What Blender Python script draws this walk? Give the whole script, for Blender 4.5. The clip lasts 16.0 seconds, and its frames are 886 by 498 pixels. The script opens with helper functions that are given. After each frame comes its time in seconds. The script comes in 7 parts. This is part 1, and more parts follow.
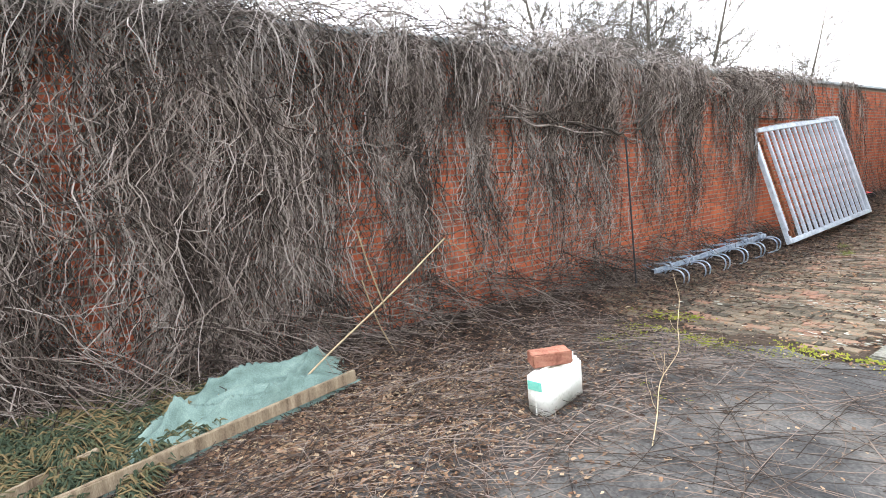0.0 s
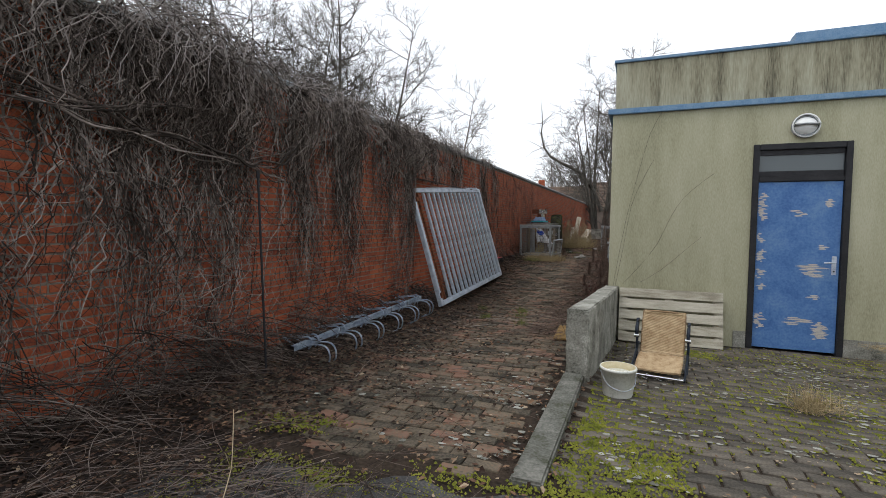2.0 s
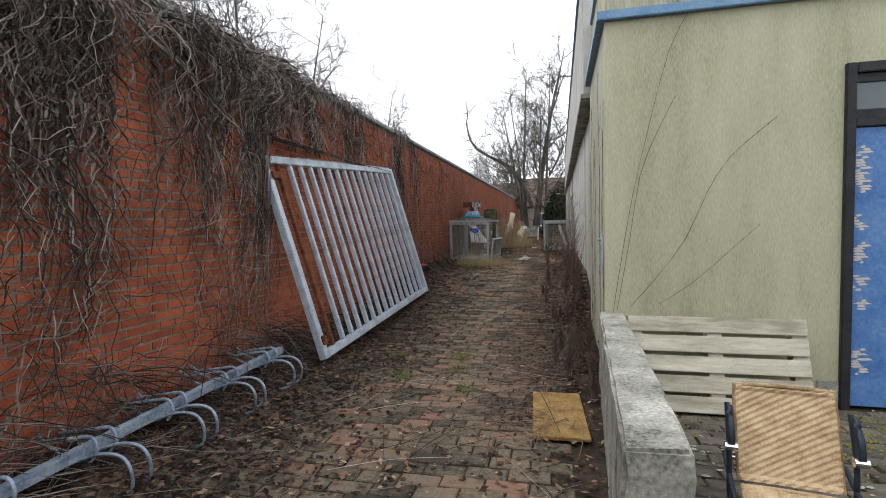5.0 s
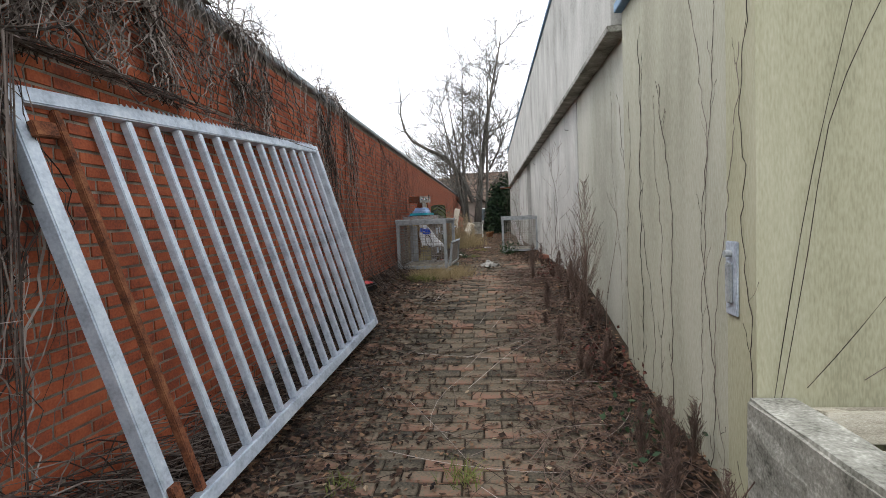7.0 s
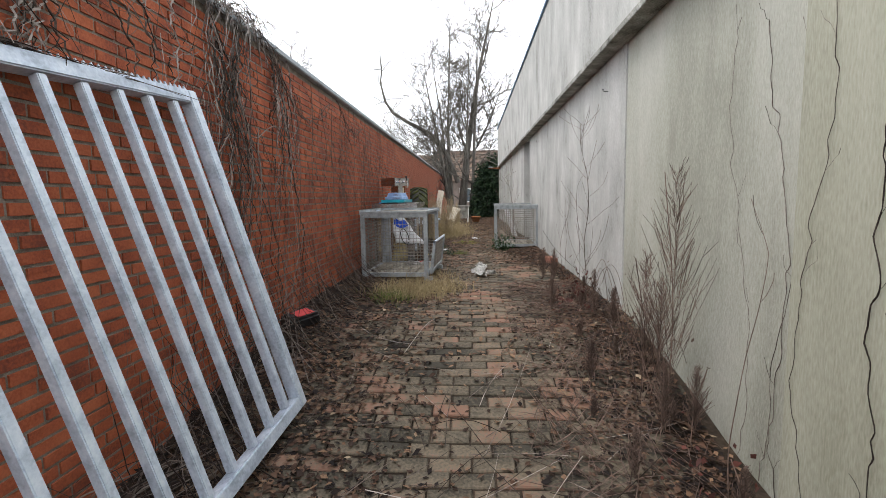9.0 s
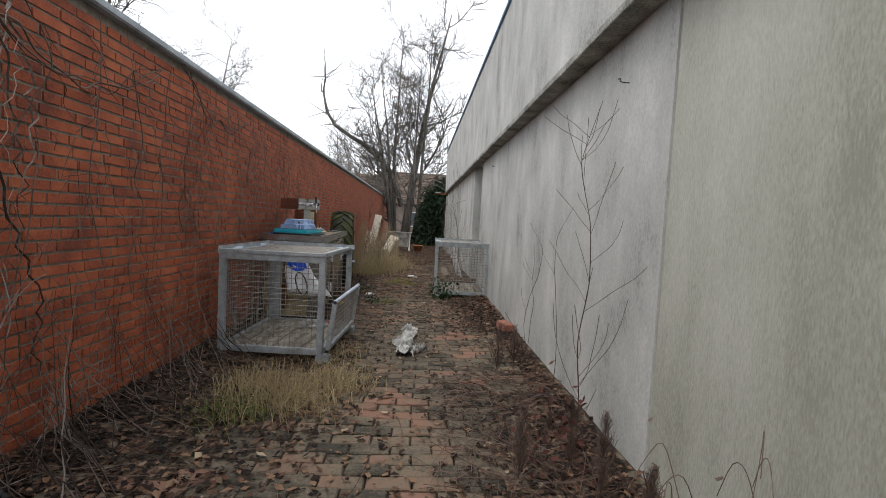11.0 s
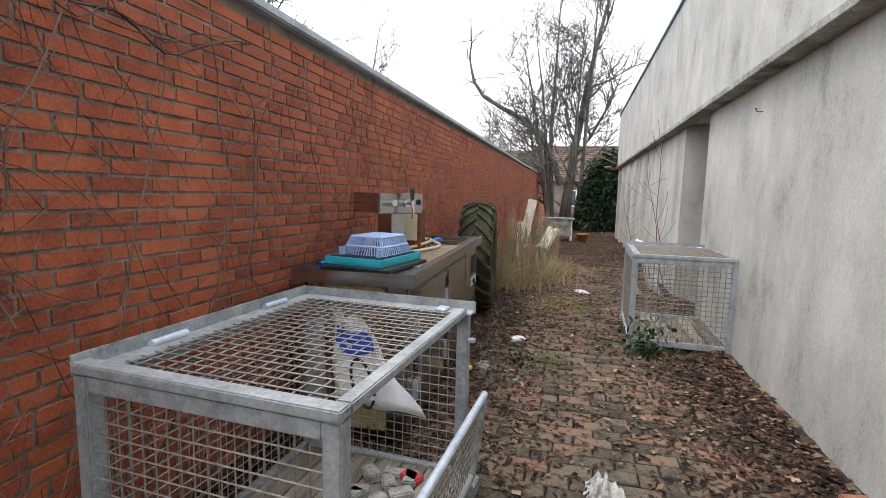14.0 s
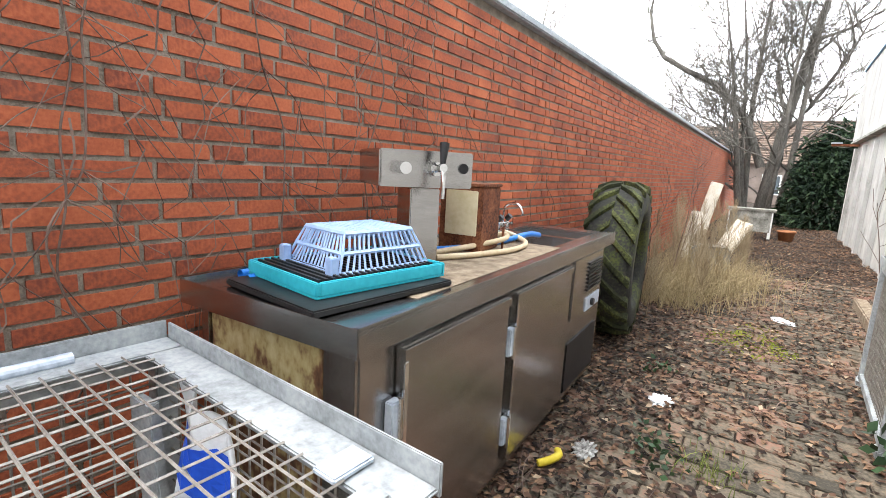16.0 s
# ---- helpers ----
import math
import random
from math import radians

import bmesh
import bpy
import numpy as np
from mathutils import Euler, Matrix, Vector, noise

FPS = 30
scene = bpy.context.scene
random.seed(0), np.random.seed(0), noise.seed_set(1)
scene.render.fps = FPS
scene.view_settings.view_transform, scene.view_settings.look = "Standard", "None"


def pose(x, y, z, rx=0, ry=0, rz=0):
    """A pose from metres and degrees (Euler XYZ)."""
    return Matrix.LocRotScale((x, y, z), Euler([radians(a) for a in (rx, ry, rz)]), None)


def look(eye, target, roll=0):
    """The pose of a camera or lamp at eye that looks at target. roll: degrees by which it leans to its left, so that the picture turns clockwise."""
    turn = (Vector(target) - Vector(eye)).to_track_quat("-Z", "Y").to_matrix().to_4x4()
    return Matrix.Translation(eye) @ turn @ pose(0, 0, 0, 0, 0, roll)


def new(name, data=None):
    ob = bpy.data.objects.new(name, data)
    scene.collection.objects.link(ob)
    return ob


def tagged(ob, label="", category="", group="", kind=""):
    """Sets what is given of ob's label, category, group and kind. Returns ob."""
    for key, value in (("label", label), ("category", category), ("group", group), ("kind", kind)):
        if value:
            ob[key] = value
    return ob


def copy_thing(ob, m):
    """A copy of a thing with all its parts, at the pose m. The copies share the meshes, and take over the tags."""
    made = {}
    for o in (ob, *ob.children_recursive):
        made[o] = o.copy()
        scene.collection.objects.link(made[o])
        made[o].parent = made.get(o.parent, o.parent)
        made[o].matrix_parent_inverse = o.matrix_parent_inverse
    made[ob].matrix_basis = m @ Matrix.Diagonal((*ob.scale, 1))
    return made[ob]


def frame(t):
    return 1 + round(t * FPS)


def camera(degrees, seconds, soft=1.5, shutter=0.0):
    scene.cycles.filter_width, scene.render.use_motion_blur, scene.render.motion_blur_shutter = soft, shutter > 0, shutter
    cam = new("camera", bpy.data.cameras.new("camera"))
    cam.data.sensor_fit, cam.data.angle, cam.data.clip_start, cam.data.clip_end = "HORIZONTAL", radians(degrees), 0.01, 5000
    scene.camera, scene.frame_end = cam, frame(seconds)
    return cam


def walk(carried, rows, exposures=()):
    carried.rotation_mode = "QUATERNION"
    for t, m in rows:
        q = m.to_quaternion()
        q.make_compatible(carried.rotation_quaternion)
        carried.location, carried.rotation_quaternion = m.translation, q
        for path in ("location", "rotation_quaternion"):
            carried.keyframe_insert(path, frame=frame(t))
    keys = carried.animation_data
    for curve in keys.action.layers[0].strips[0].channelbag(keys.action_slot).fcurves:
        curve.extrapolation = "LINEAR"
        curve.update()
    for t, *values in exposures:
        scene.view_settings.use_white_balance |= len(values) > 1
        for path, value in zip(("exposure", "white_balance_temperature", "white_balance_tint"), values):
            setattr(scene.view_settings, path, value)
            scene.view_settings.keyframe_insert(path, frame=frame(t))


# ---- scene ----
cam = camera(85.1, 16.0, soft=0.85)
PATH = [
    (0, (3.683, 0.820, 1.368), (2.110, 1.823, 1.136), -5.0),
    (0.5, (3.635, 1.165, 1.352), (2.272, 2.442, 1.136), -3.7),
    (1, (3.469, 1.518, 1.353), (2.352, 3.020, 1.176), -1.1),
    (1.5, (3.317, 1.925, 1.333), (2.443, 3.584, 1.206), -0.2),
    (2, (3.179, 2.381, 1.339), (2.471, 4.120, 1.239), 0.6),
    (2.5, (2.996, 2.831, 1.333), (2.393, 4.610, 1.237), 0.5),
    (3, (2.807, 3.297, 1.332), (2.310, 5.106, 1.214), 0.7),
    (3.2, (2.781, 3.501, 1.319), (2.287, 5.312, 1.205), 0.4),
    (5.3, (2.341, 5.535, 1.237), (1.927, 7.367, 1.152), -1.8),
    (5.5, (2.264, 5.734, 1.242), (1.893, 7.575, 1.162), -1.8),
    (6, (2.053, 6.250, 1.289), (1.758, 8.105, 1.210), -2.4),
    (6.5, (1.845, 6.749, 1.296), (1.600, 8.611, 1.222), -2.3),
    (7, (1.729, 7.281, 1.294), (1.547, 9.149, 1.181), -2.5),
    (7.5, (1.626, 7.791, 1.320), (1.462, 9.658, 1.172), -2.1),
    (8, (1.509, 8.306, 1.355), (1.343, 10.170, 1.176), -2.0),
    (8.2, (1.486, 8.501, 1.375), (1.329, 10.364, 1.174), -2.2),
    (10.3, (1.740, 10.615, 1.585), (1.748, 12.488, 1.420), 2.6),
    (10.5, (1.740, 10.828, 1.590), (1.774, 12.701, 1.448), 2.8),
    (11, (1.748, 11.322, 1.621), (1.846, 13.196, 1.511), 3.1),
    (11.5, (1.773, 11.808, 1.634), (1.843, 13.682, 1.507), 3.3),
    (12, (1.734, 12.296, 1.647), (1.735, 14.168, 1.480), 3.1),
    (12.5, (1.700, 12.790, 1.675), (1.618, 14.659, 1.484), 2.3),
    (13, (1.632, 13.268, 1.742), (1.409, 15.123, 1.535), 1.9),
    (13.5, (1.534, 13.746, 1.778), (1.182, 15.579, 1.551), 1.2),
    (14, (1.506, 14.219, 1.798), (1.018, 16.021, 1.580), 1.3),
    (14.5, (1.449, 14.653, 1.796), (0.808, 16.408, 1.584), 2.3),
    (15, (1.421, 15.070, 1.780), (0.648, 16.769, 1.561), 2.8),
    (15.5, (1.446, 15.450, 1.769), (0.523, 17.066, 1.509), 3.0),
    (16, (1.445, 15.742, 1.742), (0.406, 17.276, 1.421), 3.0),
]
EXPOSURES = [(0, 2.2), (0.4, 1.65), (0.8, 1.15), (1.2, 0.6), (1.6, 0.28), (3.0, 0.45), (5.5, 0.82), (6.5, 0.85), (7.5, 1.1), (8.0, 1.25), (10.5, 0.95), (11.0, 0.75), (11.5, 0.62), (12.0, 0.75), (12.5, 0.92), (13.5, 1.15), (14.5, 1.45), (15.0, 1.6), (15.5, 1.95), (16.0, 2.3)]
walk(cam, [(t, look(eye, target, roll)) for t, eye, target, roll in PATH], EXPOSURES)

# ---- world, sun, exposure ----
world = bpy.data.worlds.new("overcast_sky")
scene.world = world
world.use_nodes = True
wn = world.node_tree.nodes
wl = world.node_tree.links
sky = wn.new("ShaderNodeTexSky")
sky.sky_type = "NISHITA"
sky.sun_disc = False
sky.sun_elevation, sky.sun_rotation = radians(60), radians(239)
sky.air_density, sky.dust_density, sky.ozone_density = 1.0, 4.0, 1.0
cloud = wn.new("ShaderNodeMixRGB")
cloud.inputs["Fac"].default_value = 0.86
cloud.inputs["Color2"].default_value = (10.0, 10.4, 11.0, 1)
wl.new(sky.outputs[0], cloud.inputs["Color1"])
wl.new(cloud.outputs[0], wn["Background"].inputs[0])
wn["Background"].inputs[1].default_value = 0.105
sun = new("sun", bpy.data.lights.new("sun", "SUN"))
sun.data.energy, sun.data.angle, sun.data.color = 0.7, radians(30), (1.0, 0.97, 0.92)
sun.matrix_world = look((0, 0, 0), (0.42, 0.25, -0.87))


# ---- materials ----
def surface(name, colours, scale=6.0, fine=70.0, rough=0.85, metal=0.0, bump=0.25, stretch=(1, 1, 1), pieces=0.0, spec=0.3, mix=0.5):
    """A worn surface: two scales of noise choose between the colours; pieces: how far each piece differs from its neighbour."""
    m = bpy.data.materials.new(name)
    m.use_nodes = True
    n, l = m.node_tree.nodes, m.node_tree.links
    b = n["Principled BSDF"]
    tex = n.new("ShaderNodeTexCoord")
    mp = n.new("ShaderNodeMapping")
    mp.inputs["Scale"].default_value = stretch
    l.new(tex.outputs["Object"], mp.inputs["Vector"])
    big, small = n.new("ShaderNodeTexNoise"), n.new("ShaderNodeTexNoise")
    big.inputs["Scale"].default_value, small.inputs["Scale"].default_value = scale, fine
    big.inputs["Detail"].default_value, small.inputs["Detail"].default_value = 6, 4
    big.inputs["Roughness"].default_value = 0.65
    for t in (big, small):
        l.new(mp.outputs[0], t.inputs["Vector"])
    blend = n.new("ShaderNodeMath")
    blend.operation = "MULTIPLY_ADD"
    blend.inputs[1].default_value = mix
    l.new(small.outputs["Fac"], blend.inputs[0])
    shift = n.new("ShaderNodeMath")
    shift.operation = "MULTIPLY_ADD"
    shift.inputs[1].default_value = 1.0
    shift.inputs[2].default_value = -mix / 2
    l.new(big.outputs["Fac"], shift.inputs[0])
    l.new(shift.outputs[0], blend.inputs[2])
    value = blend.outputs[0]
    if pieces:
        geo, info, add, frac, off = n.new("ShaderNodeNewGeometry"), n.new("ShaderNodeObjectInfo"), n.new("ShaderNodeMath"), n.new("ShaderNodeMath"), n.new("ShaderNodeMath")
        l.new(geo.outputs["Random Per Island"], add.inputs[0])
        l.new(info.outputs["Random"], add.inputs[1])
        frac.operation = "FRACT"
        l.new(add.outputs[0], frac.inputs[0])
        off.operation = "MULTIPLY_ADD"
        off.inputs[1].default_value = pieces
        l.new(frac.outputs[0], off.inputs[0])
        less = n.new("ShaderNodeMath")
        less.operation = "SUBTRACT"
        less.inputs[1].default_value = pieces / 2
        l.new(value, less.inputs[0])
        l.new(less.outputs[0], off.inputs[2])
        value = off.outputs[0]
    ramp = n.new("ShaderNodeValToRGB")
    e = ramp.color_ramp.elements
    lo, hi = 0.3, 0.7
    for k, c in enumerate(colours):
        p = lo + (hi - lo) * k / max(1, len(colours) - 1)
        el = e[k] if k < 2 else e.new(p)
        el.position, el.color = p, (*c, 1)
    l.new(value, ramp.inputs[0])
    l.new(ramp.outputs[0], b.inputs["Base Color"])
    b.inputs["Roughness"].default_value, b.inputs["Metallic"].default_value = rough, metal
    b.inputs["Specular IOR Level"].default_value = spec
    if bump:
        bp = n.new("ShaderNodeBump")
        bp.inputs["Strength"].default_value, bp.inputs["Distance"].default_value = bump, 0.01
        l.new(blend.outputs[0], bp.inputs["Height"])
        l.new(bp.outputs[0], b.inputs["Normal"])
    return m


BRICK = surface("red_clinker_brick", [(0.17, 0.046, 0.028), (0.335, 0.084, 0.037), (0.45, 0.130, 0.057)], 4, 90, 0.8, bump=0.3, pieces=0.15)
MORTAR = surface("grey_mortar", [(0.13, 0.11, 0.088), (0.30, 0.265, 0.22)], 12, 160, 0.95, bump=0.6)
PAVER = surface("worn_paving_brick", [(0.045, 0.039, 0.029), (0.10, 0.083, 0.060), (0.155, 0.122, 0.086), (0.21, 0.115, 0.08)], 2, 60, 0.9, bump=0.5, pieces=0.34)
PATIO = surface("mossy_paving_stone", [(0.04, 0.036, 0.03), (0.085, 0.075, 0.062), (0.15, 0.13, 0.105)], 5, 60, 0.9, bump=0.5, pieces=0.25)
SOIL = surface("dark_soil_and_humus", [(0.012, 0.009, 0.006), (0.032, 0.022, 0.015), (0.065, 0.046, 0.031)], 2.2, 45, 1.0, bump=1.0)
SLAB = surface("dark_weathered_concrete", [(0.018, 0.018, 0.019), (0.05, 0.049, 0.049), (0.115, 0.108, 0.10)], 1.6, 70, 0.75, bump=0.35)
CONCRETE = surface("lichen_concrete", [(0.07, 0.07, 0.058), (0.20, 0.198, 0.17), (0.30, 0.295, 0.26), (0.48, 0.47, 0.42)], 4, 70, 0.9, bump=0.4)
RENDER = surface("yellowish_render", [(0.26, 0.253, 0.165), (0.385, 0.374, 0.255), (0.47, 0.458, 0.335)], 1.4, 120, 0.9, bump=0.25, stretch=(1, 1, 0.22))
RENDERSTREAK = surface("rain_streaked_render", [(0.11, 0.10, 0.07), (0.30, 0.285, 0.20), (0.42, 0.41, 0.31)], 7, 90, 0.9, bump=0.2, stretch=(1, 1, 0.10))
RENDERSIDE = surface("grey_yellow_render", [(0.28, 0.274, 0.205), (0.39, 0.384, 0.302), (0.475, 0.468, 0.385)], 1.4, 120, 0.9, bump=0.5, stretch=(1, 1, 0.22))
RENDER2 = surface("pale_grey_render", [(0.25, 0.248, 0.228), (0.385, 0.382, 0.358), (0.45, 0.446, 0.42), (0.54, 0.537, 0.51)], 2.2, 90, 0.9, bump=0.4, stretch=(1, 1, 0.55), mix=0.4)
RENDER3 = surface("grey_roughcast_render", [(0.29, 0.288, 0.235), (0.40, 0.398, 0.335), (0.49, 0.485, 0.425)], 1.5, 140, 0.95, bump=0.8, stretch=(1, 1, 0.3))
BLUEMETAL = surface("faded_blue_sheet", [(0.10, 0.20, 0.33), (0.20, 0.31, 0.43)], 6, 60, 0.5, metal=0.2, bump=0.1)
COPING = surface("grey_coping", [(0.22, 0.25, 0.27), (0.42, 0.46, 0.48)], 5, 80, 0.6, bump=0.2)
DOORBLUE = surface("flaking_blue_door_paint", [(0.05, 0.13, 0.34), (0.085, 0.195, 0.43), (0.14, 0.26, 0.47)], 3, 40, 0.5, bump=0.2)
FLAKE = surface("bare_primer", [(0.42, 0.40, 0.36), (0.62, 0.58, 0.52)], 30, 120, 0.8, stretch=(1, 1, 5))
BLACKFRAME = surface("black_door_frame", [(0.01, 0.011, 0.014), (0.03, 0.03, 0.034)], 8, 80, 0.5, bump=0.1)
GALV = surface("galvanised_steel", [(0.36, 0.41, 0.48), (0.52, 0.58, 0.66), (0.66, 0.71, 0.77)], 9, 70, 0.55, metal=0.35, bump=0.1)
DARKGALV = surface("dull_blue_grey_galvanised_steel", [(0.14, 0.18, 0.24), (0.28, 0.34, 0.42), (0.45, 0.51, 0.58)], 9, 70, 0.5, metal=0.4, bump=0.1)
GREYSTEEL = surface("grey_painted_steel", [(0.19, 0.205, 0.21), (0.30, 0.32, 0.33), (0.40, 0.42, 0.42)], 9, 80, 0.6, metal=0.15, bump=0.12)
WIRE = surface("galvanised_wire", [(0.17, 0.15, 0.13), (0.32, 0.30, 0.27)], 25, 120, 0.55, metal=0.3, bump=0)
RUST = surface("rust", [(0.05, 0.022, 0.014), (0.16, 0.055, 0.026), (0.26, 0.11, 0.05)], 14, 110, 0.95, bump=0.5)
STEEL = surface("dull_stainless_steel", [(0.36, 0.35, 0.34), (0.5, 0.49, 0.48)], 3, 60, 0.24, metal=1.0, bump=0.03, stretch=(1, 1, 6))
CHROME = surface("chrome", [(0.7, 0.7, 0.7), (0.78, 0.78, 0.78)], 5, 50, 0.12, metal=1.0, bump=0)
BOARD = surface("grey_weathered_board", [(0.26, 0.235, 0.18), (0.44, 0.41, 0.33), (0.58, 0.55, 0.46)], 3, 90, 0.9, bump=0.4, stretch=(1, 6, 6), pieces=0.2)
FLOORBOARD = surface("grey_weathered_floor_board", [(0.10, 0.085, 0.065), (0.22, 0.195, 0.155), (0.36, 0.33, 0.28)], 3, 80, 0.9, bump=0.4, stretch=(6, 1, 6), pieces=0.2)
OLDWOOD = surface("brown_weathered_plank", [(0.10, 0.07, 0.045), (0.21, 0.16, 0.11), (0.33, 0.27, 0.19)], 3, 70, 0.9, bump=0.4, stretch=(6, 6, 1))
STEM = surface("dry_vine_stem", [(0.035, 0.027, 0.022), (0.15, 0.12, 0.104), (0.36, 0.31, 0.28)], 2.5, 30, 0.9, bump=0.2, pieces=0.6)
ROTSTEM = surface("rotting_vine_stem", [(0.018, 0.012, 0.009), (0.055, 0.04, 0.032), (0.15, 0.115, 0.095)], 2.5, 30, 0.9, bump=0.2, pieces=0.6)
DARKSTEM = surface("dark_vine_stem", [(0.022, 0.015, 0.012), (0.07, 0.05, 0.042), (0.19, 0.155, 0.135)], 2.5, 30, 0.9, bump=0.2, pieces=0.6)
GREYSTEM = surface("weathered_grey_vine_stem", [(0.06, 0.05, 0.044), (0.17, 0.145, 0.132), (0.34, 0.305, 0.285)], 2.5, 30, 0.9, bump=0.2, pieces=0.6)
BARK = surface("grey_bark", [(0.055, 0.05, 0.042), (0.12, 0.11, 0.095), (0.19, 0.175, 0.15)], 5, 45, 0.95, bump=0.6, stretch=(1, 1, 0.3))
TWIG = surface("brown_twig", [(0.06, 0.04, 0.033), (0.19, 0.13, 0.105)], 5, 30, 0.9, bump=0, pieces=0.4)
PALETWIG = surface("pale_dry_stalk", [(0.24, 0.18, 0.11), (0.42, 0.34, 0.22)], 5, 30, 0.9, bump=0, pieces=0.4)
# dark dead leaf, darkened further to paint in the shade at wall feet
SHADELEAF = surface("shade_darkened_brown_leaf", [(0.010, 0.006, 0.005), (0.030, 0.017, 0.012), (0.095, 0.053, 0.034)], 3, 60, 0.9, bump=0.1, pieces=0.7, mix=0.2)
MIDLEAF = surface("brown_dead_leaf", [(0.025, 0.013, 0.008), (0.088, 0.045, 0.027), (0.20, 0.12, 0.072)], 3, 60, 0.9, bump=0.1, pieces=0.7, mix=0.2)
PALELEAF = surface("pale_dead_leaf", [(0.09, 0.052, 0.03), (0.19, 0.125, 0.078), (0.34, 0.26, 0.175)], 3, 60, 0.9, bump=0.1, pieces=0.6, mix=0.2)
STRAW = surface("dry_grass", [(0.25, 0.19, 0.10), (0.44, 0.35, 0.20)], 4, 30, 0.9, bump=0, pieces=0.5)
MOSS = surface("moss", [(0.075, 0.092, 0.012), (0.17, 0.185, 0.026), (0.27, 0.265, 0.045)], 9, 110, 1.0, bump=0.8)
LICHEN = surface("pale_lichen", [(0.12, 0.12, 0.10), (0.24, 0.24, 0.21), (0.36, 0.36, 0.32)], 9, 90, 0.95, bump=0.3, pieces=0.5)
REDLEAF = surface("withered_red_leaf", [(0.05, 0.018, 0.014), (0.12, 0.04, 0.03)], 4, 40, 0.8, bump=0, pieces=0.5)
IVY = surface("dark_green_leaf", [(0.015, 0.035, 0.014), (0.035, 0.07, 0.028)], 4, 40, 0.5, bump=0, pieces=0.5)
YEW = surface("dark_yew_needles", [(0.008, 0.018, 0.010), (0.02, 0.04, 0.02), (0.04, 0.07, 0.03)], 2, 30, 0.75, bump=0, pieces=0.5)
CONIFER = surface("cut_conifer_foliage", [(0.03, 0.045, 0.026), (0.065, 0.075, 0.038), (0.16, 0.115, 0.055)], 3, 40, 0.85, bump=0, pieces=0.6)
TARP = surface("faded_green_tarpaulin", [(0.07, 0.11, 0.10), (0.13, 0.195, 0.175), (0.20, 0.275, 0.245)], 5, 160, 0.7, bump=0.2)
WHITEPLASTIC = surface("dirty_white_plastic", [(0.55, 0.56, 0.50), (0.78, 0.79, 0.74), (0.84, 0.84, 0.80)], 7, 60, 0.5, bump=0.1)
GREENPRINT = surface("green_label", [(0.10, 0.42, 0.35), (0.2, 0.55, 0.45)], 8, 60, 0.6)
REDBRICK = surface("loose_red_brick", [(0.16, 0.06, 0.04), (0.26, 0.11, 0.075), (0.33, 0.16, 0.11)], 9, 80, 0.9, bump=0.4)
WICKER = surface("tan_wicker", [(0.20, 0.13, 0.07), (0.36, 0.25, 0.14), (0.48, 0.36, 0.22)], 12, 90, 0.75, bump=0.3, pieces=0.3)
DARKTUBE = surface("dark_blue_tube", [(0.012, 0.016, 0.026), (0.03, 0.04, 0.055)], 9, 60, 0.4, metal=0.3, bump=0.05)
OPAL = surface("opal_lamp_glass", [(0.72, 0.73, 0.72), (0.80, 0.81, 0.80)], 4, 40, 0.3, bump=0)
RUBBER = surface("mossy_black_rubber", [(0.012, 0.012, 0.011), (0.03, 0.03, 0.026), (0.085, 0.10, 0.025)], 3, 60, 0.8, bump=0.4)
MOSSRUBBER = surface("green_mossy_tread", [(0.008, 0.009, 0.006), (0.028, 0.032, 0.012), (0.11, 0.12, 0.035)], 4, 60, 0.9, bump=0.4)
TURQ = surface("turquoise_plastic", [(0.02, 0.33, 0.42), (0.04, 0.45, 0.54)], 6, 60, 0.4, bump=0.05)
PALEBLUE = surface("pale_blue_crate_plastic", [(0.24, 0.36, 0.60), (0.38, 0.50, 0.72)], 5, 50, 0.4, bump=0.05)
BLUEHOSE = surface("blue_hose", [(0.01, 0.12, 0.48), (0.03, 0.22, 0.62)], 6, 60, 0.4, bump=0.05)
BEIGEHOSE = surface("beige_hose", [(0.45, 0.34, 0.21), (0.60, 0.50, 0.34)], 6, 60, 0.5, bump=0.05)
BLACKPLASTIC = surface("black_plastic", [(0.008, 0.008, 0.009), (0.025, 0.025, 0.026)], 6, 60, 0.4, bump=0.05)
REDPLASTIC = surface("red_label", [(0.5, 0.04, 0.045), (0.62, 0.07, 0.07)], 6, 60, 0.5, bump=0.05)
BLUEPRINT = surface("blue_print", [(0.01, 0.06, 0.45), (0.02, 0.1, 0.6)], 8, 60, 0.5, bump=0)
SACKWHITE = surface("white_sack_plastic", [(0.62, 0.64, 0.66), (0.80, 0.81, 0.82)], 6, 60, 0.45, bump=0.3)
RAG = surface("dirty_white_rag", [(0.13, 0.125, 0.115), (0.32, 0.31, 0.29), (0.52, 0.51, 0.48)], 9, 90, 0.9, bump=0.5)
PEELPANEL = surface("peeling_yellow_panel", [(0.07, 0.035, 0.02), (0.16, 0.08, 0.04), (0.42, 0.33, 0.15), (0.52, 0.44, 0.24)], 5, 45, 0.85, bump=0.5, stretch=(1, 1, 0.6))
CREAM = surface("cream_enamel", [(0.55, 0.48, 0.30), (0.68, 0.62, 0.45)], 5, 50, 0.5, bump=0.05)
YELLOWPLATE = surface("yellow_brown_board", [(0.11, 0.065, 0.025), (0.23, 0.14, 0.045), (0.33, 0.21, 0.08)], 7, 60, 0.85, bump=0.3)
ROOFTILE = surface("brown_roof_tile", [(0.09, 0.065, 0.05), (0.17, 0.125, 0.10), (0.23, 0.17, 0.13)], 2, 30, 0.9, bump=0.4, pieces=0.3)
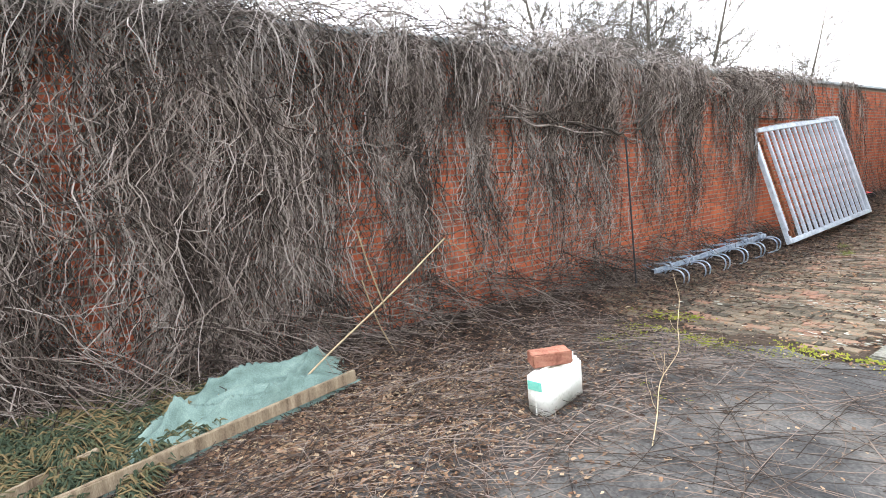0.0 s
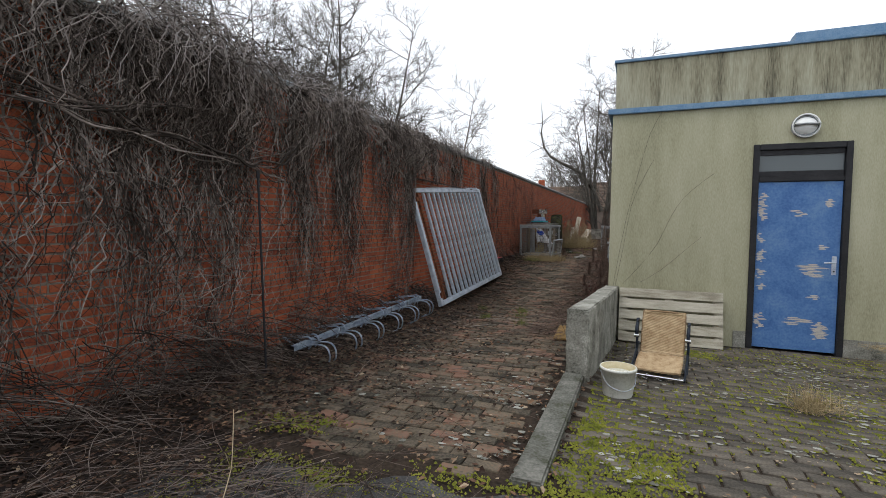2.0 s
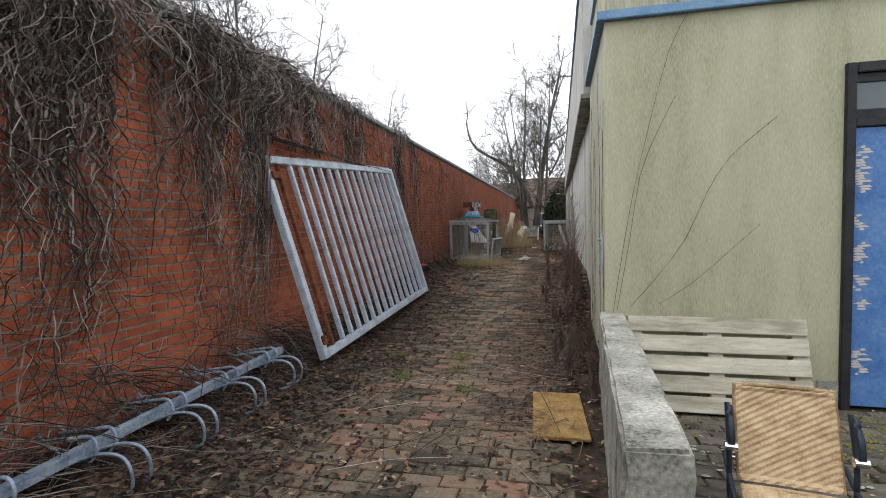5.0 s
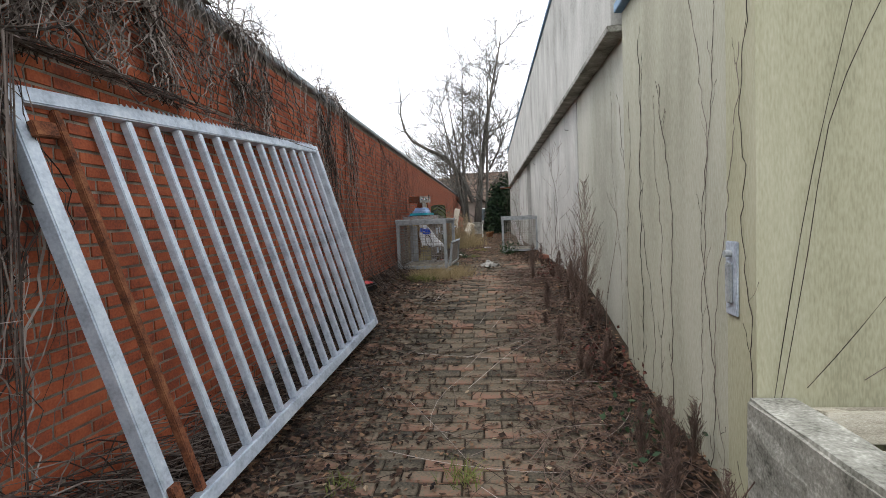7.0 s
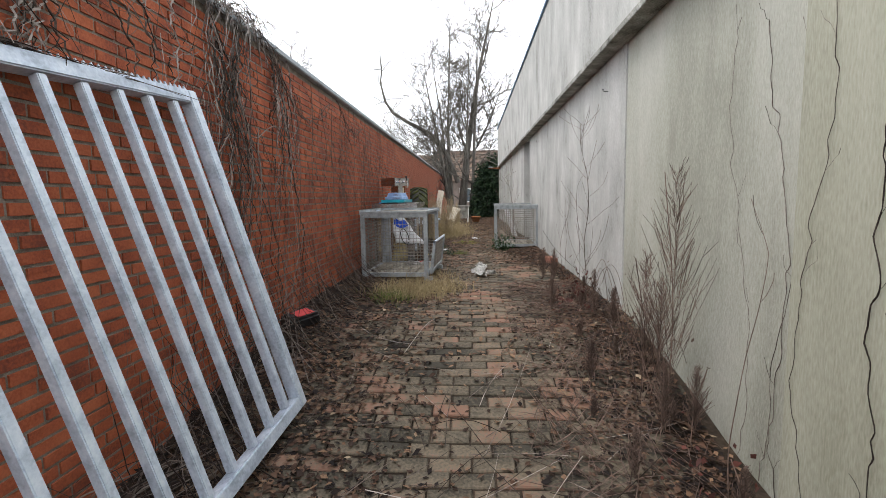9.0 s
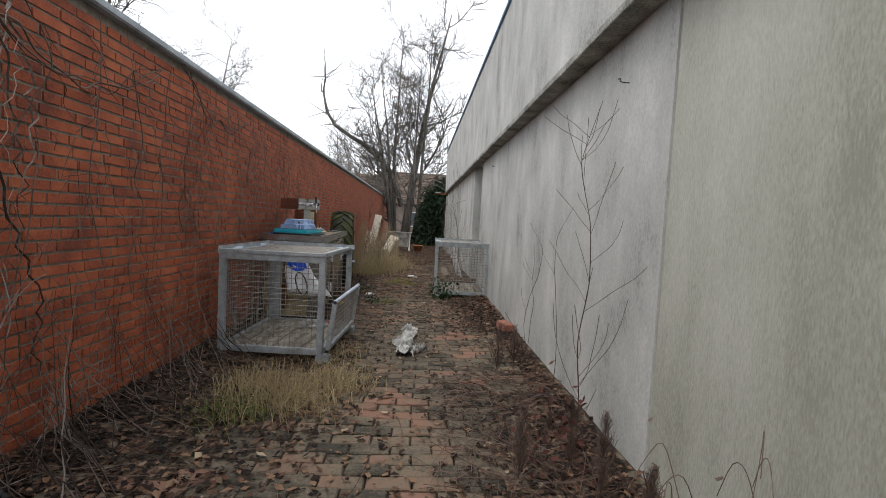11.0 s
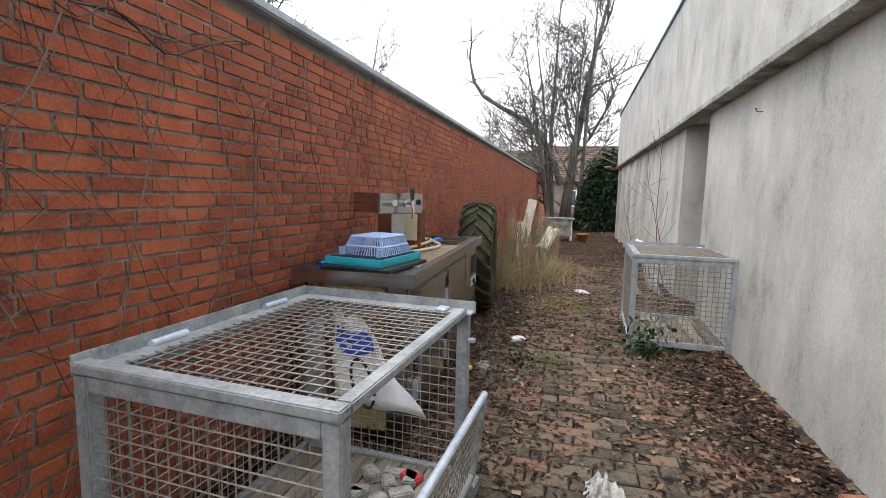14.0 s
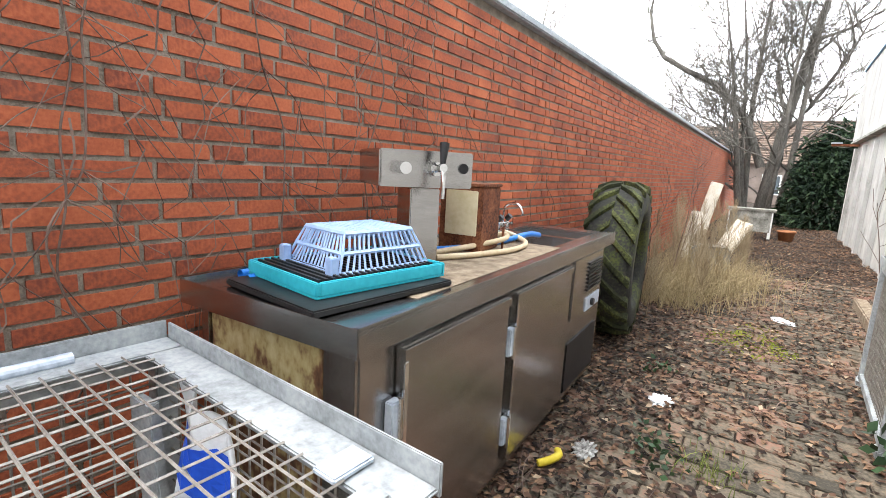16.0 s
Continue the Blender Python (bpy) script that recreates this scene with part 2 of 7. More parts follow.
HOUSEWALL = surface("brown_house_wall", [(0.15, 0.12, 0.10), (0.25, 0.20, 0.17)], 2, 40, 0.9, bump=0.2)
TERRACOTTA = surface("terracotta", [(0.28, 0.11, 0.05), (0.42, 0.19, 0.09)], 7, 60, 0.9, bump=0.2)
FOAM = surface("stained_cream_panel", [(0.42, 0.36, 0.25), (0.66, 0.60, 0.48), (0.76, 0.73, 0.66)], 4, 50, 0.8, bump=0.2)

GLASS = bpy.data.materials.new("dusty_window_glass")
GLASS.use_nodes = True
GLASS.node_tree.nodes["Principled BSDF"].inputs["Base Color"].default_value = (0.10, 0.12, 0.13, 1)
GLASS.node_tree.nodes["Principled BSDF"].inputs["Roughness"].default_value = 0.08


# ---- mesh helpers ----
def raw(name, verts, faces, material, parent=None, smooth=False):
    """An object from arrays of corners and of equal-sided faces."""
    verts, faces = np.asarray(verts, np.float32).reshape(-1, 3), np.asarray(faces, np.int32)
    me = bpy.data.meshes.new(name)
    k = faces.shape[1]
    me.vertices.add(len(verts))
    me.vertices.foreach_set("co", verts.ravel())
    me.loops.add(faces.size)
    me.loops.foreach_set("vertex_index", faces.ravel())
    me.polygons.add(len(faces))
    me.polygons.foreach_set("loop_start", np.arange(0, faces.size, k, dtype=np.int32))
    me.polygons.foreach_set("use_smooth", np.full(len(faces), bool(smooth)))
    me.update(calc_edges=True)
    me.materials.append(material)
    ob = new(name, me)
    ob.parent = parent
    return ob


def part(name, bm, material, parent=None, label="", smooth=False):
    me = bpy.data.meshes.new(name)
    bmesh.ops.recalc_face_normals(bm, faces=bm.faces[:])
    if smooth:
        for f in bm.faces:
            f.smooth = True
    bm.to_mesh(me)
    bm.free()
    me.materials.append(material)
    ob = new(name, me)
    ob.parent = parent
    if label:
        ob["label"] = label
    return ob


def thing(name, m, label, category, group="", kind=""):
    ob = new(name)
    ob.matrix_world = m
    return tagged(ob, label, category, group, kind)


def add_box(bm, lo, hi, bevel=0.0, m=None):
    lo, hi = Vector(lo), Vector(hi)
    made = bmesh.ops.create_cube(bm, size=1.0, matrix=(m or Matrix()) @ Matrix.Translation((lo + hi) / 2) @ Matrix.Diagonal((*(hi - lo), 1)))["verts"]
    if bevel:
        edges = {e for v in made for e in v.link_edges}
        bmesh.ops.bevel(bm, geom=list(edges), offset=bevel, segments=2, affect="EDGES")
    return bm


def box(lo, hi, bevel=0.004, m=None):
    return add_box(bmesh.new(), lo, hi, bevel, m)


def add_cyl(bm, a, b, r, r2=None, seg=14):
    a, b = Vector(a), Vector(b)
    d = b - a
    m = Matrix.Translation((a + b) / 2) @ d.to_track_quat("Z", "Y").to_matrix().to_4x4()
    bmesh.ops.create_cone(bm, cap_ends=True, segments=seg, radius1=r, radius2=r if r2 is None else r2, depth=d.length, matrix=m)
    return bm


def cyl(a, b, r, r2=None, seg=14):
    return add_cyl(bmesh.new(), a, b, r, r2, seg)


def lathe(profile, seg=28):
    """A turned shape from (radius, height) pairs, with its axis on z."""
    bm = bmesh.new()
    rings = [[bm.verts.new((r * math.cos(2 * math.pi * k / seg), r * math.sin(2 * math.pi * k / seg), z)) for k in range(seg)] for r, z in profile]
    for a, b in zip(rings, rings[1:]):
        for k in range(seg):
            bm.faces.new((a[k], a[(k + 1) % seg], b[(k + 1) % seg], b[k]))
    return bm


def tubes(paths, radii, sides=3):
    """Corners and faces of tubes along many paths (n, m, 3), with radii (n, m)."""
    p = np.asarray(paths, float)
    n, m, _ = p.shape
    r = np.broadcast_to(np.asarray(radii, float), (n, m))
    t = np.gradient(p, axis=1)
    t /= np.linalg.norm(t, axis=2, keepdims=True) + 1e-9
    up = np.where(np.abs(t[..., 2:3]) > 0.8, np.array([1.0, 0, 0]), np.array([0, 0, 1.0]))
    u = np.cross(t, up)
    u /= np.linalg.norm(u, axis=2, keepdims=True) + 1e-9
    w = np.cross(t, u)
    a = 2 * np.pi * np.arange(sides) / sides
    v = p[:, :, None] + r[:, :, None, None] * (np.cos(a)[:, None] * u[:, :, None] + np.sin(a)[:, None] * w[:, :, None])
    i = np.arange(n * m * sides).reshape(n, m, sides)
    j = np.roll(i, -1, axis=2)
    f = np.stack([i[:, :-1], j[:, :-1], j[:, 1:], i[:, 1:]], -1).reshape(-1, 4)
    return v.reshape(-1, 3), f


def merged(*pieces):
    vs, fs, k = [], [], 0
    for v, f in pieces:
        vs.append(v)
        fs.append(np.asarray(f) + k)
        k += len(v)
    return np.concatenate(vs), np.concatenate(fs)


def line_tube(points, radius, sides=8, steps=6):
    """One smooth tube through a few points."""
    q = np.array(points, float)
    if len(q) > 2:
        q = np.concatenate([[2 * q[0] - q[1]], q, [2 * q[-1] - q[-2]]])
        out = []
        for k in range(1, len(q) - 2):
            for s in np.linspace(0, 1, steps, endpoint=False):
                a, b, c, d = q[k - 1:k + 3]
                out.append(0.5 * (2 * b + (c - a) * s + (2 * a - 5 * b + 4 * c - d) * s**2 + (3 * b - a - 3 * c + d) * s**3))
        out.append(q[-2])
        q = np.array(out)
    return tubes(q[None], np.full((1, len(q)), radius), sides)


def smooth_step(a, b, v):
    s = np.clip((np.asarray(v, float) - a) / (b - a), 0, 1)
    return s * s * (3 - 2 * s)


def wave(x, y):
    return 0.5 * np.sin(1.7 * x + 0.6 * np.sin(2.3 * y)) + 0.5 * np.sin(2.9 * y + 1.3 * np.sin(1.1 * x))


def level(x, y):
    """The ground's height: the alley climbs a little, humus lies against the brick wall, the paved yard falls towards the door."""
    x, y = np.asarray(x, float), np.asarray(y, float)
    z = 0.06 * (1 - smooth_step(3, 6, y)) + 0.43 * smooth_step(9.7, 13.7, y) * (x < 60)
    z = z + 0.06 * np.exp(-(((2.85 - x) / 0.25) ** 2)) * smooth_step(11.5, 13.0, y) * (x < 3)
    z = z + 0.14 * np.exp(-((np.maximum(x, 0) / 0.42) ** 2)) * (1 - 0.5 * smooth_step(8, 12, y)) * (x > -0.3)
    z = z - 0.17 * smooth_step(5.2, 9.2, y) * smooth_step(2.65, 2.95, x) * (1 - smooth_step(9.6, 9.7, y))
    return z + 0.012 * wave(x * 2, y * 2)


def lv(x, y):
    return float(level(x, y))


rng = np.random.default_rng(7)

# ---- ground: one sheet to the horizon ----
def axis(fine, far):
    out = list(fine)
    step, v = 0.6, fine[-1]
    while v < far:
        step *= 1.5
        v += step
        out.append(min(v, far))
    step, v = 0.6, fine[0]
    while v > -far:
        step *= 1.5
        v -= step
        out.insert(0, max(v, -far))
    return np.array(out)


gx, gy = axis(np.arange(-1.0, 7.0, 0.1), 1500), axis(np.arange(-4, 40, 0.12), 1500)
X, Y = np.meshgrid(gx, gy, indexing="ij")
Z = level(X, Y) - 0.011 - 0.03 * ((Y < 4.3) & (X > 1.0) & (X < 7))
ii = np.arange(X.size).reshape(X.shape)
GF = np.stack([ii[:-1, :-1], ii[1:, :-1], ii[1:, 1:], ii[:-1, 1:]], -1).reshape(-1, 4)
ground = raw("ground", np.stack([X, Y, Z], -1).reshape(-1, 3), GF, SOIL, smooth=True)
tagged(ground, "dark humus and soil between the paving", "ground", kind="structure")

# concrete slab of the yard's near half, broken along its far edge
sx = np.arange(0.95, 7.01, 0.1)
slab_v, slab_f = [], []
for x in sx:
    far = 4.45 + 0.12 * math.sin(3.1 * x) + 0.08 * math.sin(9.7 * x) - 0.25 * (x < 1.3)
    for y in np.linspace(-4, far, 60):
        slab_v.append((x, y, lv(x, y) + 0.008))
    slab_v.append((x, far + 0.01, lv(x, far) - 0.06))
k = 61
for a in range(len(sx) - 1):
    for b in range(k - 1):
        slab_f.append((a * k + b, (a + 1) * k + b, (a + 1) * k + b + 1, a * k + b + 1))
tagged(raw("pavement_slab", slab_v, slab_f, SLAB, smooth=False), "dark weathered concrete slab with moss along its edge", "pavement", kind="structure")

# ---- brick wall ----
WALL_TOP, COURSE, LONG, SHORT, JOINT = 2.63, 0.0580, 0.226, 0.108, 0.0098
wall = thing("wall_brick", Matrix(), "long red clinker brick garden wall with grey coping", "wall", kind="structure")
part("wall_core", box((-0.30, -9, -0.2), (-0.006, 41.0, WALL_TOP), 0), MORTAR, wall)
coping = part("coping", box((-0.36, -9, WALL_TOP + 0.001), (0.05, 41.0, WALL_TOP + 0.05), 0.008), COPING, wall, "pale grey metal-edged coping")
near_bricks, far_v, far_f = [], [], []
CUBE_F = np.array([(1, 2, 6, 5), (0, 1, 5, 4), (3, 7, 6, 2), (4, 5, 6, 7), (0, 3, 2, 1)])


def brick_corners(y0, y1, z0, z1, x):
    b = 0.0025
    return [(-0.03, y0, z0), (x, y0 + b, z0 + b), (x, y1 - b, z0 + b), (-0.03, y1, z0), (-0.03, y0, z1), (x, y0 + b, z1 - b), (x, y1 - b, z1 - b), (-0.03, y1, z1)]


brick_rng = random.Random(3)
for c in range(47):
    z0 = -0.02 + c * COURSE
    if z0 + COURSE > WALL_TOP:
        break
    y = -9 + brick_rng.random() * 0.2
    run = 0
    while y < 40.9:
        size = SHORT if run >= brick_rng.choice((1, 2, 2, 3, 4)) else LONG
        run = 0 if size == SHORT else run + 1
        x = brick_rng.uniform(-0.0015, 0.003)
        if 16.0 < y < 17.45 and 1.0 < z0:
            near_bricks.append((y, z0, size, x))
        else:
            far_f.append(CUBE_F + len(far_v))
            far_v.extend(brick_corners(y, y + size, z0, z0 + COURSE - JOINT, x))
        y += size + JOINT
tagged(raw("brickwork", far_v, np.concatenate(far_f), BRICK, wall), kind="stuff")

# ---- annex and hall on the other side ----
BX, HX, FY, AY = 2.80, 2.86, 9.34, 11.2
annex = thing("wall_annex", Matrix(), "low flat-roofed annex with stained yellowish render and blue metal bands", "building", kind="structure")
DX0, DX1, DZ0, DZ1 = 4.44, 5.42, -0.18, 2.335
part("front_wall", box((BX, FY, -0.4), (DX0, FY + 0.24, 2.814), 0), RENDER, annex)
part("front_wall", box((DX1, FY, -0.4), (12.0, FY + 0.24, 2.814), 0), RENDER, annex)
part("front_wall", box((DX0, FY, DZ1), (DX1, FY + 0.24, 2.814), 0), RENDER, annex)
part("side_wall", box((BX, FY + 0.24, -0.4), (BX + 0.24, AY, 2.814), 0), RENDERSIDE, annex)
part("plinth", box((4.30, FY - 0.012, -0.4), (DX0 - 0.002, FY - 0.001, 0.03), 0.002), CONCRETE, annex, "pale concrete plinth")
part("plinth", box((DX1 + 0.002, FY - 0.012, -0.4), (12.0, FY - 0.001, 0.03), 0.002), CONCRETE, annex, "pale concrete plinth")
part("blue_band", box((BX - 0.06, FY - 0.05, 2.815), (12.0, FY + 0.2, 2.886), 0.006), BLUEMETAL, annex, "faded blue metal band")
part("blue_band", box((BX - 0.06, FY + 0.202, 2.815), (BX + 0.2, AY, 2.886), 0.006), BLUEMETAL, annex, "faded blue metal band")
part("parapet", box((BX + 0.03, FY + 0.06, 2.887), (12.0, FY + 0.3, 3.51), 0), RENDERSTREAK, annex)
part("parapet", box((BX + 0.03, FY + 0.302, 2.887), (BX + 0.27, AY, 3.51), 0), RENDER, annex)
part("roof_edge", box((BX, FY + 0.03, 3.511), (12.0, FY + 0.34, 3.55), 0.006), BLUEMETAL, annex, "faded blue roof edging")
part("roof_edge", box((BX, FY + 0.342, 3.511), (BX + 0.3, AY, 3.55), 0.006), BLUEMETAL, annex, "faded blue roof edging")
part("roof_kerb", box((4.90, FY + 0.36, 3.40), (12.0, FY + 0.60, 3.75), 0.006), BLUEMETAL, annex, "raised blue-grey roof kerb")
part("roof", box((BX + 0.26, FY + 0.3, 3.30), (12.0, 24, 3.36), 0), CONCRETE, annex)

hall = thing("wall_hall", Matrix(), "long hall with pale streaked render and a projecting fascia", "building", kind="structure")
part("wall_panel", box((HX, AY + 0.001, -0.2), (HX + 0.3, 13.45, 2.75), 0), RENDER3, hall, "grey roughcast render with a yellowish cast")
part("wall_panel", box((HX - 0.012, 13.451, -0.2), (HX + 0.3, 20.05, 2.75), 0), RENDER2, hall, "pale grey streaked render")
part("niche_back", box((HX + 0.55, 20.05, -0.2), (HX + 0.65, 21.2, 2.75), 0), RENDER2, hall)
part("niche_side", box((HX + 0.301, 19.95, -0.2), (HX + 0.65, 20.049, 2.75), 0), RENDER2, hall)
part("niche_side", box((HX + 0.301, 21.201, -0.2), (HX + 0.65, 21.3, 2.75), 0), RENDER2, hall)
part("wall_panel", box((HX - 0.02, 21.201, -0.2), (HX + 0.3, 30.5, 2.75), 0), RENDER2, hall, "pale grey streaked render")
for yy in (24.5, 26.0, 27.5, 29.0, 30.3):
    part("pilaster", box((HX - 0.09, yy, -0.2), (HX - 0.021, yy + 0.22, 2.60), 0.004), RENDER2, hall)
part("fascia", box((HX - 0.13, AY + 0.05, 2.751), (HX + 0.3, 12.199, 4.0), 0.0), RENDER2, hall)
part("fascia", box((HX - 0.13, 12.2, 2.751), (HX + 0.3, 30.6, 4.32), 0.0), RENDER2, hall, "pale render fascia with a darker strip along its lower edge")
# darker concrete strip draws the thin shadow line below the projecting fascia
part("drip_shadow_edge", box((HX - 0.16, AY + 0.05, 2.70), (HX - 0.001, 30.62, 2.749), 0.004), CONCRETE, hall, "drip edge, a darker strip for the shadow line under the fascia")
part("roof_edge", box((HX - 0.16, 12.2, 4.321), (HX + 0.3, 30.63, 4.37), 0.006), BLUEMETAL, hall, "blue-grey roof edging")
part("roof", box((HX + 0.301, 12.2, 4.2), (12, 30.5, 4.30), 0), CONCRETE, hall)
part("roof", box((HX + 0.301, AY + 0.301, 3.85), (12, 12.199, 3.95), 0), CONCRETE, hall)
part("end_wall", box((5.8, AY + 0.05, 3.37), (12, AY + 0.3, 4.199), 0), RENDER2, hall)
part("end_wall", box((HX + 0.301, 30.2, -0.2), (12, 30.5, 4.199), 0), RENDER2, hall)
# gutter bracket at the hall's far corner
br = thing("gutter_bracket", pose(HX - 0.2, 29.9, 2.62), "rusty metal bracket under the fascia", "bracket")
part("arm", box((-0.35, -0.03, 0), (0.14, 0.03, 0.05), 0.004), RUST, br)
part("plate", box((-0.36, -0.08, 0.051), (-0.16, 0.08, 0.085), 0.004), GREYSTEEL, br)

# ---- door, lamp ----
door = thing("door_1", pose(0, 0, 0), "closed steel door with flaking blue paint under a narrow transom window", "door", kind="structure")
fw = 0.065
for lo, hi in (((DX0, FY - 0.03, DZ0), (DX0 + fw, FY + 0.12, DZ1)), ((DX1 - fw, FY - 0.03, DZ0), (DX1, FY + 0.12, DZ1)),
               ((DX0 + fw + 0.001, FY - 0.03, DZ1 - 0.07), (DX1 - fw - 0.001, FY + 0.12, DZ1)), ((DX0 + fw + 0.001, FY - 0.02, 1.885), (DX1 - fw - 0.001, FY + 0.12, 1.945))):
    part("frame", box(lo, hi, 0.006), BLACKFRAME, door, "black frame")
part("transom_frame", box((DX0 + fw + 0.002, FY + 0.005, 1.946), (DX1 - fw - 0.002, FY + 0.05, 2.01), 0.004), BLACKFRAME, door)
part("transom_frame", box((DX0 + fw + 0.002, FY + 0.005, 2.20), (DX1 - fw - 0.002, FY + 0.05, DZ1 - 0.071), 0.004), BLACKFRAME, door)
part("transom_glass", box((DX0 + fw + 0.003, FY + 0.02, 2.005), (DX1 - fw - 0.003, FY + 0.03, 2.205), 0), GLASS, door, "dark dusty pane")
LX0, LX1, LZ0, LZ1 = DX0 + fw + 0.004, DX1 - fw - 0.004, DZ0 + 0.03, 1.88
leaf = part("door_leaf", box((LX0, FY + 0.005, LZ0), (LX1, FY + 0.05, LZ1), 0.003), DOORBLUE, door, "flaking blue paint")
flake_rng = random.Random(5)


def ragged_flake(cx, cz, w, h):
    """A patch where the paint is gone: torn into thin horizontal strips."""
    bm = bmesh.new()
    n = max(3, int(h / 0.018))
    for k in range(n):
        t = (k + 0.5) / n * 2 - 1
        ww = w * math.sqrt(max(0.05, 1 - t * t)) * flake_rng.uniform(0.35, 1.0)
        sh = flake_rng.uniform(-0.25, 0.25) * w
        a, b = max(LX0 + 0.004, cx + sh - ww / 2), min(LX1 - 0.004, cx + sh + ww / 2)
        z = cz + t * h / 2
        if b - a > 0.01:
            v = [bm.verts.new((xx, FY + 0.0035, z + dz)) for xx, dz in ((a, 0), (a + 0.3 * (b - a), -0.008), (b, -0.002), (b - 0.25 * (b - a), 0.012), (a + 0.2 * (b - a), 0.009))]
            bm.faces.new(v)
    return bm


for cx, cz, w, h in ((LX0 + 0.04, 1.58, 0.16, 0.34), (LX0 + 0.03, 1.20, 0.13, 0.12), (LX0 + 0.05, 0.98, 0.15, 0.16), (LX0 + 0.04, 0.76, 0.14, 0.12), (LX0 + 0.05, 0.60, 0.14, 0.08), (LX0 + 0.06, 0.18, 0.14, 0.2),
                     (LX0 + 0.43, 1.5, 0.22, 0.08), (LX0 + 0.55, 0.82, 0.36, 0.16), (LX0 + 0.45, 0.2, 0.34, 0.1), (LX0 + 0.66, 0.1, 0.24, 0.22), (LX0 + 0.7, 1.62, 0.14, 0.1), (LX0 + 0.66, 1.1, 0.12, 0.06), (LX0 + 0.6, 0.5, 0.16, 0.06)):
    part("bare_patch", ragged_flake(cx, cz, w, h), FLAKE, door, "bare patch in the paint")
handle = part("door_handle", box((LX1 - 0.075, FY - 0.006, 0.78), (LX1 - 0.03, FY + 0.004, 1.00), 0.003), GALV, door, "grey steel handle plate")
hv, hf = line_tube([(LX1 - 0.05, FY - 0.004, 0.93), (LX1 - 0.05, FY - 0.045, 0.93), (LX1 - 0.09, FY - 0.05, 0.925), (LX1 - 0.16, FY - 0.045, 0.92)], 0.008, 8)
raw("lever", hv, hf, GALV, handle, True)
part("keyhole", cyl((LX1 - 0.052, FY - 0.008, 0.82), (LX1 - 0.052, FY - 0.002, 0.82), 0.009), BLACKPLASTIC, handle)

lamp = thing("wall_lamp", pose(4.95, FY, 2.53), "oval bulkhead wall lamp with a pale cage and opal glass", "lamp")
bm = bmesh.new()
bmesh.ops.create_uvsphere(bm, u_segments=24, v_segments=12, radius=1.0, matrix=Matrix.Diagonal((0.125, 0.10, 0.105, 1)))
bmesh.ops.bisect_plane(bm, geom=bm.verts[:] + bm.edges[:] + bm.faces[:], plane_co=(0, -0.012, 0), plane_no=(0, 1, 0), clear_outer=True)
part("glass_bowl", bm, OPAL, lamp, "opal glass", True)
part("base", cyl((0, 0, 0), (0, -0.03, 0), 0.14, 0.135, 28), GREYSTEEL, lamp, "grey base ring")
bm = lathe([(0.137, 0.0), (0.14, 0.03), (0.128, 0.035), (0.126, 0.0)], 32)
bmesh.ops.transform(bm, matrix=pose(0, -0.03, 0, 90), verts=bm.verts[:])
part("ring", bm, OPAL, lamp)
hv, hf = line_tube([(-0.135, -0.03, 0.0), (-0.10, -0.09, 0.005), (0, -0.118, 0.01), (0.10, -0.09, 0.005), (0.135, -0.03, 0.0)], 0.011, 8)
raw("guard_bar", hv, hf, GREYSTEEL, lamp, True)
part("visor", box((-0.13, -0.115, 0.012), (0.13, -0.03, 0.02), 0.003), OPAL, lamp)

# ---- climbing stems on the brick wall ----
def strand(c, z):
    """The sideways wander that the stems of one bunch share."""
    return 0.07 * np.sin(2.1 * z + 7.0 * c) + 0.035 * np.sin(5.3 * z + 3.0 * c)


def hanging(n, ys, tops, lengths, out, radius, steps=14, sway=0.10, bunch=None):
    """Stems that hang down the wall: n paths from the tops, with a smooth sideways wander."""
    s = np.linspace(0, 1, steps)
    walk_y = np.cumsum(rng.normal(0, 1, (n, steps)), axis=1)
    walk_y -= walk_y[:, :1]
    kink = np.cumsum(rng.normal(0, 1, (n, steps)), axis=1) * 0.006
    walk_y = walk_y + rng.normal(0, 0.8, (n, steps)) * (np.arange(steps) > 0)
    lean = rng.normal(0, 0.07, (n, 1))
    y = ys[:, None] + sway * 0.16 * walk_y * np.sqrt(lengths)[:, None] + lean * s * lengths[:, None]
    z = tops[:, None] - s * lengths[:, None] + rng.normal(0, 0.006, (n, steps))
    if bunch is not None:
        y = y + strand(bunch[:, None], z)
    bulge = out[:, None] * (np.sin(np.pi * np.clip(s * 1.1, 0, 1)) ** 0.7 * rng.uniform(0.2, 1.0, (n, 1))) + 0.012 + np.abs(kink)
    z = np.maximum(z, level(bulge, y) - 0.01)
    r = radius[:, None] * (1.05 - 0.65 * s)
    return tubes(np.stack([bulge, y, z], -1), r, 3)


def thick_at(y):
    """How much of the wall the stems hide, along its length."""
    return np.interp(y, [-5, 1.5, 2.8, 3.6, 4.6, 6.0, 7.5, 8.6, 10.0, 12.5, 15, 19], [1, 1, 0.9, 0.55, 0.6, 0.42, 0.5, 0.34, 0.16, 0.09, 0.03, 0.0])


def picked(n, lo, hi, power=1.0):
    ys = rng.uniform(lo, hi, n * 6)
    keep = rng.random(len(ys)) < thick_at(ys) ** power * (0.55 + 0.45 * np.sin(ys * 5.3 + 2 * np.sin(ys * 1.9)))
    return ys[keep][:n]


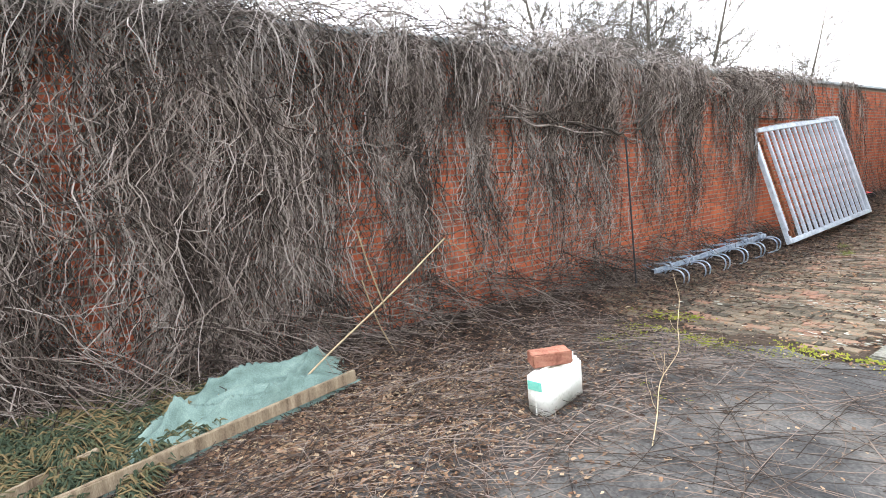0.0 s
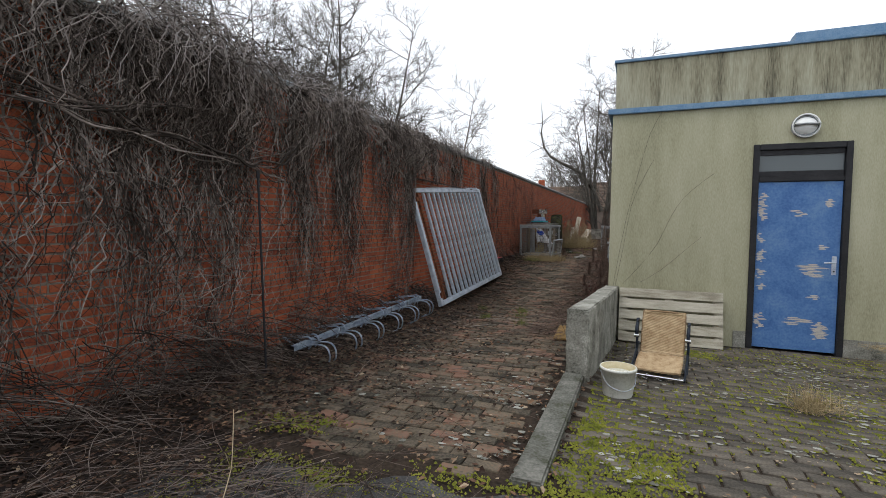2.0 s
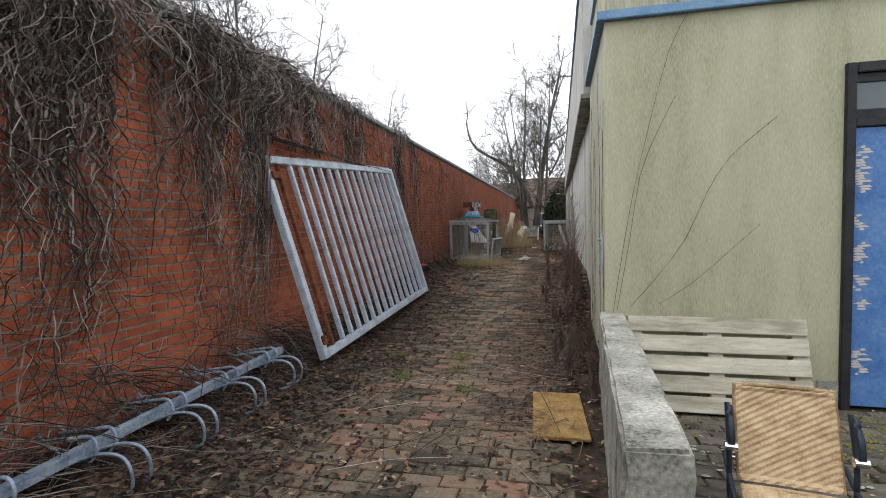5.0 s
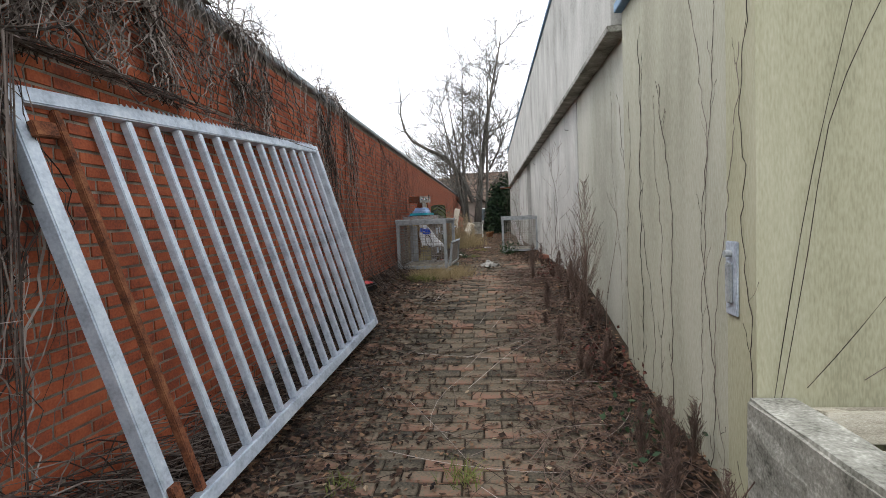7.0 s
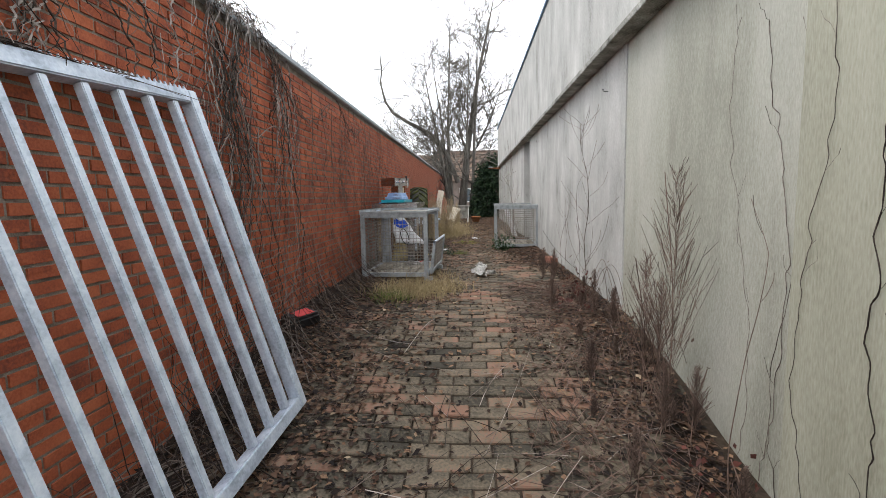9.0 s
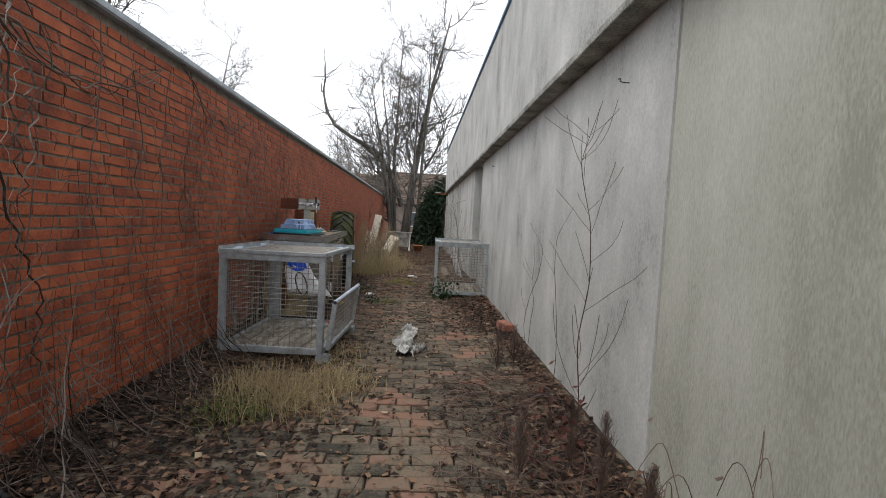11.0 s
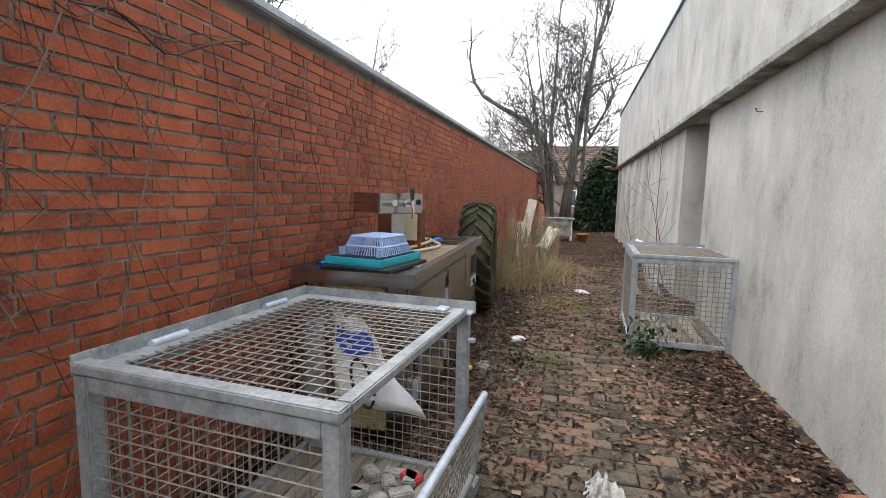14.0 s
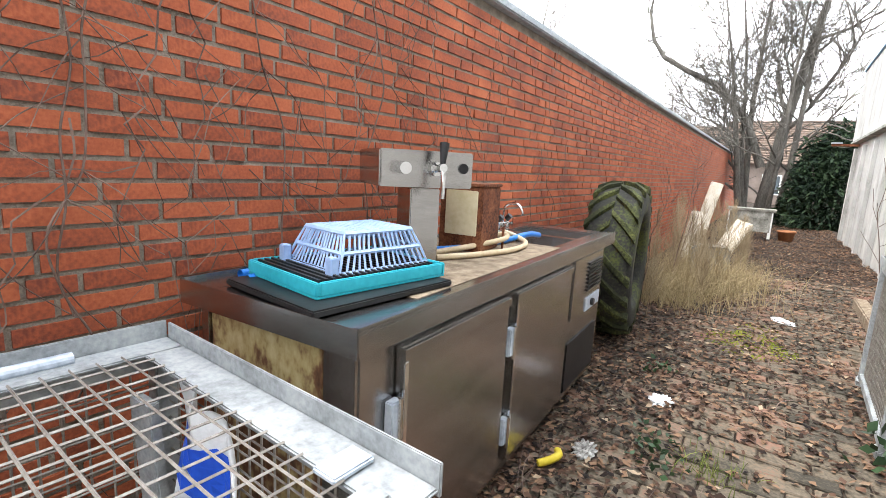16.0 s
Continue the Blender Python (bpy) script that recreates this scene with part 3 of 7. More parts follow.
ys = picked(6600, -5, 13.5)
n = len(ys)
cover = 1 - smooth_step(1.0, 3.4, ys)
tops = 2.66 - rng.random(n) ** 2 * 1.3 * (0.35 + cover)
lengths = np.clip(rng.uniform(0.6, 2.7, n) * (0.55 + 0.5 * cover + 0.7 * rng.random(n) ** 1.5), 0.25, 2.7)
out_ = 0.03 + 0.24 * cover * rng.random(n)
rad_ = 0.0018 + 0.004 * rng.random(n) ** 1.4
centres = np.cumsum(rng.uniform(0.12, 0.42, 60)) + 2.6
nearest = centres[np.argmin(np.abs(ys[:, None] - centres[None]), axis=1)]
bunched = (ys > 2.8) & (rng.random(n) < 0.86)
loose = (ys > 2.8) & ~bunched & (rng.random(n) < 0.5)
ys = np.where(bunched, nearest + rng.normal(0, 0.035, n), ys)
bunch = np.where(ys > 2.8, nearest, ys)
reach = 0.55 + 0.45 * np.sin(nearest * 11.0)
lengths = np.where(bunched, np.clip(lengths * 0.6 + 1.5 * reach * rng.random(n) ** 0.5, 0.3, 2.6), np.where(loose, lengths * 0.5, lengths))
behind_gate = (ys > 8.85) & (ys < 11.95)
lengths = np.where(behind_gate, np.minimum(lengths, np.maximum(tops - 1.97, 0.05)), lengths)
keep_ = (rng.random(n) < np.where(ys > 2.8, 0.62, 1.0)) & ~(behind_gate & (tops < 2.05))
dark_one = rng.random(n) < 0.34 + 0.08 * (1 - cover)
for sel, mat_ in ((dark_one & keep_, DARKSTEM), (~dark_one & keep_, STEM)):
    st = hanging(int(sel.sum()), ys[sel], tops[sel], lengths[sel], out_[sel], rad_[sel] * np.where(ys[sel] > 2.8, 1.45, 1.12), 24, 0.13, bunch[sel])
    tagged(raw("hanging_vine_stems", *st, mat_), "dense dry leafless climbing stems hanging on the brick wall", "vine", kind="stuff")
# thick fringe that juts out under the wall top and shades it
ys = picked(3000, 2.2, 9.6, 0.5)
n = len(ys)
fr_len = rng.uniform(0.2, 0.85, n) * np.interp(ys, [2, 4, 7, 9.6], [1.1, 1.0, 0.9, 0.45])
for sel, mat_ in ((np.arange(n) % 5 < 2, DARKSTEM), (np.arange(n) % 5 >= 2, STEM)):
    st = hanging(int(sel.sum()), ys[sel], 2.70 - 0.25 * rng.random(int(sel.sum())), fr_len[sel], rng.uniform(0.10, 0.32, int(sel.sum())), 0.0018 + 0.003 * rng.random(int(sel.sum())), 14, 0.22)
    tagged(raw("vine_fringe", *st, mat_), "matted fringe of dry stems jutting out below the wall top", "vine", kind="stuff")
# stems that run slantwise and loop across the others
ys = picked(2000, -4.5, 12.8, 0.6)
n = len(ys)
q10 = np.linspace(0, 1, 12)
a0 = rng.normal(0, 1.0, n)
a1 = a0[:, None] + np.cumsum(rng.normal(0, 0.32, (n, 12)), axis=1)
l0 = rng.uniform(0.3, 1.3, n)[:, None] / 12
y_ = ys[:, None] + np.cumsum(np.sin(a1) * l0, axis=1)
z_ = rng.uniform(0.5, 2.65, n)[:, None] - np.cumsum(np.cos(a1) * l0, axis=1)
x_ = 0.02 + rng.uniform(0.0, 0.09, (n, 1)) + 0.05 * np.sin(q10 * 3.1) * rng.random((n, 1)) + 0.18 * rng.random((n, 1)) * (1 - smooth_step(1.0, 3.4, ys))[:, None]
z_ = np.clip(z_, np.where((y_ > 8.8) & (y_ < 12.0), 2.0, level(x_, y_) + 0.01), 2.75)
st = tubes(np.stack([x_, y_, z_], -1), np.linspace(1, 0.5, 12) * (0.0016 + 0.0034 * rng.random(n) ** 2)[:, None], 3)
tagged(raw("looping_vine_stems", *st, DARKSTEM), "dry vine stems looping slantwise over the brickwork", "vine", kind="stuff")

# tangled cap of stems over the top of the wall
ys = picked(5200, -5, 12.8, 0.8)
n = len(ys)
big = 0.35 + 0.75 * (1 - smooth_step(2.0, 9.5, ys))
x0 = rng.uniform(-0.30, 0.30, n) * big
z0 = 2.64 + rng.normal(0.05, 0.11, n) * big
s = np.linspace(0, 1, 8)
ang = rng.normal(0.0, 1.3, n)
ln = rng.uniform(0.2, 0.75, n) * (0.5 + 0.6 * big)
ax = rng.uniform(-0.05, 0.45, n)
px = x0[:, None] + ax[:, None] * ln[:, None] * np.sin(s * 2.2) * 0.8
py = ys[:, None] + np.sin(ang)[:, None] * ln[:, None] * s + rng.normal(0, 0.012, (n, 8))
pz = z0[:, None] + 0.12 * ln[:, None] * np.sin(s * 3.1) * 1.2 - ln[:, None] * np.maximum(np.cos(ang), 0.05)[:, None] * 0.75 * s**1.7 + rng.normal(0, 0.012, (n, 8))
px = np.where(pz < 2.68, np.maximum(px, 0.015 + 0.1 * rng.random((n, 1))), px)
st = tubes(np.stack([px, py, pz], -1), np.linspace(1, 0.5, 8) * rng.uniform(0.0028, 0.0055, n)[:, None], 3)
tagged(raw("vine_tangle", *st, GREYSTEM), "tangled grey mat of dry stems draped over the wall top", "vine", kind="stuff")

# stems lying and arching out at the wall's foot
ys = picked(2600, -4, 12.5, 0.45)
n = len(ys)
ln = rng.uniform(0.35, 1.1, n)
dirs = rng.normal(0.9, 0.5, n) * np.where(rng.random(n) < 0.75, 1, -1)
px = 0.03 + rng.uniform(0.0, 0.15, n)[:, None] + ln[:, None] * s * rng.uniform(0.05, 0.38, n)[:, None]
py = ys[:, None] + np.sin(dirs)[:, None] * ln[:, None] * s
pz = level(px, py) + (0.45 * rng.random(n) ** 1.5 * (1 - smooth_step(7, 11, ys) * 0.5))[:, None] * np.sin(np.pi * (0.5 + 0.5 * s)) + 0.012 + rng.normal(0, 0.006, (n, 8))
st = tubes(np.stack([px, py, pz], -1), np.linspace(1, 0.5, 8) * rng.uniform(0.002, 0.005, n)[:, None], 3)
tagged(raw("fallen_vine_stems", *st, DARKSTEM), "heap of fallen dry stems along the wall foot", "vine", kind="stuff")

# stems that lean out of the litter onto the wall further along
n = 260
ys = rng.uniform(11.0, 15.4, n)
ln = rng.uniform(0.3, 1.1, n)
lift = rng.uniform(0.1, 0.75, n)
px = 0.05 + rng.uniform(0.1, 0.6, n)[:, None] * (1 - s) ** 1.3
py = ys[:, None] + ln[:, None] * s * rng.normal(0.3, 0.5, n)[:, None] + rng.normal(0, 0.012, (n, 8))
pz = level(px, py) + 0.015 + lift[:, None] * s ** 1.4 + rng.normal(0, 0.006, (n, 8))
st = tubes(np.stack([px, py, pz], -1), np.linspace(1, 0.5, 8) * rng.uniform(0.0015, 0.004, n)[:, None], 3)
tagged(raw("leaning_dry_stems", *st, DARKSTEM), "dry stems leaning out of the litter onto the brickwork", "vine", kind="stuff")

# short side twigs all over the climber
ys = picked(5200, -4.5, 12.5, 0.7)
n = len(ys)
zz = rng.uniform(0.25, 2.6, n)
zz = np.where((ys > 8.7) & (ys < 12.0), np.maximum(zz, 2.3), zz)
s5 = np.linspace(0, 1, 5)
d_ = rng.uniform(0, 6.283, n)
l_ = rng.uniform(0.06, 0.36, n)
xo = 0.03 + 0.2 * rng.random(n) * (1 - smooth_step(1.0, 3.4, ys)) + 0.05 * rng.random(n)
p_ = np.stack([xo[:, None] + rng.normal(0.15, 0.25, (n, 1)).clip(-0.1, 0.6) * l_[:, None] * s5, ys[:, None] + np.cos(d_)[:, None] * l_[:, None] * s5 + rng.normal(0, 0.008, (n, 5)), np.maximum(zz[:, None] - np.abs(np.sin(d_))[:, None] * l_[:, None] * s5 * np.where(rng.random((n, 1)) < 0.7, 1, -0.8) + rng.normal(0, 0.008, (n, 5)), level(0.2, ys)[:, None])], -1)
tagged(raw("vine_side_twigs", *tubes(p_, np.linspace(1, 0.4, 5) * rng.uniform(0.0015, 0.0035, n)[:, None], 3), STEM), "fine dry side twigs of the climbing plant", "vine", kind="stuff")

# sparse long stems further along
ys = rng.uniform(12.0, 19.5, 70)
ys = ys[rng.random(len(ys)) < np.interp(ys, [12, 14, 16, 17.5, 19.5], [0.9, 0.55, 0.7, 0.75, 0.35])]
n = len(ys)
st = hanging(n, ys, rng.uniform(1.7, 2.68, n), rng.uniform(0.5, 1.7, n), np.full(n, 0.03), rng.uniform(0.0015, 0.0035, n), 16, 0.2)
s5 = np.linspace(0, 1, 5)
ys2 = rng.uniform(12.0, 18.5, 260)
z2 = rng.uniform(0.9, 2.5, 260)
d2 = rng.normal(0, 0.8, 260)
p2 = np.stack([0.02 + 0.05 * rng.random((260, 1)) * s5 + 0 * ys2[:, None], ys2[:, None] + np.sin(d2)[:, None] * 0.3 * s5, z2[:, None] - np.cos(d2)[:, None] * 0.25 * s5 + rng.normal(0, 0.01, (260, 5))], -1)
st = merged(st, tubes(p2, np.linspace(0.0024, 0.001, 5)[None], 3))
tagged(raw("sparse_vine_stems", *st, TWIG), "few bare brown vine stems clinging to the brickwork", "vine", kind="stuff")

# thick old arms of the climber
for pts, r in (([(0.18, 3.6, 1.95), (0.2, 4.39, 2.06), (0.2, 4.79, 2.115), (0.2, 5.35, 2.17), (0.2, 5.85, 2.235), (0.2, 6.38, 2.43), (0.19, 6.89, 2.62)], 0.009),
               ([(0.12, 3.7, 2.12), (0.15, 4.41, 1.97), (0.15, 4.61, 1.92), (0.15, 4.98, 1.89), (0.15, 5.38, 1.84), (0.15, 5.84, 1.84), (0.14, 6.16, 2.06), (0.13, 6.52, 2.40)], 0.016),
               ([(0.13, 3.9, 2.0), (0.14, 4.5, 1.88), (0.16, 5.0, 1.83), (0.13, 5.6, 1.78), (0.11, 6.0, 1.72)], 0.011),
               ([(0.1, 5.6, 1.9), (0.13, 6.1, 1.98), (0.13, 6.6, 2.2), (0.05, 7.3, 2.35)], 0.008),
               ([(0.08, 7.5, 2.5), (0.10, 8.1, 2.2), (0.09, 8.5, 1.95), (0.05, 8.8, 1.7)], 0.011),
               ([(0.06, 8.6, 2.0), (0.10, 9.1, 2.12), (0.08, 9.5, 1.98), (0.05, 9.9, 2.1)], 0.008),
               ([(0.03, 12.9, 2.62), (0.06, 13.3, 2.35), (0.05, 13.7, 2.2), (0.06, 14.1, 2.25), (0.04, 14.6, 2.5)], 0.008),
               ([(0.03, 14.9, 2.62), (0.06, 15.2, 2.35), (0.05, 15.7, 2.32), (0.04, 16.2, 2.45)], 0.007),
               ([(0.04, 1.9, 1.5), (0.1, 2.3, 1.72), (0.12, 2.7, 1.75), (0.08, 3.2, 1.6)], 0.008)):
    strands = []
    for k2 in range(3):
        fine_ = [tuple(Vector(pts[k]).lerp(Vector(pts[k + 1]), q) + Vector((rng.normal(0, 0.012), rng.normal(0, 0.02), rng.normal(0, 0.022)))) for k in range(len(pts) - 1) for q in (0, 0.33, 0.66)] + [pts[-1]]
        strands.append(line_tube(fine_, r * (0.62, 0.42, 0.3)[k2], 6, 3))
    v, f = merged(*strands)
    v = v + rng.normal(0, r * 0.08, v.shape)
    tagged(raw("vine_branch", v, f, STEM if pts[0][1] < 12 else TWIG, smooth=True), "thick knotty old arm of the climbing plant", "vine", group="old vine arms")


# stems that start near the camera's end of the wall, forked
def forked_stem(y, z, seed):
    r = random.Random(seed)
    pieces = []
    pts = [(0.03, y, z)]
    for k in range(7):
        pts.append((0.02 + 0.04 * r.random(), pts[-1][1] + r.uniform(-0.09, 0.07), pts[-1][2] - r.uniform(0.14, 0.22)))
    pieces.append(line_tube(pts, 0.003, 6))
    for k in range(9):
        b = pts[r.randrange(1, 7)]
        q, a = [b], r.choice((-1, 1)) * r.uniform(0.3, 1.0)
        for j in range(3):
            q.append((0.02 + 0.08 * r.random(), q[-1][1] + math.sin(a) * 0.09, q[-1][2] - math.cos(a) * 0.09 + r.uniform(-0.03, 0.03)))
        pieces.append(line_tube(q, 0.0016, 5))
    v, f = merged(*pieces)
    tagged(raw("vine_branch", v, f, TWIG, smooth=True), "bare forked vine stem on clean brickwork", "vine", group="forked vine stems")


for y, z, seed in ((15.95, 2.45, 1), (16.12, 2.3, 2), (16.7, 2.5, 3), (15.2, 2.5, 4), (14.3, 2.4, 5), (13.6, 2.4, 6), (14.75, 2.6, 7), (15.0, 2.6, 8), (15.45, 2.62, 9), (15.7, 2.6, 10), (14.0, 2.6, 11), (13.2, 2.6, 12), (16.35, 2.6, 13), (14.95, 1.9, 14), (17.3, 2.6, 15), (12.7, 2.6, 16)):
    forked_stem(y, z, seed)


# thin climbers on the annex and hall walls
def wall_climber(points, r, name_label):
    main_ = line_tube(points, r, 5, 2)
    pieces_ = [main_]
    across = 0 if abs(points[0][0] - points[-1][0]) > 0.05 else 1
    for k in range(len(points) // 9):
        q = list(points[int(rng.integers(0, len(points)))])
        path_ = [tuple(q)]
        side_ = rng.choice((-1, 1))
        for j in range(4):
            q[across] += side_ * rng.uniform(0.0, 0.03)
            q[2] += rng.uniform(0.01, 0.045)
            path_.append(tuple(q))
        pieces_.append(line_tube(path_, r * 0.5, 4, 2))
    v, f = merged(*pieces_)
    v = v + rng.normal(0, r * 0.2, v.shape)
    tagged(raw("wall_climber", v, f, DARKSTEM), name_label, "vine", group="thin climbers on the rendered walls")


fy = FY - 0.012
for pts in ([(2.86, 0.5), (2.93, 0.95), (3.02, 1.45), (3.13, 2.0), (3.28, 2.55), (3.42, 2.86)], [(2.88, 0.5), (2.96, 1.1), (3.06, 1.6), (3.2, 1.95), (3.32, 2.2)],
            [(3.0, 0.55), (3.2, 0.8), (3.4, 1.1), (3.52, 1.45), (3.7, 1.7), (3.9, 1.9), (4.02, 2.0)], [(3.2, 0.58), (3.45, 0.75), (3.7, 1.0), (3.9, 1.2)]):
    wall_climber([(x + rng.normal(0, 0.012), fy, z) for x, z in pts], 0.0015, "thin dry climber on the yellowish render")
hx = HX - 0.01
for y0, seed in ((9.6, 1), (9.85, 2), (10.25, 3), (10.45, 4), (10.62, 5), (10.8, 6), (11.0, 7), (11.3, 8), (11.42, 9), (11.6, 10), (9.45, 11), (9.75, 12)):
    r = random.Random(seed)
    x = (BX if y0 < AY else HX) - 0.008
    pts, yy, zz = [], y0, lv(2.7, y0)
    top = r.uniform(1.9, 2.65)
    while zz < top:
        pts.append((x, yy, zz))
        yy += r.gauss(0, 0.012) + 0.008 * math.sin(zz * 3 + seed)
        zz += r.uniform(0.03, 0.07)
    wall_climber(pts, r.uniform(0.0011, 0.0021), "thin dry climber on the rendered wall")

# ---- rod against the wall ----
rod = thing("iron_rod", pose(0.33, 5.5, lv(0.33, 5.5) - 0.02), "thin dark iron rod standing against the wall", "rod")
part("shaft", cyl((0, 0, 0), (-0.05, -0.02, 1.67), 0.010, seg=8), BLACKFRAME, rod)
part("collar", cyl((-0.0486, -0.0194, 1.62), (-0.0503, -0.0201, 1.68), 0.015, seg=8), BLACKFRAME, rod)

# ---- leaning steel gate ----
GL, GH = 2.97, 1.82
gate_up = Vector((-0.484, -0.121, 1.733)).normalized()
gate_along = Vector((0.101, 2.915, 0.189)).normalized()
gate_out = gate_along.cross(gate_up).normalized()
gate_up = gate_out.cross(gate_along).normalized()
gm = Matrix((gate_along, gate_up, gate_out)).transposed().to_4x4()
gm.translation = Vector((0.468, 8.97, 0.10))
gate = thing("steel_gate", gm, "galvanised steel gate leaf with upright bars leaning on the brick wall", "gate")
t = 0.068
part("stile", box((0, 0, -t / 2), (t, GH, t / 2), 0.006), GALV, gate)
part("stile", box((GL - t, 0, -t / 2), (GL, GH, t / 2), 0.006), GALV, gate)
part("bottom_rail", box((t + 0.001, 0, -t / 2), (GL - t - 0.001, t, t / 2), 0.006), GALV, gate)
part("top_rail", box((t + 0.001, GH - t, -t / 2), (GL - t - 0.001, GH, t / 2), 0.006), GALV, gate)
bar = box((-0.019, t + 0.001, -0.021), (0.019, GH - t - 0.001, 0.021), 0.004)
first = part("bar", bar, GALV, gate)
NB = 14
for k in range(NB):
    b = first if k == 0 else first.copy()
    if k:
        scene.collection.objects.link(b)
    b.location = (0.41 + (GL - t - 0.53) * k / (NB - 1), 0, 0)
part("rusty_bar", box((0.20, t + 0.001, -0.02), (0.235, GH - t - 0.001, 0.015), 0.004), RUST, gate, "rust-red bar")
part("hinge_eye", cyl((-0.03, GH - 0.2, -0.02), (-0.03, GH - 0.1, -0.02), 0.03), RUST, gate, "rusty hinge eye")
part("hinge_arm", box((0.04, GH - 0.21, t / 2 + 0.001), (0.14, GH - 0.15, t / 2 + 0.03), 0.004), RUST, gate, "rusty hinge arm")
part("lower_hinge", box((0.01, 0.12, t / 2 + 0.001), (0.06, 0.2, t / 2 + 0.03), 0.004), RUST, gate)
bm = bmesh.new()
for k in range(78):
    x0 = 0.02 + k * (GL - 0.04) / 78
    w = (GL - 0.04) / 78
    vs = [bm.verts.new(p) for p in ((x0, GH + 0.001, -0.004), (x0 + w, GH + 0.001, -0.004), (x0 + w / 2, GH + 0.032, -0.004), (x0, GH + 0.001, 0.004), (x0 + w, GH + 0.001, 0.004), (x0 + w / 2, GH + 0.032, 0.004))]
    for f in ((0, 1, 2), (5, 4, 3), (0, 3, 4, 1), (1, 4, 5, 2), (2, 5, 3, 0)):
        bm.faces.new([vs[i] for i in f])
part("spike_strip", bm, GALV, gate, "toothed strip along the top")

# ---- bicycle rack ----
RA, RB = Vector((0.27, 5.9, 0.18)), Vector((0.30, 8.6, 0.28))
rack = thing("bicycle_rack", Matrix.Translation(RA), "fallen galvanised bicycle rack with bent wire loops", "bicycle rack")
d = RB - RA
m = d.to_track_quat("Y", "Z").to_matrix().to_4x4()
part("beam", box((-0.025, 0, -0.025), (0.025, d.length, 0.025), 0.004, m), DARKGALV, rack)
bv, bf = line_tube([(0.06, 0, 0.0), (0.20, 0, 0.015), (0.27, 0.01, -0.05), (0.24, 0.02, -0.17), (0.12, 0.02, -0.19)], 0.007, 6, 4)
for k in range(6):
    y0 = 0.22 + k * (d.length - 0.45) / 5
    loops = []
    for off in (-0.05, 0.05):
        base = np.array(m @ Vector((0, y0 + off, 0)))
        for pts in ([(-0.24, 0.0, 0.02), (-0.05, 0.02, 0.05), (0.03, 0.03, 0.055), (0.06, 0.03, 0.0), (0.03, 0.02, -0.05)],
                    [(-0.03, -0.02, -0.045), (0.12, -0.02, 0.01), (0.22, 0, 0.0), (0.27, 0.0, -0.06), (0.24, 0.02, -0.16), (0.14, 0.02, -0.2)],
                    [(-0.28, 0.02, 0.05), (-0.12, 0.0, -0.02), (0.0, 0.0, -0.045)]):
            loops.append(line_tube(base + 1.05 * np.array(pts), 0.0085, 6, 4))
    lv_, lf_ = merged(*loops)
    raw("wire_loop", lv_, lf_, DARKGALV, rack, True)
part("end_cap", box((-0.023, -0.006, -0.023), (0.023, -0.001, 0.023), 0.002, m), BLACKPLASTIC, rack)

# ---- low concrete wall and kerb ----
low = thing("low_wall", Matrix(), "short free-standing lichen-stained concrete wall", "wall", kind="structure")
bm = box((2.61, 6.64, -0.3), (2.80, FY - 0.003, 0.61), 0.012)
bmesh.ops.subdivide_edges(bm, edges=[e for e in bm.edges if e.calc_length() > 0.4], cuts=12, use_grid_fill=True)
for v in bm.verts:
    along = (v.co.y - 6.64) / 2.7
    v.co += Vector((0.145 * along + rng.normal(0, 0.003), rng.normal(0, 0.002) * (along < 0.98), -0.10 * along * (v.co.z > 0.3) + rng.normal(0, 0.003)))
part("slab", bm, CONCRETE, low)
KERBSTONE = surface("mossy_kerb_concrete", [(0.05, 0.055, 0.03), (0.12, 0.12, 0.105), (0.21, 0.205, 0.18)], 6, 60, 0.9, bump=0.5)
kerb = thing("kerb", Matrix(), "dark concrete kerb strip with moss", "kerb", kind="structure")
bm = box((2.60, 4.72, -0.2), (2.77, 6.635, 0.055), 0.012)
bmesh.ops.subdivide_edges(bm, edges=[e for e in bm.edges if e.calc_length() > 0.4], cuts=10, use_grid_fill=True)
part("kerb_stone", bm, KERBSTONE, kerb)

# ---- pallet leaning on the annex ----
pal = thing("pallet", pose(2.955, FY - 0.33, lv(3.5, FY - 0.3) + 0.02, -15, 0, 0), "weathered grey wooden pallet leaning on the annex wall", "pallet")
pw, ph = 1.20, 0.69
for k, (z0, h) in enumerate(((0.0, 0.115), (0.14, 0.12), (0.287, 0.115), (0.43, 0.12), (0.575, 0.115))):
    part("deck_board", box((0, -0.022, z0), (pw, 0, z0 + h), 0.004), BOARD, pal)
for x0 in (0.0, pw / 2 - 0.05, pw - 0.10):
    part("bearer", box((x0, 0.001, 0.0), (x0 + 0.10, 0.10, ph), 0.004), BOARD, pal)
for z0 in (0.0, 0.30, 0.59):
    part("back_board", box((0, 0.101, z0), (pw, 0.12, z0 + 0.1), 0.004), BOARD, pal)

# ---- wicker lounge chair ----
CH = pose(3.42, 7.62, lv(3.4, 7.5), 0, 0, -8) @ Matrix.Diagonal((0.83, 0.86, 0.80, 1))
chair = thing("garden_chair", CH, "low folding garden chair with tan woven seat and dark tube frame", "chair")


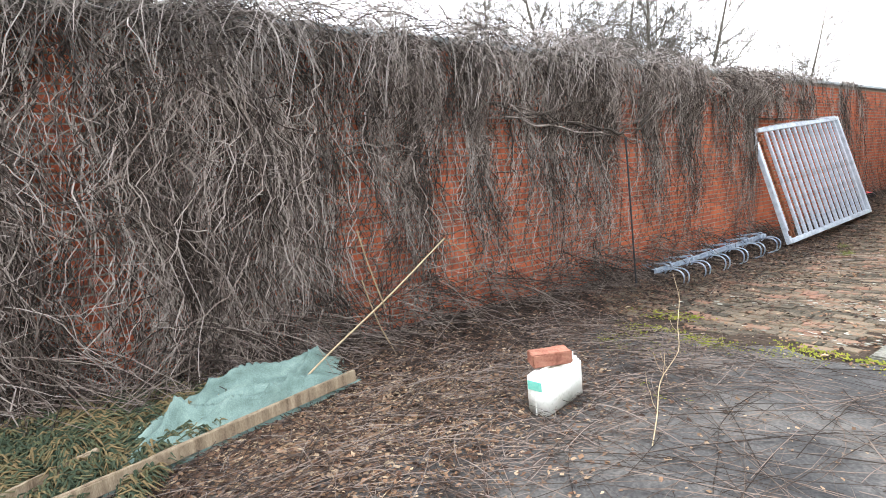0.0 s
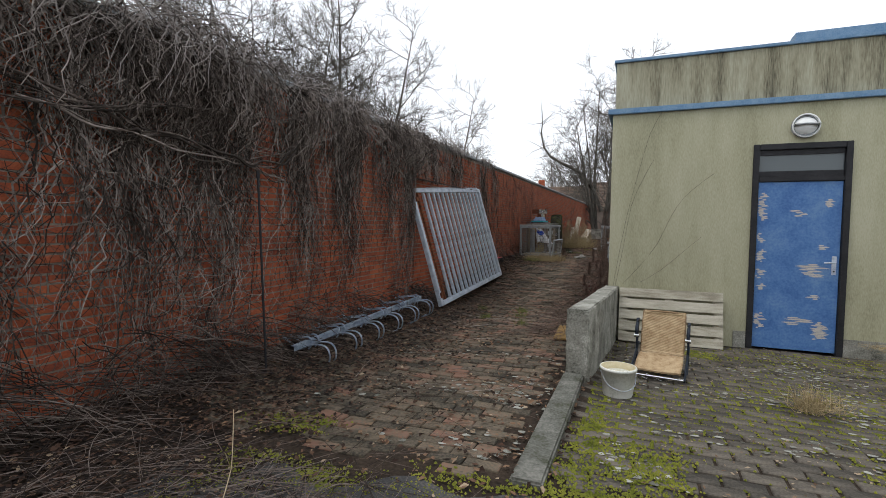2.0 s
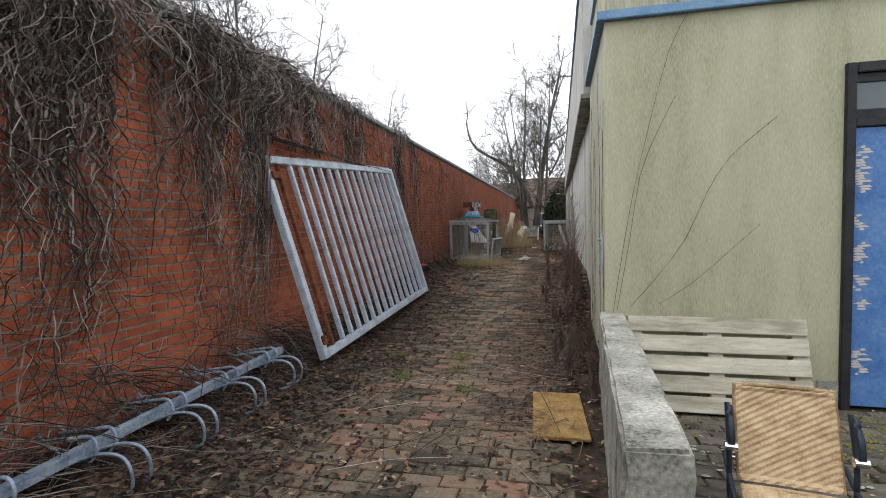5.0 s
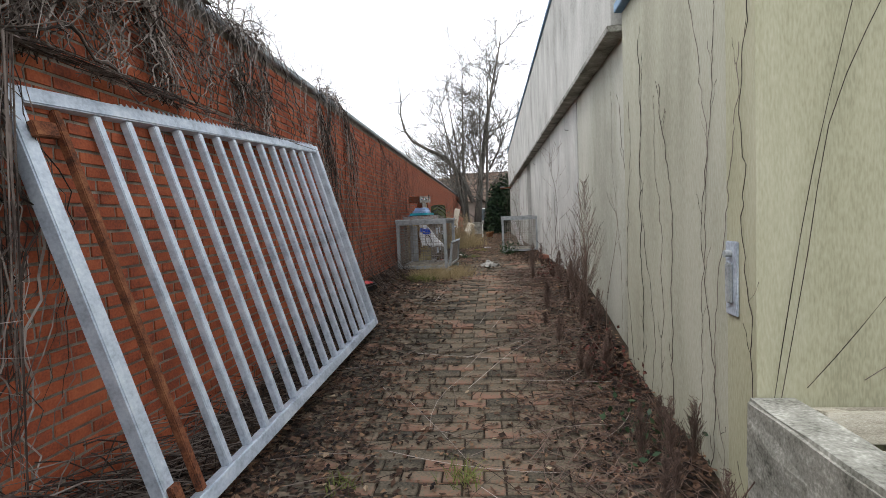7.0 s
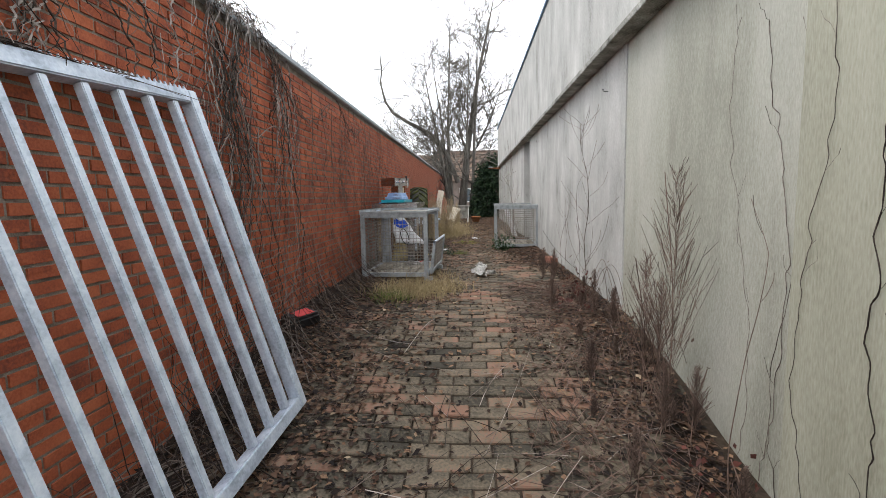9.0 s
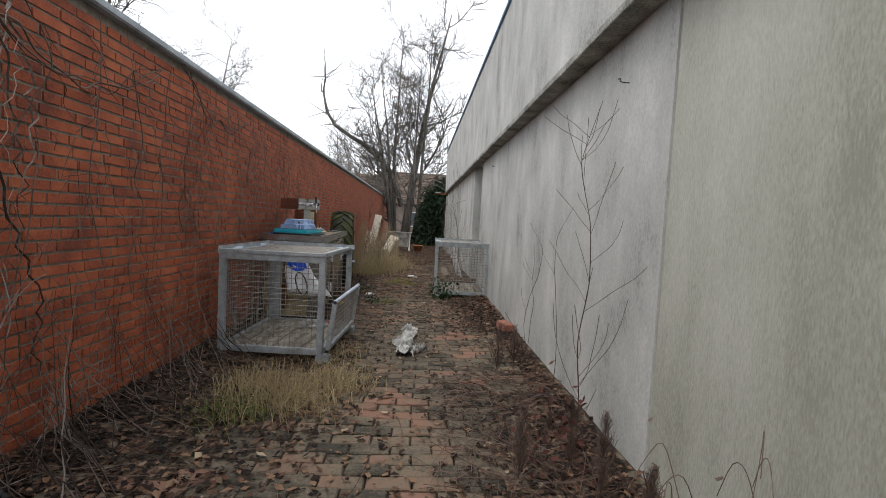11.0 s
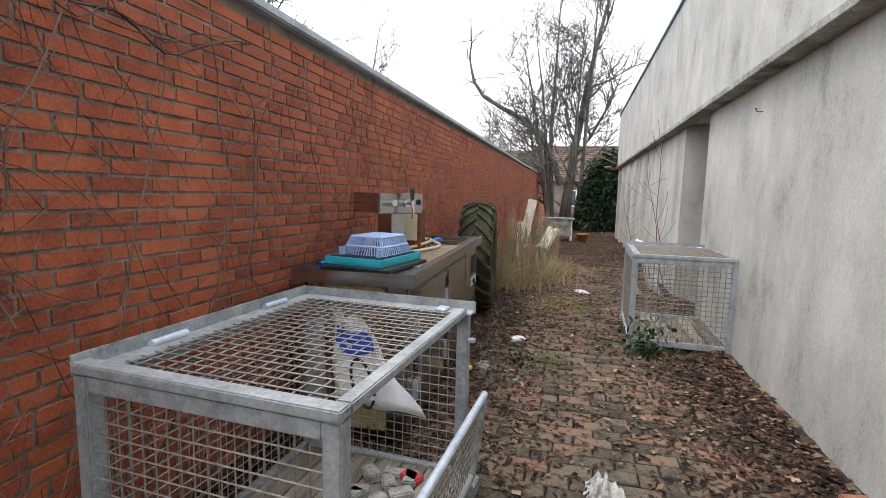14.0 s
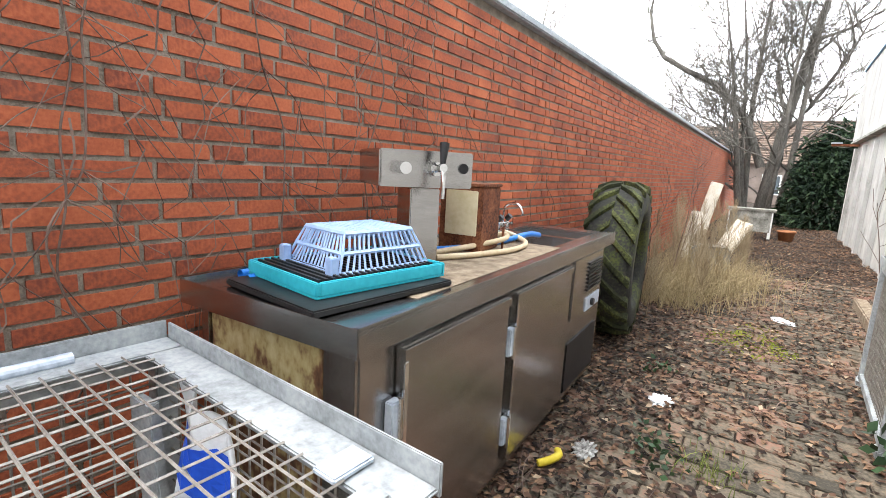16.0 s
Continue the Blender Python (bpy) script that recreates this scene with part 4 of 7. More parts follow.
def woven(name, cx, cy, cz, w, l, tilt):
    """A woven panel: rounded sheet with ribs across."""
    m = pose(cx, cy, cz, tilt)
    bm = bmesh.new()
    nx, ny = 16, 30
    grid = [[None] * (ny + 1) for _ in range(nx + 1)]
    for a in range(nx + 1):
        for b in range(ny + 1):
            x, y = (a / nx - 0.5) * w, (b / ny - 0.5) * l
            edge = max(abs(a / nx - 0.5), abs(b / ny - 0.5)) * 2
            corner = 0.06 * max(0, abs(b / ny - 0.5) * 2 - 0.85) * math.copysign(1, -x) if abs(a / nx - 0.5) > 0.45 else 0
            grid[a][b] = bm.verts.new(m @ Vector((x + corner, y, 0.005 * ((a + b) % 2) + (0.012 if edge > 0.9 else 0) - 0.012 * math.cos(math.pi * (a / nx - 0.5)))))
    for a in range(nx):
        for b in range(ny):
            bm.faces.new((grid[a][b], grid[a + 1][b], grid[a + 1][b + 1], grid[a][b + 1]))
    ob = part(name, bm, WICKER, chair, "tan woven strands", False)
    mod = ob.modifiers.new("thickness", "SOLIDIFY")
    mod.thickness = 0.022
    rim = [m @ Vector(p) for p in ((-w / 2, -l / 2, 0), (-w / 2, l / 2 - 0.05, 0), (-w / 2 + 0.05, l / 2, 0), (w / 2 - 0.05, l / 2, 0), (w / 2, l / 2 - 0.05, 0), (w / 2, -l / 2, 0))]
    v, f = line_tube(rim, 0.013, 8, 5)
    raw("rim", v, f, WICKER, ob, True)


woven("backrest", 0.0, 0.05, 0.46, 0.46, 0.52, 72)
woven("seat", 0.0, -0.30, 0.17, 0.46, 0.42, 12)
for sx in (-0.28, 0.28):
    for nm, pts in (("side_tube", [(sx, 0.05, 0.62), (sx, -0.03, 0.4), (sx, -0.05, 0.15), (sx, -0.12, 0.02)]), ("rail", [(sx, 0.1, 0.3), (sx, -0.3, 0.14), (sx, -0.55, 0.06)]),
                    ("armrest", [(sx, 0.0, 0.62), (sx, -0.07, 0.52), (sx, -0.09, 0.44)])):
        v, f = line_tube(pts, 0.02 if nm == "armrest" else 0.014, 8)
        raw(nm, v, f, DARKTUBE, chair, True)
    part("joint", cyl((sx - 0.03, -0.08, 0.42), (sx + 0.03, -0.08, 0.42), 0.025), CHROME, chair, "bright joint disc")
for y0, z0 in ((-0.52, 0.07), (-0.12, 0.03), (0.08, 0.28)):
    part("cross_tube", cyl((-0.28, y0, z0), (0.28, y0, z0), 0.012, seg=8), CHROME, chair, "bright cross tube")
v, f = merged(*[line_tube([(a, -0.53, 0.09), (b, -0.50, 0.02)], 0.006, 5) for a, b in ((-0.25, -0.1), (-0.1, 0.05), (0.1, -0.02), (0.24, 0.1))])
raw("spring_wire", v, f, CHROME, chair, True)

# ---- white bucket ----
bucket = thing("bucket", pose(3.05, 6.50, lv(3.05, 6.50) + 0.002) @ Matrix.Diagonal((0.88, 0.88, 0.9, 1)), "white plastic bucket with a yellowish inside and wire handle", "bucket")
part("tub", lathe([(0.001, 0), (0.125, 0), (0.13, 0.01), (0.155, 0.235), (0.163, 0.235), (0.166, 0.25), (0.16, 0.262), (0.152, 0.26), (0.15, 0.23), (0.125, 0.02), (0.001, 0.02)]), WHITEPLASTIC, bucket, smooth=True)
part("rim", lathe([(0.150, 0.2), (0.1515, 0.262), (0.149, 0.262), (0.146, 0.2)]), CREAM, bucket, "yellowed rim", True)
v, f = line_tube([(-0.15, -0.06, 0.22), (-0.08, -0.16, 0.13), (0.05, -0.17, 0.09), (0.14, -0.10, 0.12), (0.155, -0.05, 0.22)], 0.003, 6)
raw("handle", v, f, GALV, bucket, True)
part("water", cyl((0, 0, 0.13), (0, 0, 0.135), 0.138, seg=28), CREAM, bucket)

# ---- canister with a brick ----
can = thing("canister", pose(1.735, 2.755, lv(1.735, 2.755), 0, 0, 12) @ Matrix.Diagonal((1, 1, 0.86, 1)), "dirty white plastic canister with rounded shoulders and a green label", "canister")
bm = bmesh.new()
add_box(bm, (-0.068, -0.205, 0), (0.068, 0.205, 0.29), 0.026)
part("body", bm, WHITEPLASTIC, can, smooth=True)
part("seam", box((-0.004, -0.2075, 0.02), (0.004, 0.2075, 0.305), 0.002), WHITEPLASTIC, can)
part("label", box((-0.045, -0.2095, 0.19), (0.045, -0.2055, 0.25), 0.001), GREENPRINT, can, "green print")
brick_on = thing("red_brick", pose(1.735, 2.72, lv(1.735, 2.755) + 0.265, 0, 0, -24), "loose red brick lying on the canister", "brick")
bm = box((-0.055, -0.115, 0), (0.055, 0.115, 0.075), 0.006)
bmesh.ops.subdivide_edges(bm, edges=bm.edges[:], cuts=3, use_grid_fill=True)
for v in bm.verts:
    v.co += Vector((rng.normal(0, 0.0018), rng.normal(0, 0.0018), rng.normal(0, 0.0015)))
part("block", bm, REDBRICK, brick_on)

# ---- tarpaulin, planks, sticks at the foot of the wall ----
bm = bmesh.new()
N, M = 80, 44
U, V = Vector((0.42, -1.50, 0)), Vector((-0.45, -0.1, 0))
O = Vector((0.58, 2.05, 0))
g = []
for a in range(N + 1):
    row = []
    for b in range(M + 1):
        u, w = a / N, b / M
        edge = 0.05 * math.sin(9 * u + 3 * w) + 0.04 * math.sin(23 * w + 2)
        p = O + U * (u + 0.03 * math.sin(7 * w)) + V * (w * (1.15 + edge) - 0.05)
        h = 0.05 + 0.06 * math.sin(2.6 * u + 0.5) * math.sin(3.0 * w) + 0.085 * (1 - abs(math.sin(5.0 * w - 3.2 * u + 0.6 * math.sin(5 * u)))) ** 4 + 0.07 * (1 - abs(math.sin(3.1 * w + 5.6 * u + 0.4))) ** 6 + 0.05 * (1 - abs(math.sin(11 * w - 4 * u + math.sin(9 * u)))) ** 3 + 0.008 * math.sin(31 * u - 17 * w)
        row.append(bm.verts.new((p.x, p.y, lv(p.x, p.y) + max(0.012, h * min(1, 6 * min(u, 1 - u, w + 0.02, 1 - w + 0.02))))))
    g.append(row)
for a in range(N):
    for b in range(M):
        if a > N - 8 and b % 9 < 2:
            continue
        bm.faces.new((g[a][b], g[a + 1][b], g[a + 1][b + 1], g[a][b + 1]))
tarp = part("tarpaulin", bm, TARP, smooth=True)
tagged(tarp, "crumpled torn faded green tarpaulin lying on debris", "tarpaulin")


def plank(a, b, w, h, label):
    a, b = Vector(a), Vector(b)
    d = b - a
    ob = thing("plank", Matrix.Translation(a), label, "plank", group="planks on the yard floor")
    m = d.to_track_quat("Z", "Y").to_matrix().to_4x4()
    bm = box((-w / 2, -h / 2, 0), (w / 2, h / 2, d.length), 0.004, m)
    bmesh.ops.subdivide_edges(bm, edges=[e for e in bm.edges if e.calc_length() > 0.3], cuts=9)
    for v in bm.verts:
        v.co += Vector((rng.normal(0, 0.002), rng.normal(0, 0.002), rng.normal(0, 0.002)))
    part("board", bm, OLDWOOD, ob)


plank((0.66, 1.95, 0.17), (1.06, 0.36, 0.14), 0.03, 0.075, "weathered brown plank lying across debris")
plank((0.66, 0.52, 0.15), (0.86, 0.02, 0.12), 0.03, 0.08, "weathered plank end among dry branches")
for pts, r in (([(0.62, 1.45, 0.1), (0.42, 1.85, 0.27), (0.36, 2.4, 0.58), (0.33, 2.98, 0.96)], 0.0065), ([(0.33, 2.98, 0.96), (0.4, 3.12, 0.82), (0.42, 3.27, 0.58)], 0.004),
               ([(0.36, 2.2, 0.75), (0.35, 2.3, 0.4), (0.38, 2.4, 0.15)], 0.005), ([(0.37, 2.2, 1.12), (0.36, 2.28, 0.8), (0.38, 2.36, 0.5)], 0.006)):
    v, f = line_tube(pts, r, 6)
    tagged(raw("bare_branch", v, f, PALETWIG, smooth=True), "long bare pale branch leaning across the debris", "branch", group="branches in the debris")

# thin bare sapling growing from the slab
def sapling(x, y, h, seed, mat_, lean=(0, 0), n_side=9, r0=0.006, label="thin bare sapling"):
    r = random.Random(seed)
    z = lv(x, y) - 0.01
    pts = [(x + lean[0] * k / 6 + r.uniform(-0.012, 0.012) * k, y + lean[1] * k / 6 + r.uniform(-0.012, 0.012) * k, z + h * k / 6) for k in range(7)]
    ob = thing("sapling", Matrix(), label, "sapling")
    v, f = line_tube(pts, r0, 6)
    k = np.clip((v[:, 2] - z) / h, 0, 1)
    c = np.stack([np.interp(v[:, 2], [p[2] for p in pts], [p[i] for p in pts]) for i in (0, 1)], -1)
    v[:, :2] = c + (v[:, :2] - c) * (1.0 - 0.65 * k)[:, None]
    raw("stem", v, f, mat_, ob, True)
    side = []
    for j in range(n_side):
        s = r.uniform(0.15, 0.92)
        b = [np.interp(s * 6, range(7), [p[i] for p in pts]) for i in range(3)]
        a, el = r.uniform(0, 6.28), r.uniform(0.45, 1.2)
        ln = h * r.uniform(0.14, 0.34) * (1.15 - s * 0.7)
        q = [b]
        for i in range(4):
            q.append([q[-1][0] + math.cos(a) * ln / 4 * math.cos(el), q[-1][1] + math.sin(a) * ln / 4 * math.cos(el), q[-1][2] + ln / 4 * math.sin(el)])
            el += r.uniform(-0.1, 0.3)
            a += r.uniform(-0.2, 0.2)
        side.append(line_tube(q, r0 * 0.38, 5, 3))
    if side:
        v, f = merged(*side)
        raw("twig_spray", v, f, mat_, ob, True)["kind"] = "stuff"
    return ob


sapling(2.37, 2.72, 0.68, 4, PALETWIG, (-0.32, 0.86), 6, 0.0032, "thin pale dry stalk growing from the slab")

# ---- cut conifer branches ----
def conifer_spray(x, y, ang, ln, seed):
    r = np.random.default_rng(seed)
    n = 900
    t = r.random(n)
    side = r.choice((-1, 1), n) * (0.2 + 0.8 * r.random(n)) * (1 - t * 0.75) * ln * 0.33
    cx = x + math.cos(ang) * t * ln - math.sin(ang) * side
    cy = y + math.sin(ang) * t * ln + math.cos(ang) * side
    cz = level(cx, cy) + 0.02 + 0.10 * r.random(n) * (1 - t * 0.5)
    a = ang + np.sign(side) * 0.8 + r.normal(0, 0.4, n)
    l = r.uniform(0.05, 0.13, n)
    s = np.linspace(0, 1, 3)
    p = np.stack([cx[:, None] + np.cos(a)[:, None] * l[:, None] * s, cy[:, None] + np.sin(a)[:, None] * l[:, None] * s, cz[:, None] + 0.03 * np.sin(3 * s) - 0.04 * s * r.random((n, 1))], -1)
    return tubes(p, np.array([0.004, 0.0055, 0.0015])[None] * r.uniform(0.6, 1.2, n)[:, None], 4)


sprays = [conifer_spray(0.2 + 0.55 * random.random(), -0.7 + 1.35 * random.random(), random.uniform(-3, 3), random.uniform(0.5, 0.8), k) for k in range(15)]
v, f = merged(*sprays)
tagged(raw("cut_conifer_branches", v, f, CONIFER), "heap of cut wilted conifer branches", "branches", kind="stuff")


# ---- leaf litter and ground twigs ----
def litter(name, n, place, mat_, size, label, flat=0.35):
    """Curled dead leaves strewn over the ground; place gives x and y arrays."""
    x, y = place(n)
    n = len(x)
    z = level(x, y)
    a = rng.uniform(0, 2 * np.pi, n)
    l = size * rng.uniform(0.5, 1.35, n)
    w = l * rng.uniform(0.4, 0.75, n)
    tip = rng.normal(0, flat, (n, 2))
    c, s_ = np.cos(a), np.sin(a)
    shape = np.array([(-1, 0, 0.0), (-0.2, -1, 0.22), (1, 0, 0.05), (0.1, 1, 0.22)])
    lx, ly, lz = (shape[:, i][None] for i in range(3))
    X_ = x[:, None] + c[:, None] * lx * l[:, None] - s_[:, None] * ly * w[:, None]
    Y_ = y[:, None] + s_[:, None] * lx * l[:, None] + c[:, None] * ly * w[:, None]
    Z_ = z[:, None] + 0.006 + l[:, None] * (lz * rng.uniform(-0.6, 1.4, (n, 1)) + 0.25 * np.abs(tip[:, :1]) + lx * tip[:, :1] * 0.5 + ly * tip[:, 1:] * 0.4) + 0.012 * rng.random((n, 1))
    Z_ = np.maximum(Z_, level(X_, Y_) + 0.002)
    V_ = np.stack([X_, Y_, Z_], -1).reshape(-1, 3)
    i = np.arange(n)[:, None] * 4
    F_ = np.concatenate([i + np.array([[0, 1, 2]]), i + np.array([[0, 2, 3]])])
    ob = raw(name, V_, F_, mat_)
    return tagged(ob, label, "leaves", kind="stuff")


def clear_of_things(x, y):
    return ~((x > 2.58) & (x < 2.98) & (y > 4.7) & (y < FY)) & ~((y > FY - 0.02) & (x > BX - 0.02))


def along_wall(n):
    y = rng.uniform(-3, 24, n)
    x = np.abs(rng.normal(0.1, 0.55, n)) + 0.02
    keep = (x < 2.7) & (rng.random(n) < np.where(y < 12, 1, 0.8))
    return x[keep], y[keep]


def alley_all(n):
    y = rng.uniform(4.5, 36, n)
    x = rng.uniform(0.1, 2.82, n)
    edge = np.clip(np.abs(x - 1.55) / 1.25, 0, 1)
    dens = np.interp(y, [4.5, 9, 12, 14, 16, 20, 36], [0.28, 0.4, 0.55, 0.7, 1.0, 1.0, 1.0]) * (0.4 + 0.6 * edge) * (0.65 + 0.35 * wave(x * 1.5, y * 0.9)) * (1 - 0.85 * np.exp(-(((x - 2.2) / 0.45) ** 2) - ((y - 15.5) / 0.8) ** 2)) * (1 - 0.7 * np.exp(-(((x - 1.5) / 0.4) ** 2) - ((y - 12.2) / 1.2) ** 2))
    keep = rng.random(n) < np.maximum(dens, np.where(y > 18.5, 0.5, 0.05))
    return x[keep], y[keep]


def right_edge(n):
    y = rng.uniform(8.2, 20, n)
    x = 2.82 - np.abs(rng.normal(0, 0.33, n))
    keep = (x > 1.6) & clear_of_things(x, y) & ((x > 2.62) | (y < 14.6) | (y > 16.4))
    return x[keep], y[keep]


def yard_corner(n):
    y = rng.normal(1.6, 1.0, n)
    x = rng.normal(1.0, 0.5, n)
    keep = (x > 0.05) & (x < 2.6) & (y > -2)
    return x[keep], y[keep]


def yard_all(n):
    y = rng.uniform(-3, 9.3, n)
    x = rng.uniform(0.9, 6.8, n)
    keep = clear_of_things(x, y) & (rng.random(n) < np.where((y > 4.6) & (x > 2.8), 0.5 + 0.5 * (y > 8.6), 0.35))
    return x[keep], y[keep]


# litter by the walls takes the leaf colour with shade painted in
litter("leaf_litter", 60000, along_wall, SHADELEAF, 0.02, "thick dark brown leaf litter along the brick wall, coloured darker for the shade there")
litter("leaf_litter", 115000, alley_all, MIDLEAF, 0.021, "brown dead leaves strewn over the alley paving")
litter("leaf_litter", 15000, right_edge, SHADELEAF, 0.021, "dead leaves drifted against the rendered wall")
litter("leaf_litter", 16000, yard_corner, MIDLEAF, 0.018, "brown dead leaves in the yard corner")
litter("pale_leaf_litter", 12000, yard_corner, PALELEAF, 0.017, "pale dry leaves in the yard corner")
litter("pale_leaf_litter", 9000, lambda n: (lambda a: (a[0][::3], a[1][::3]))(alley_all(n * 3)), PALELEAF, 0.024, "pale dead leaves strewn over the alley paving")
litter("leaf_bits", 15000, yard_all, PALELEAF, 0.012, "small leaf bits and crumbs on the yard")


def ground_twigs(n, xr, yr, ln, name, label, mat_, bias=0.0):
    x, y = rng.uniform(*xr, n), rng.uniform(*yr, n)
    a = rng.normal(bias, 0.9, n)
    l = rng.uniform(*ln, n)
    s = np.linspace(-0.5, 0.5, 6)
    bend = rng.normal(0, 0.12, n)[:, None] * (s**2 - 0.1) * 2
    px = np.clip(x[:, None] + (np.sin(a)[:, None] * s + np.cos(a)[:, None] * bend) * l[:, None], 0.04, 6.9)
    py = y[:, None] + (np.cos(a)[:, None] * s - np.sin(a)[:, None] * bend) * l[:, None]
    pz = level(px, py) + 0.012 + 0.02 * rng.random((n, 1)) + 0.05 * rng.random((n, 1)) ** 4 * np.cos(s * 3)
    ok = clear_of_things(px, py).all(axis=1)
    st = tubes(np.stack([px, py, pz], -1)[ok], np.linspace(1, 0.5, 6) * rng.uniform(0.0012, 0.003, n)[ok][:, None], 3)
    return tagged(raw(name, *st, mat_), label, "twigs", kind="stuff")


ground_twigs(1100, (0.05, 2.6), (-1, 12), (0.15, 0.7), "ground_twigs", "dry twigs lying over the ground", ROTSTEM, 0.5)
ground_twigs(1900, (0.4, 2.2), (0.3, 4.4), (0.1, 0.6), "ground_twigs", "fine dry twigs strewn in the yard corner", DARKSTEM, 0.3)
ground_twigs(800, (0.9, 4.4), (0.8, 4.3), (0.3, 1.4), "ground_twigs", "long dry stems lying over the concrete slab", ROTSTEM, 1.1)
ground_twigs(1500, (1.9, 2.8), (8.0, 15), (0.1, 0.6), "ground_twigs", "dry twigs along the rendered wall", TWIG)
ground_twigs(120, (0.3, 2.7), (6.0, 13), (0.4, 1.2), "ground_twigs", "long runners creeping over the paving", STEM, 1.2)
ground_twigs(500, (0.05, 2.7), (13, 24), (0.1, 0.5), "ground_twigs", "dry twigs lying over the ground", TWIG)


# ---- grass, weeds, moss ----
def tuft(x, y, n, h, spread, mat_, seed, name="grass_tuft", label="tuft of pale dry grass"):
    r = np.random.default_rng(seed)
    a, lean = r.uniform(0, 6.28, n), r.random(n) * 1.0
    hh = h * r.uniform(0.5, 1.2, n)
    bx, by = x + r.normal(0, spread, n), y + r.normal(0, spread, n)
    s = np.linspace(0, 1, 5)
    px = bx[:, None] + np.cos(a)[:, None] * (lean * hh)[:, None] * s**1.6
    py = by[:, None] + np.sin(a)[:, None] * (lean * hh)[:, None] * s**1.6
    pz = level(bx, by)[:, None] - 0.01 + hh[:, None] * (s - 0.45 * lean[:, None] * s**2.2)
    v, f = tubes(np.stack([np.clip(px, 0.02, 6.8), py, np.maximum(pz, 0.0)], -1), np.array([1.0, 0.9, 0.7, 0.45, 0.1]) * 0.0024, 3)
    return tagged(raw(name, v, f, mat_), label, "grass", kind="stuff")


GREENGRASS = surface("green_grass", [(0.09, 0.12, 0.03), (0.19, 0.21, 0.06)], 4, 30, 0.9, bump=0, pieces=0.5)
for k, (x, y, n, h, sp) in enumerate(((1.0, 14.3, 420, 0.22, 0.16), (0.78, 14.45, 300, 0.2, 0.14), (1.25, 14.6, 260, 0.2, 0.13), (0.6, 21.2, 600, 0.55, 0.22), (0.95, 21.9, 600, 0.6, 0.26), (0.55, 22.6, 400, 0.5, 0.25), (1.2, 22.8, 300, 0.4, 0.2),
                                       (4.35, 6.6, 160, 0.25, 0.05), (4.5, 6.7, 100, 0.2, 0.06), (5.75, 9.1, 160, 0.22, 0.1), (6.1, 9.15, 140, 0.25, 0.1), (1.0, 15.3, 160, 0.18, 0.2))):
    tuft(x, y, n, h, sp, STRAW, 100 + k)
for k, (x, y, n, h, sp) in enumerate(((0.75, 14.1, 200, 0.13, 0.12), (1.55, 9.6, 70, 0.12, 0.05), (1.2, 8.9, 60, 0.1, 0.04), (1.75, 8.7, 60, 0.1, 0.05), (1.6, 9.2, 50, 0.1, 0.04), (0.95, 9.5, 50, 0.1, 0.04), (1.35, 18.1, 80, 0.1, 0.07), (2.9, 9.15, 60, 0.2, 0.06))):
    tuft(x, y, n, h, sp, GREENGRASS, 200 + k, label="small green grass tuft")


def moss_patch(x, y, rx, ry, seed):
    """A low uneven cushion of moss."""
    r = np.random.default_rng(seed)
    n = int(3000 * rx * ry / 0.12)
    a, q = r.uniform(0, 6.28, n), np.sqrt(r.random(n))
    px, py = x + rx * q * np.cos(a) * (1 + 0.3 * np.sin(3 * a + seed)), y + ry * q * np.sin(a) * (1 + 0.3 * np.cos(2 * a + seed))
    keep = r.random(n) < (1.1 - q) * (0.5 + 0.5 * wave(px * 7, py * 7))
    px, py = px[keep], py[keep]
    n = len(px)
    rad = r.uniform(0.004, 0.011, n)
    ang = np.arange(5) * 1.2566
    ring = np.stack([px[:, None] + rad[:, None] * np.cos(ang), py[:, None] + rad[:, None] * np.sin(ang), np.broadcast_to(level(px, py)[:, None] + 0.004, (n, 5))], -1)
    topv = np.stack([px, py, level(px, py) + 0.010 + rad * 0.5], -1)[:, None]
    V_ = np.concatenate([ring, topv], 1).reshape(-1, 3)
    i = np.arange(n)[:, None] * 6
    F_ = np.concatenate([i + np.array([[k, (k + 1) % 5, 5]]) for k in range(5)])
    return V_, F_


ms = [moss_patch(*p, k) for k, p in enumerate(((1.7, 4.35, 0.7, 0.25), (1.3, 4.0, 0.4, 0.35), (2.4, 4.6, 0.5, 0.12), (2.95, 4.75, 0.35, 0.35), (2.95, 5.6, 0.14, 0.7), (3.2, 5.2, 0.4, 0.4), (3.6, 4.8, 0.5, 0.25), (4.3, 4.75, 0.6, 0.2), (3.9, 8.6, 0.4, 0.2), (4.6, 5.6, 0.25, 0.2),
                                                (1.45, 20.4, 0.3, 0.5), (1.1, 4.9, 0.4, 0.2), (5.2, 5.0, 0.5, 0.2), (2.0, 3.3, 0.2, 0.1)))]
jr = np.random.default_rng(3)
n = 42000
jx, jy = jr.uniform(2.85, 7.0, n), jr.uniform(4.9, 9.2, n)
row_ = np.round((jy - 4.75) / 0.115 - 0.5)
on_row = jr.random(n) < 0.6
jy = np.where(on_row, 4.75 + 0.115 * (row_ + 0.5) + jr.normal(0, 0.006, n), jy)
off_ = np.where(np.round((jy - 4.75) / 0.115) % 2 == 1, 0.105, 0.0)
jx = np.where(on_row, jx, 2.86 + off_ + 0.215 * (np.round((jx - 2.86 - off_) / 0.215 - 0.5) + 0.5) + jr.normal(0, 0.006, n))
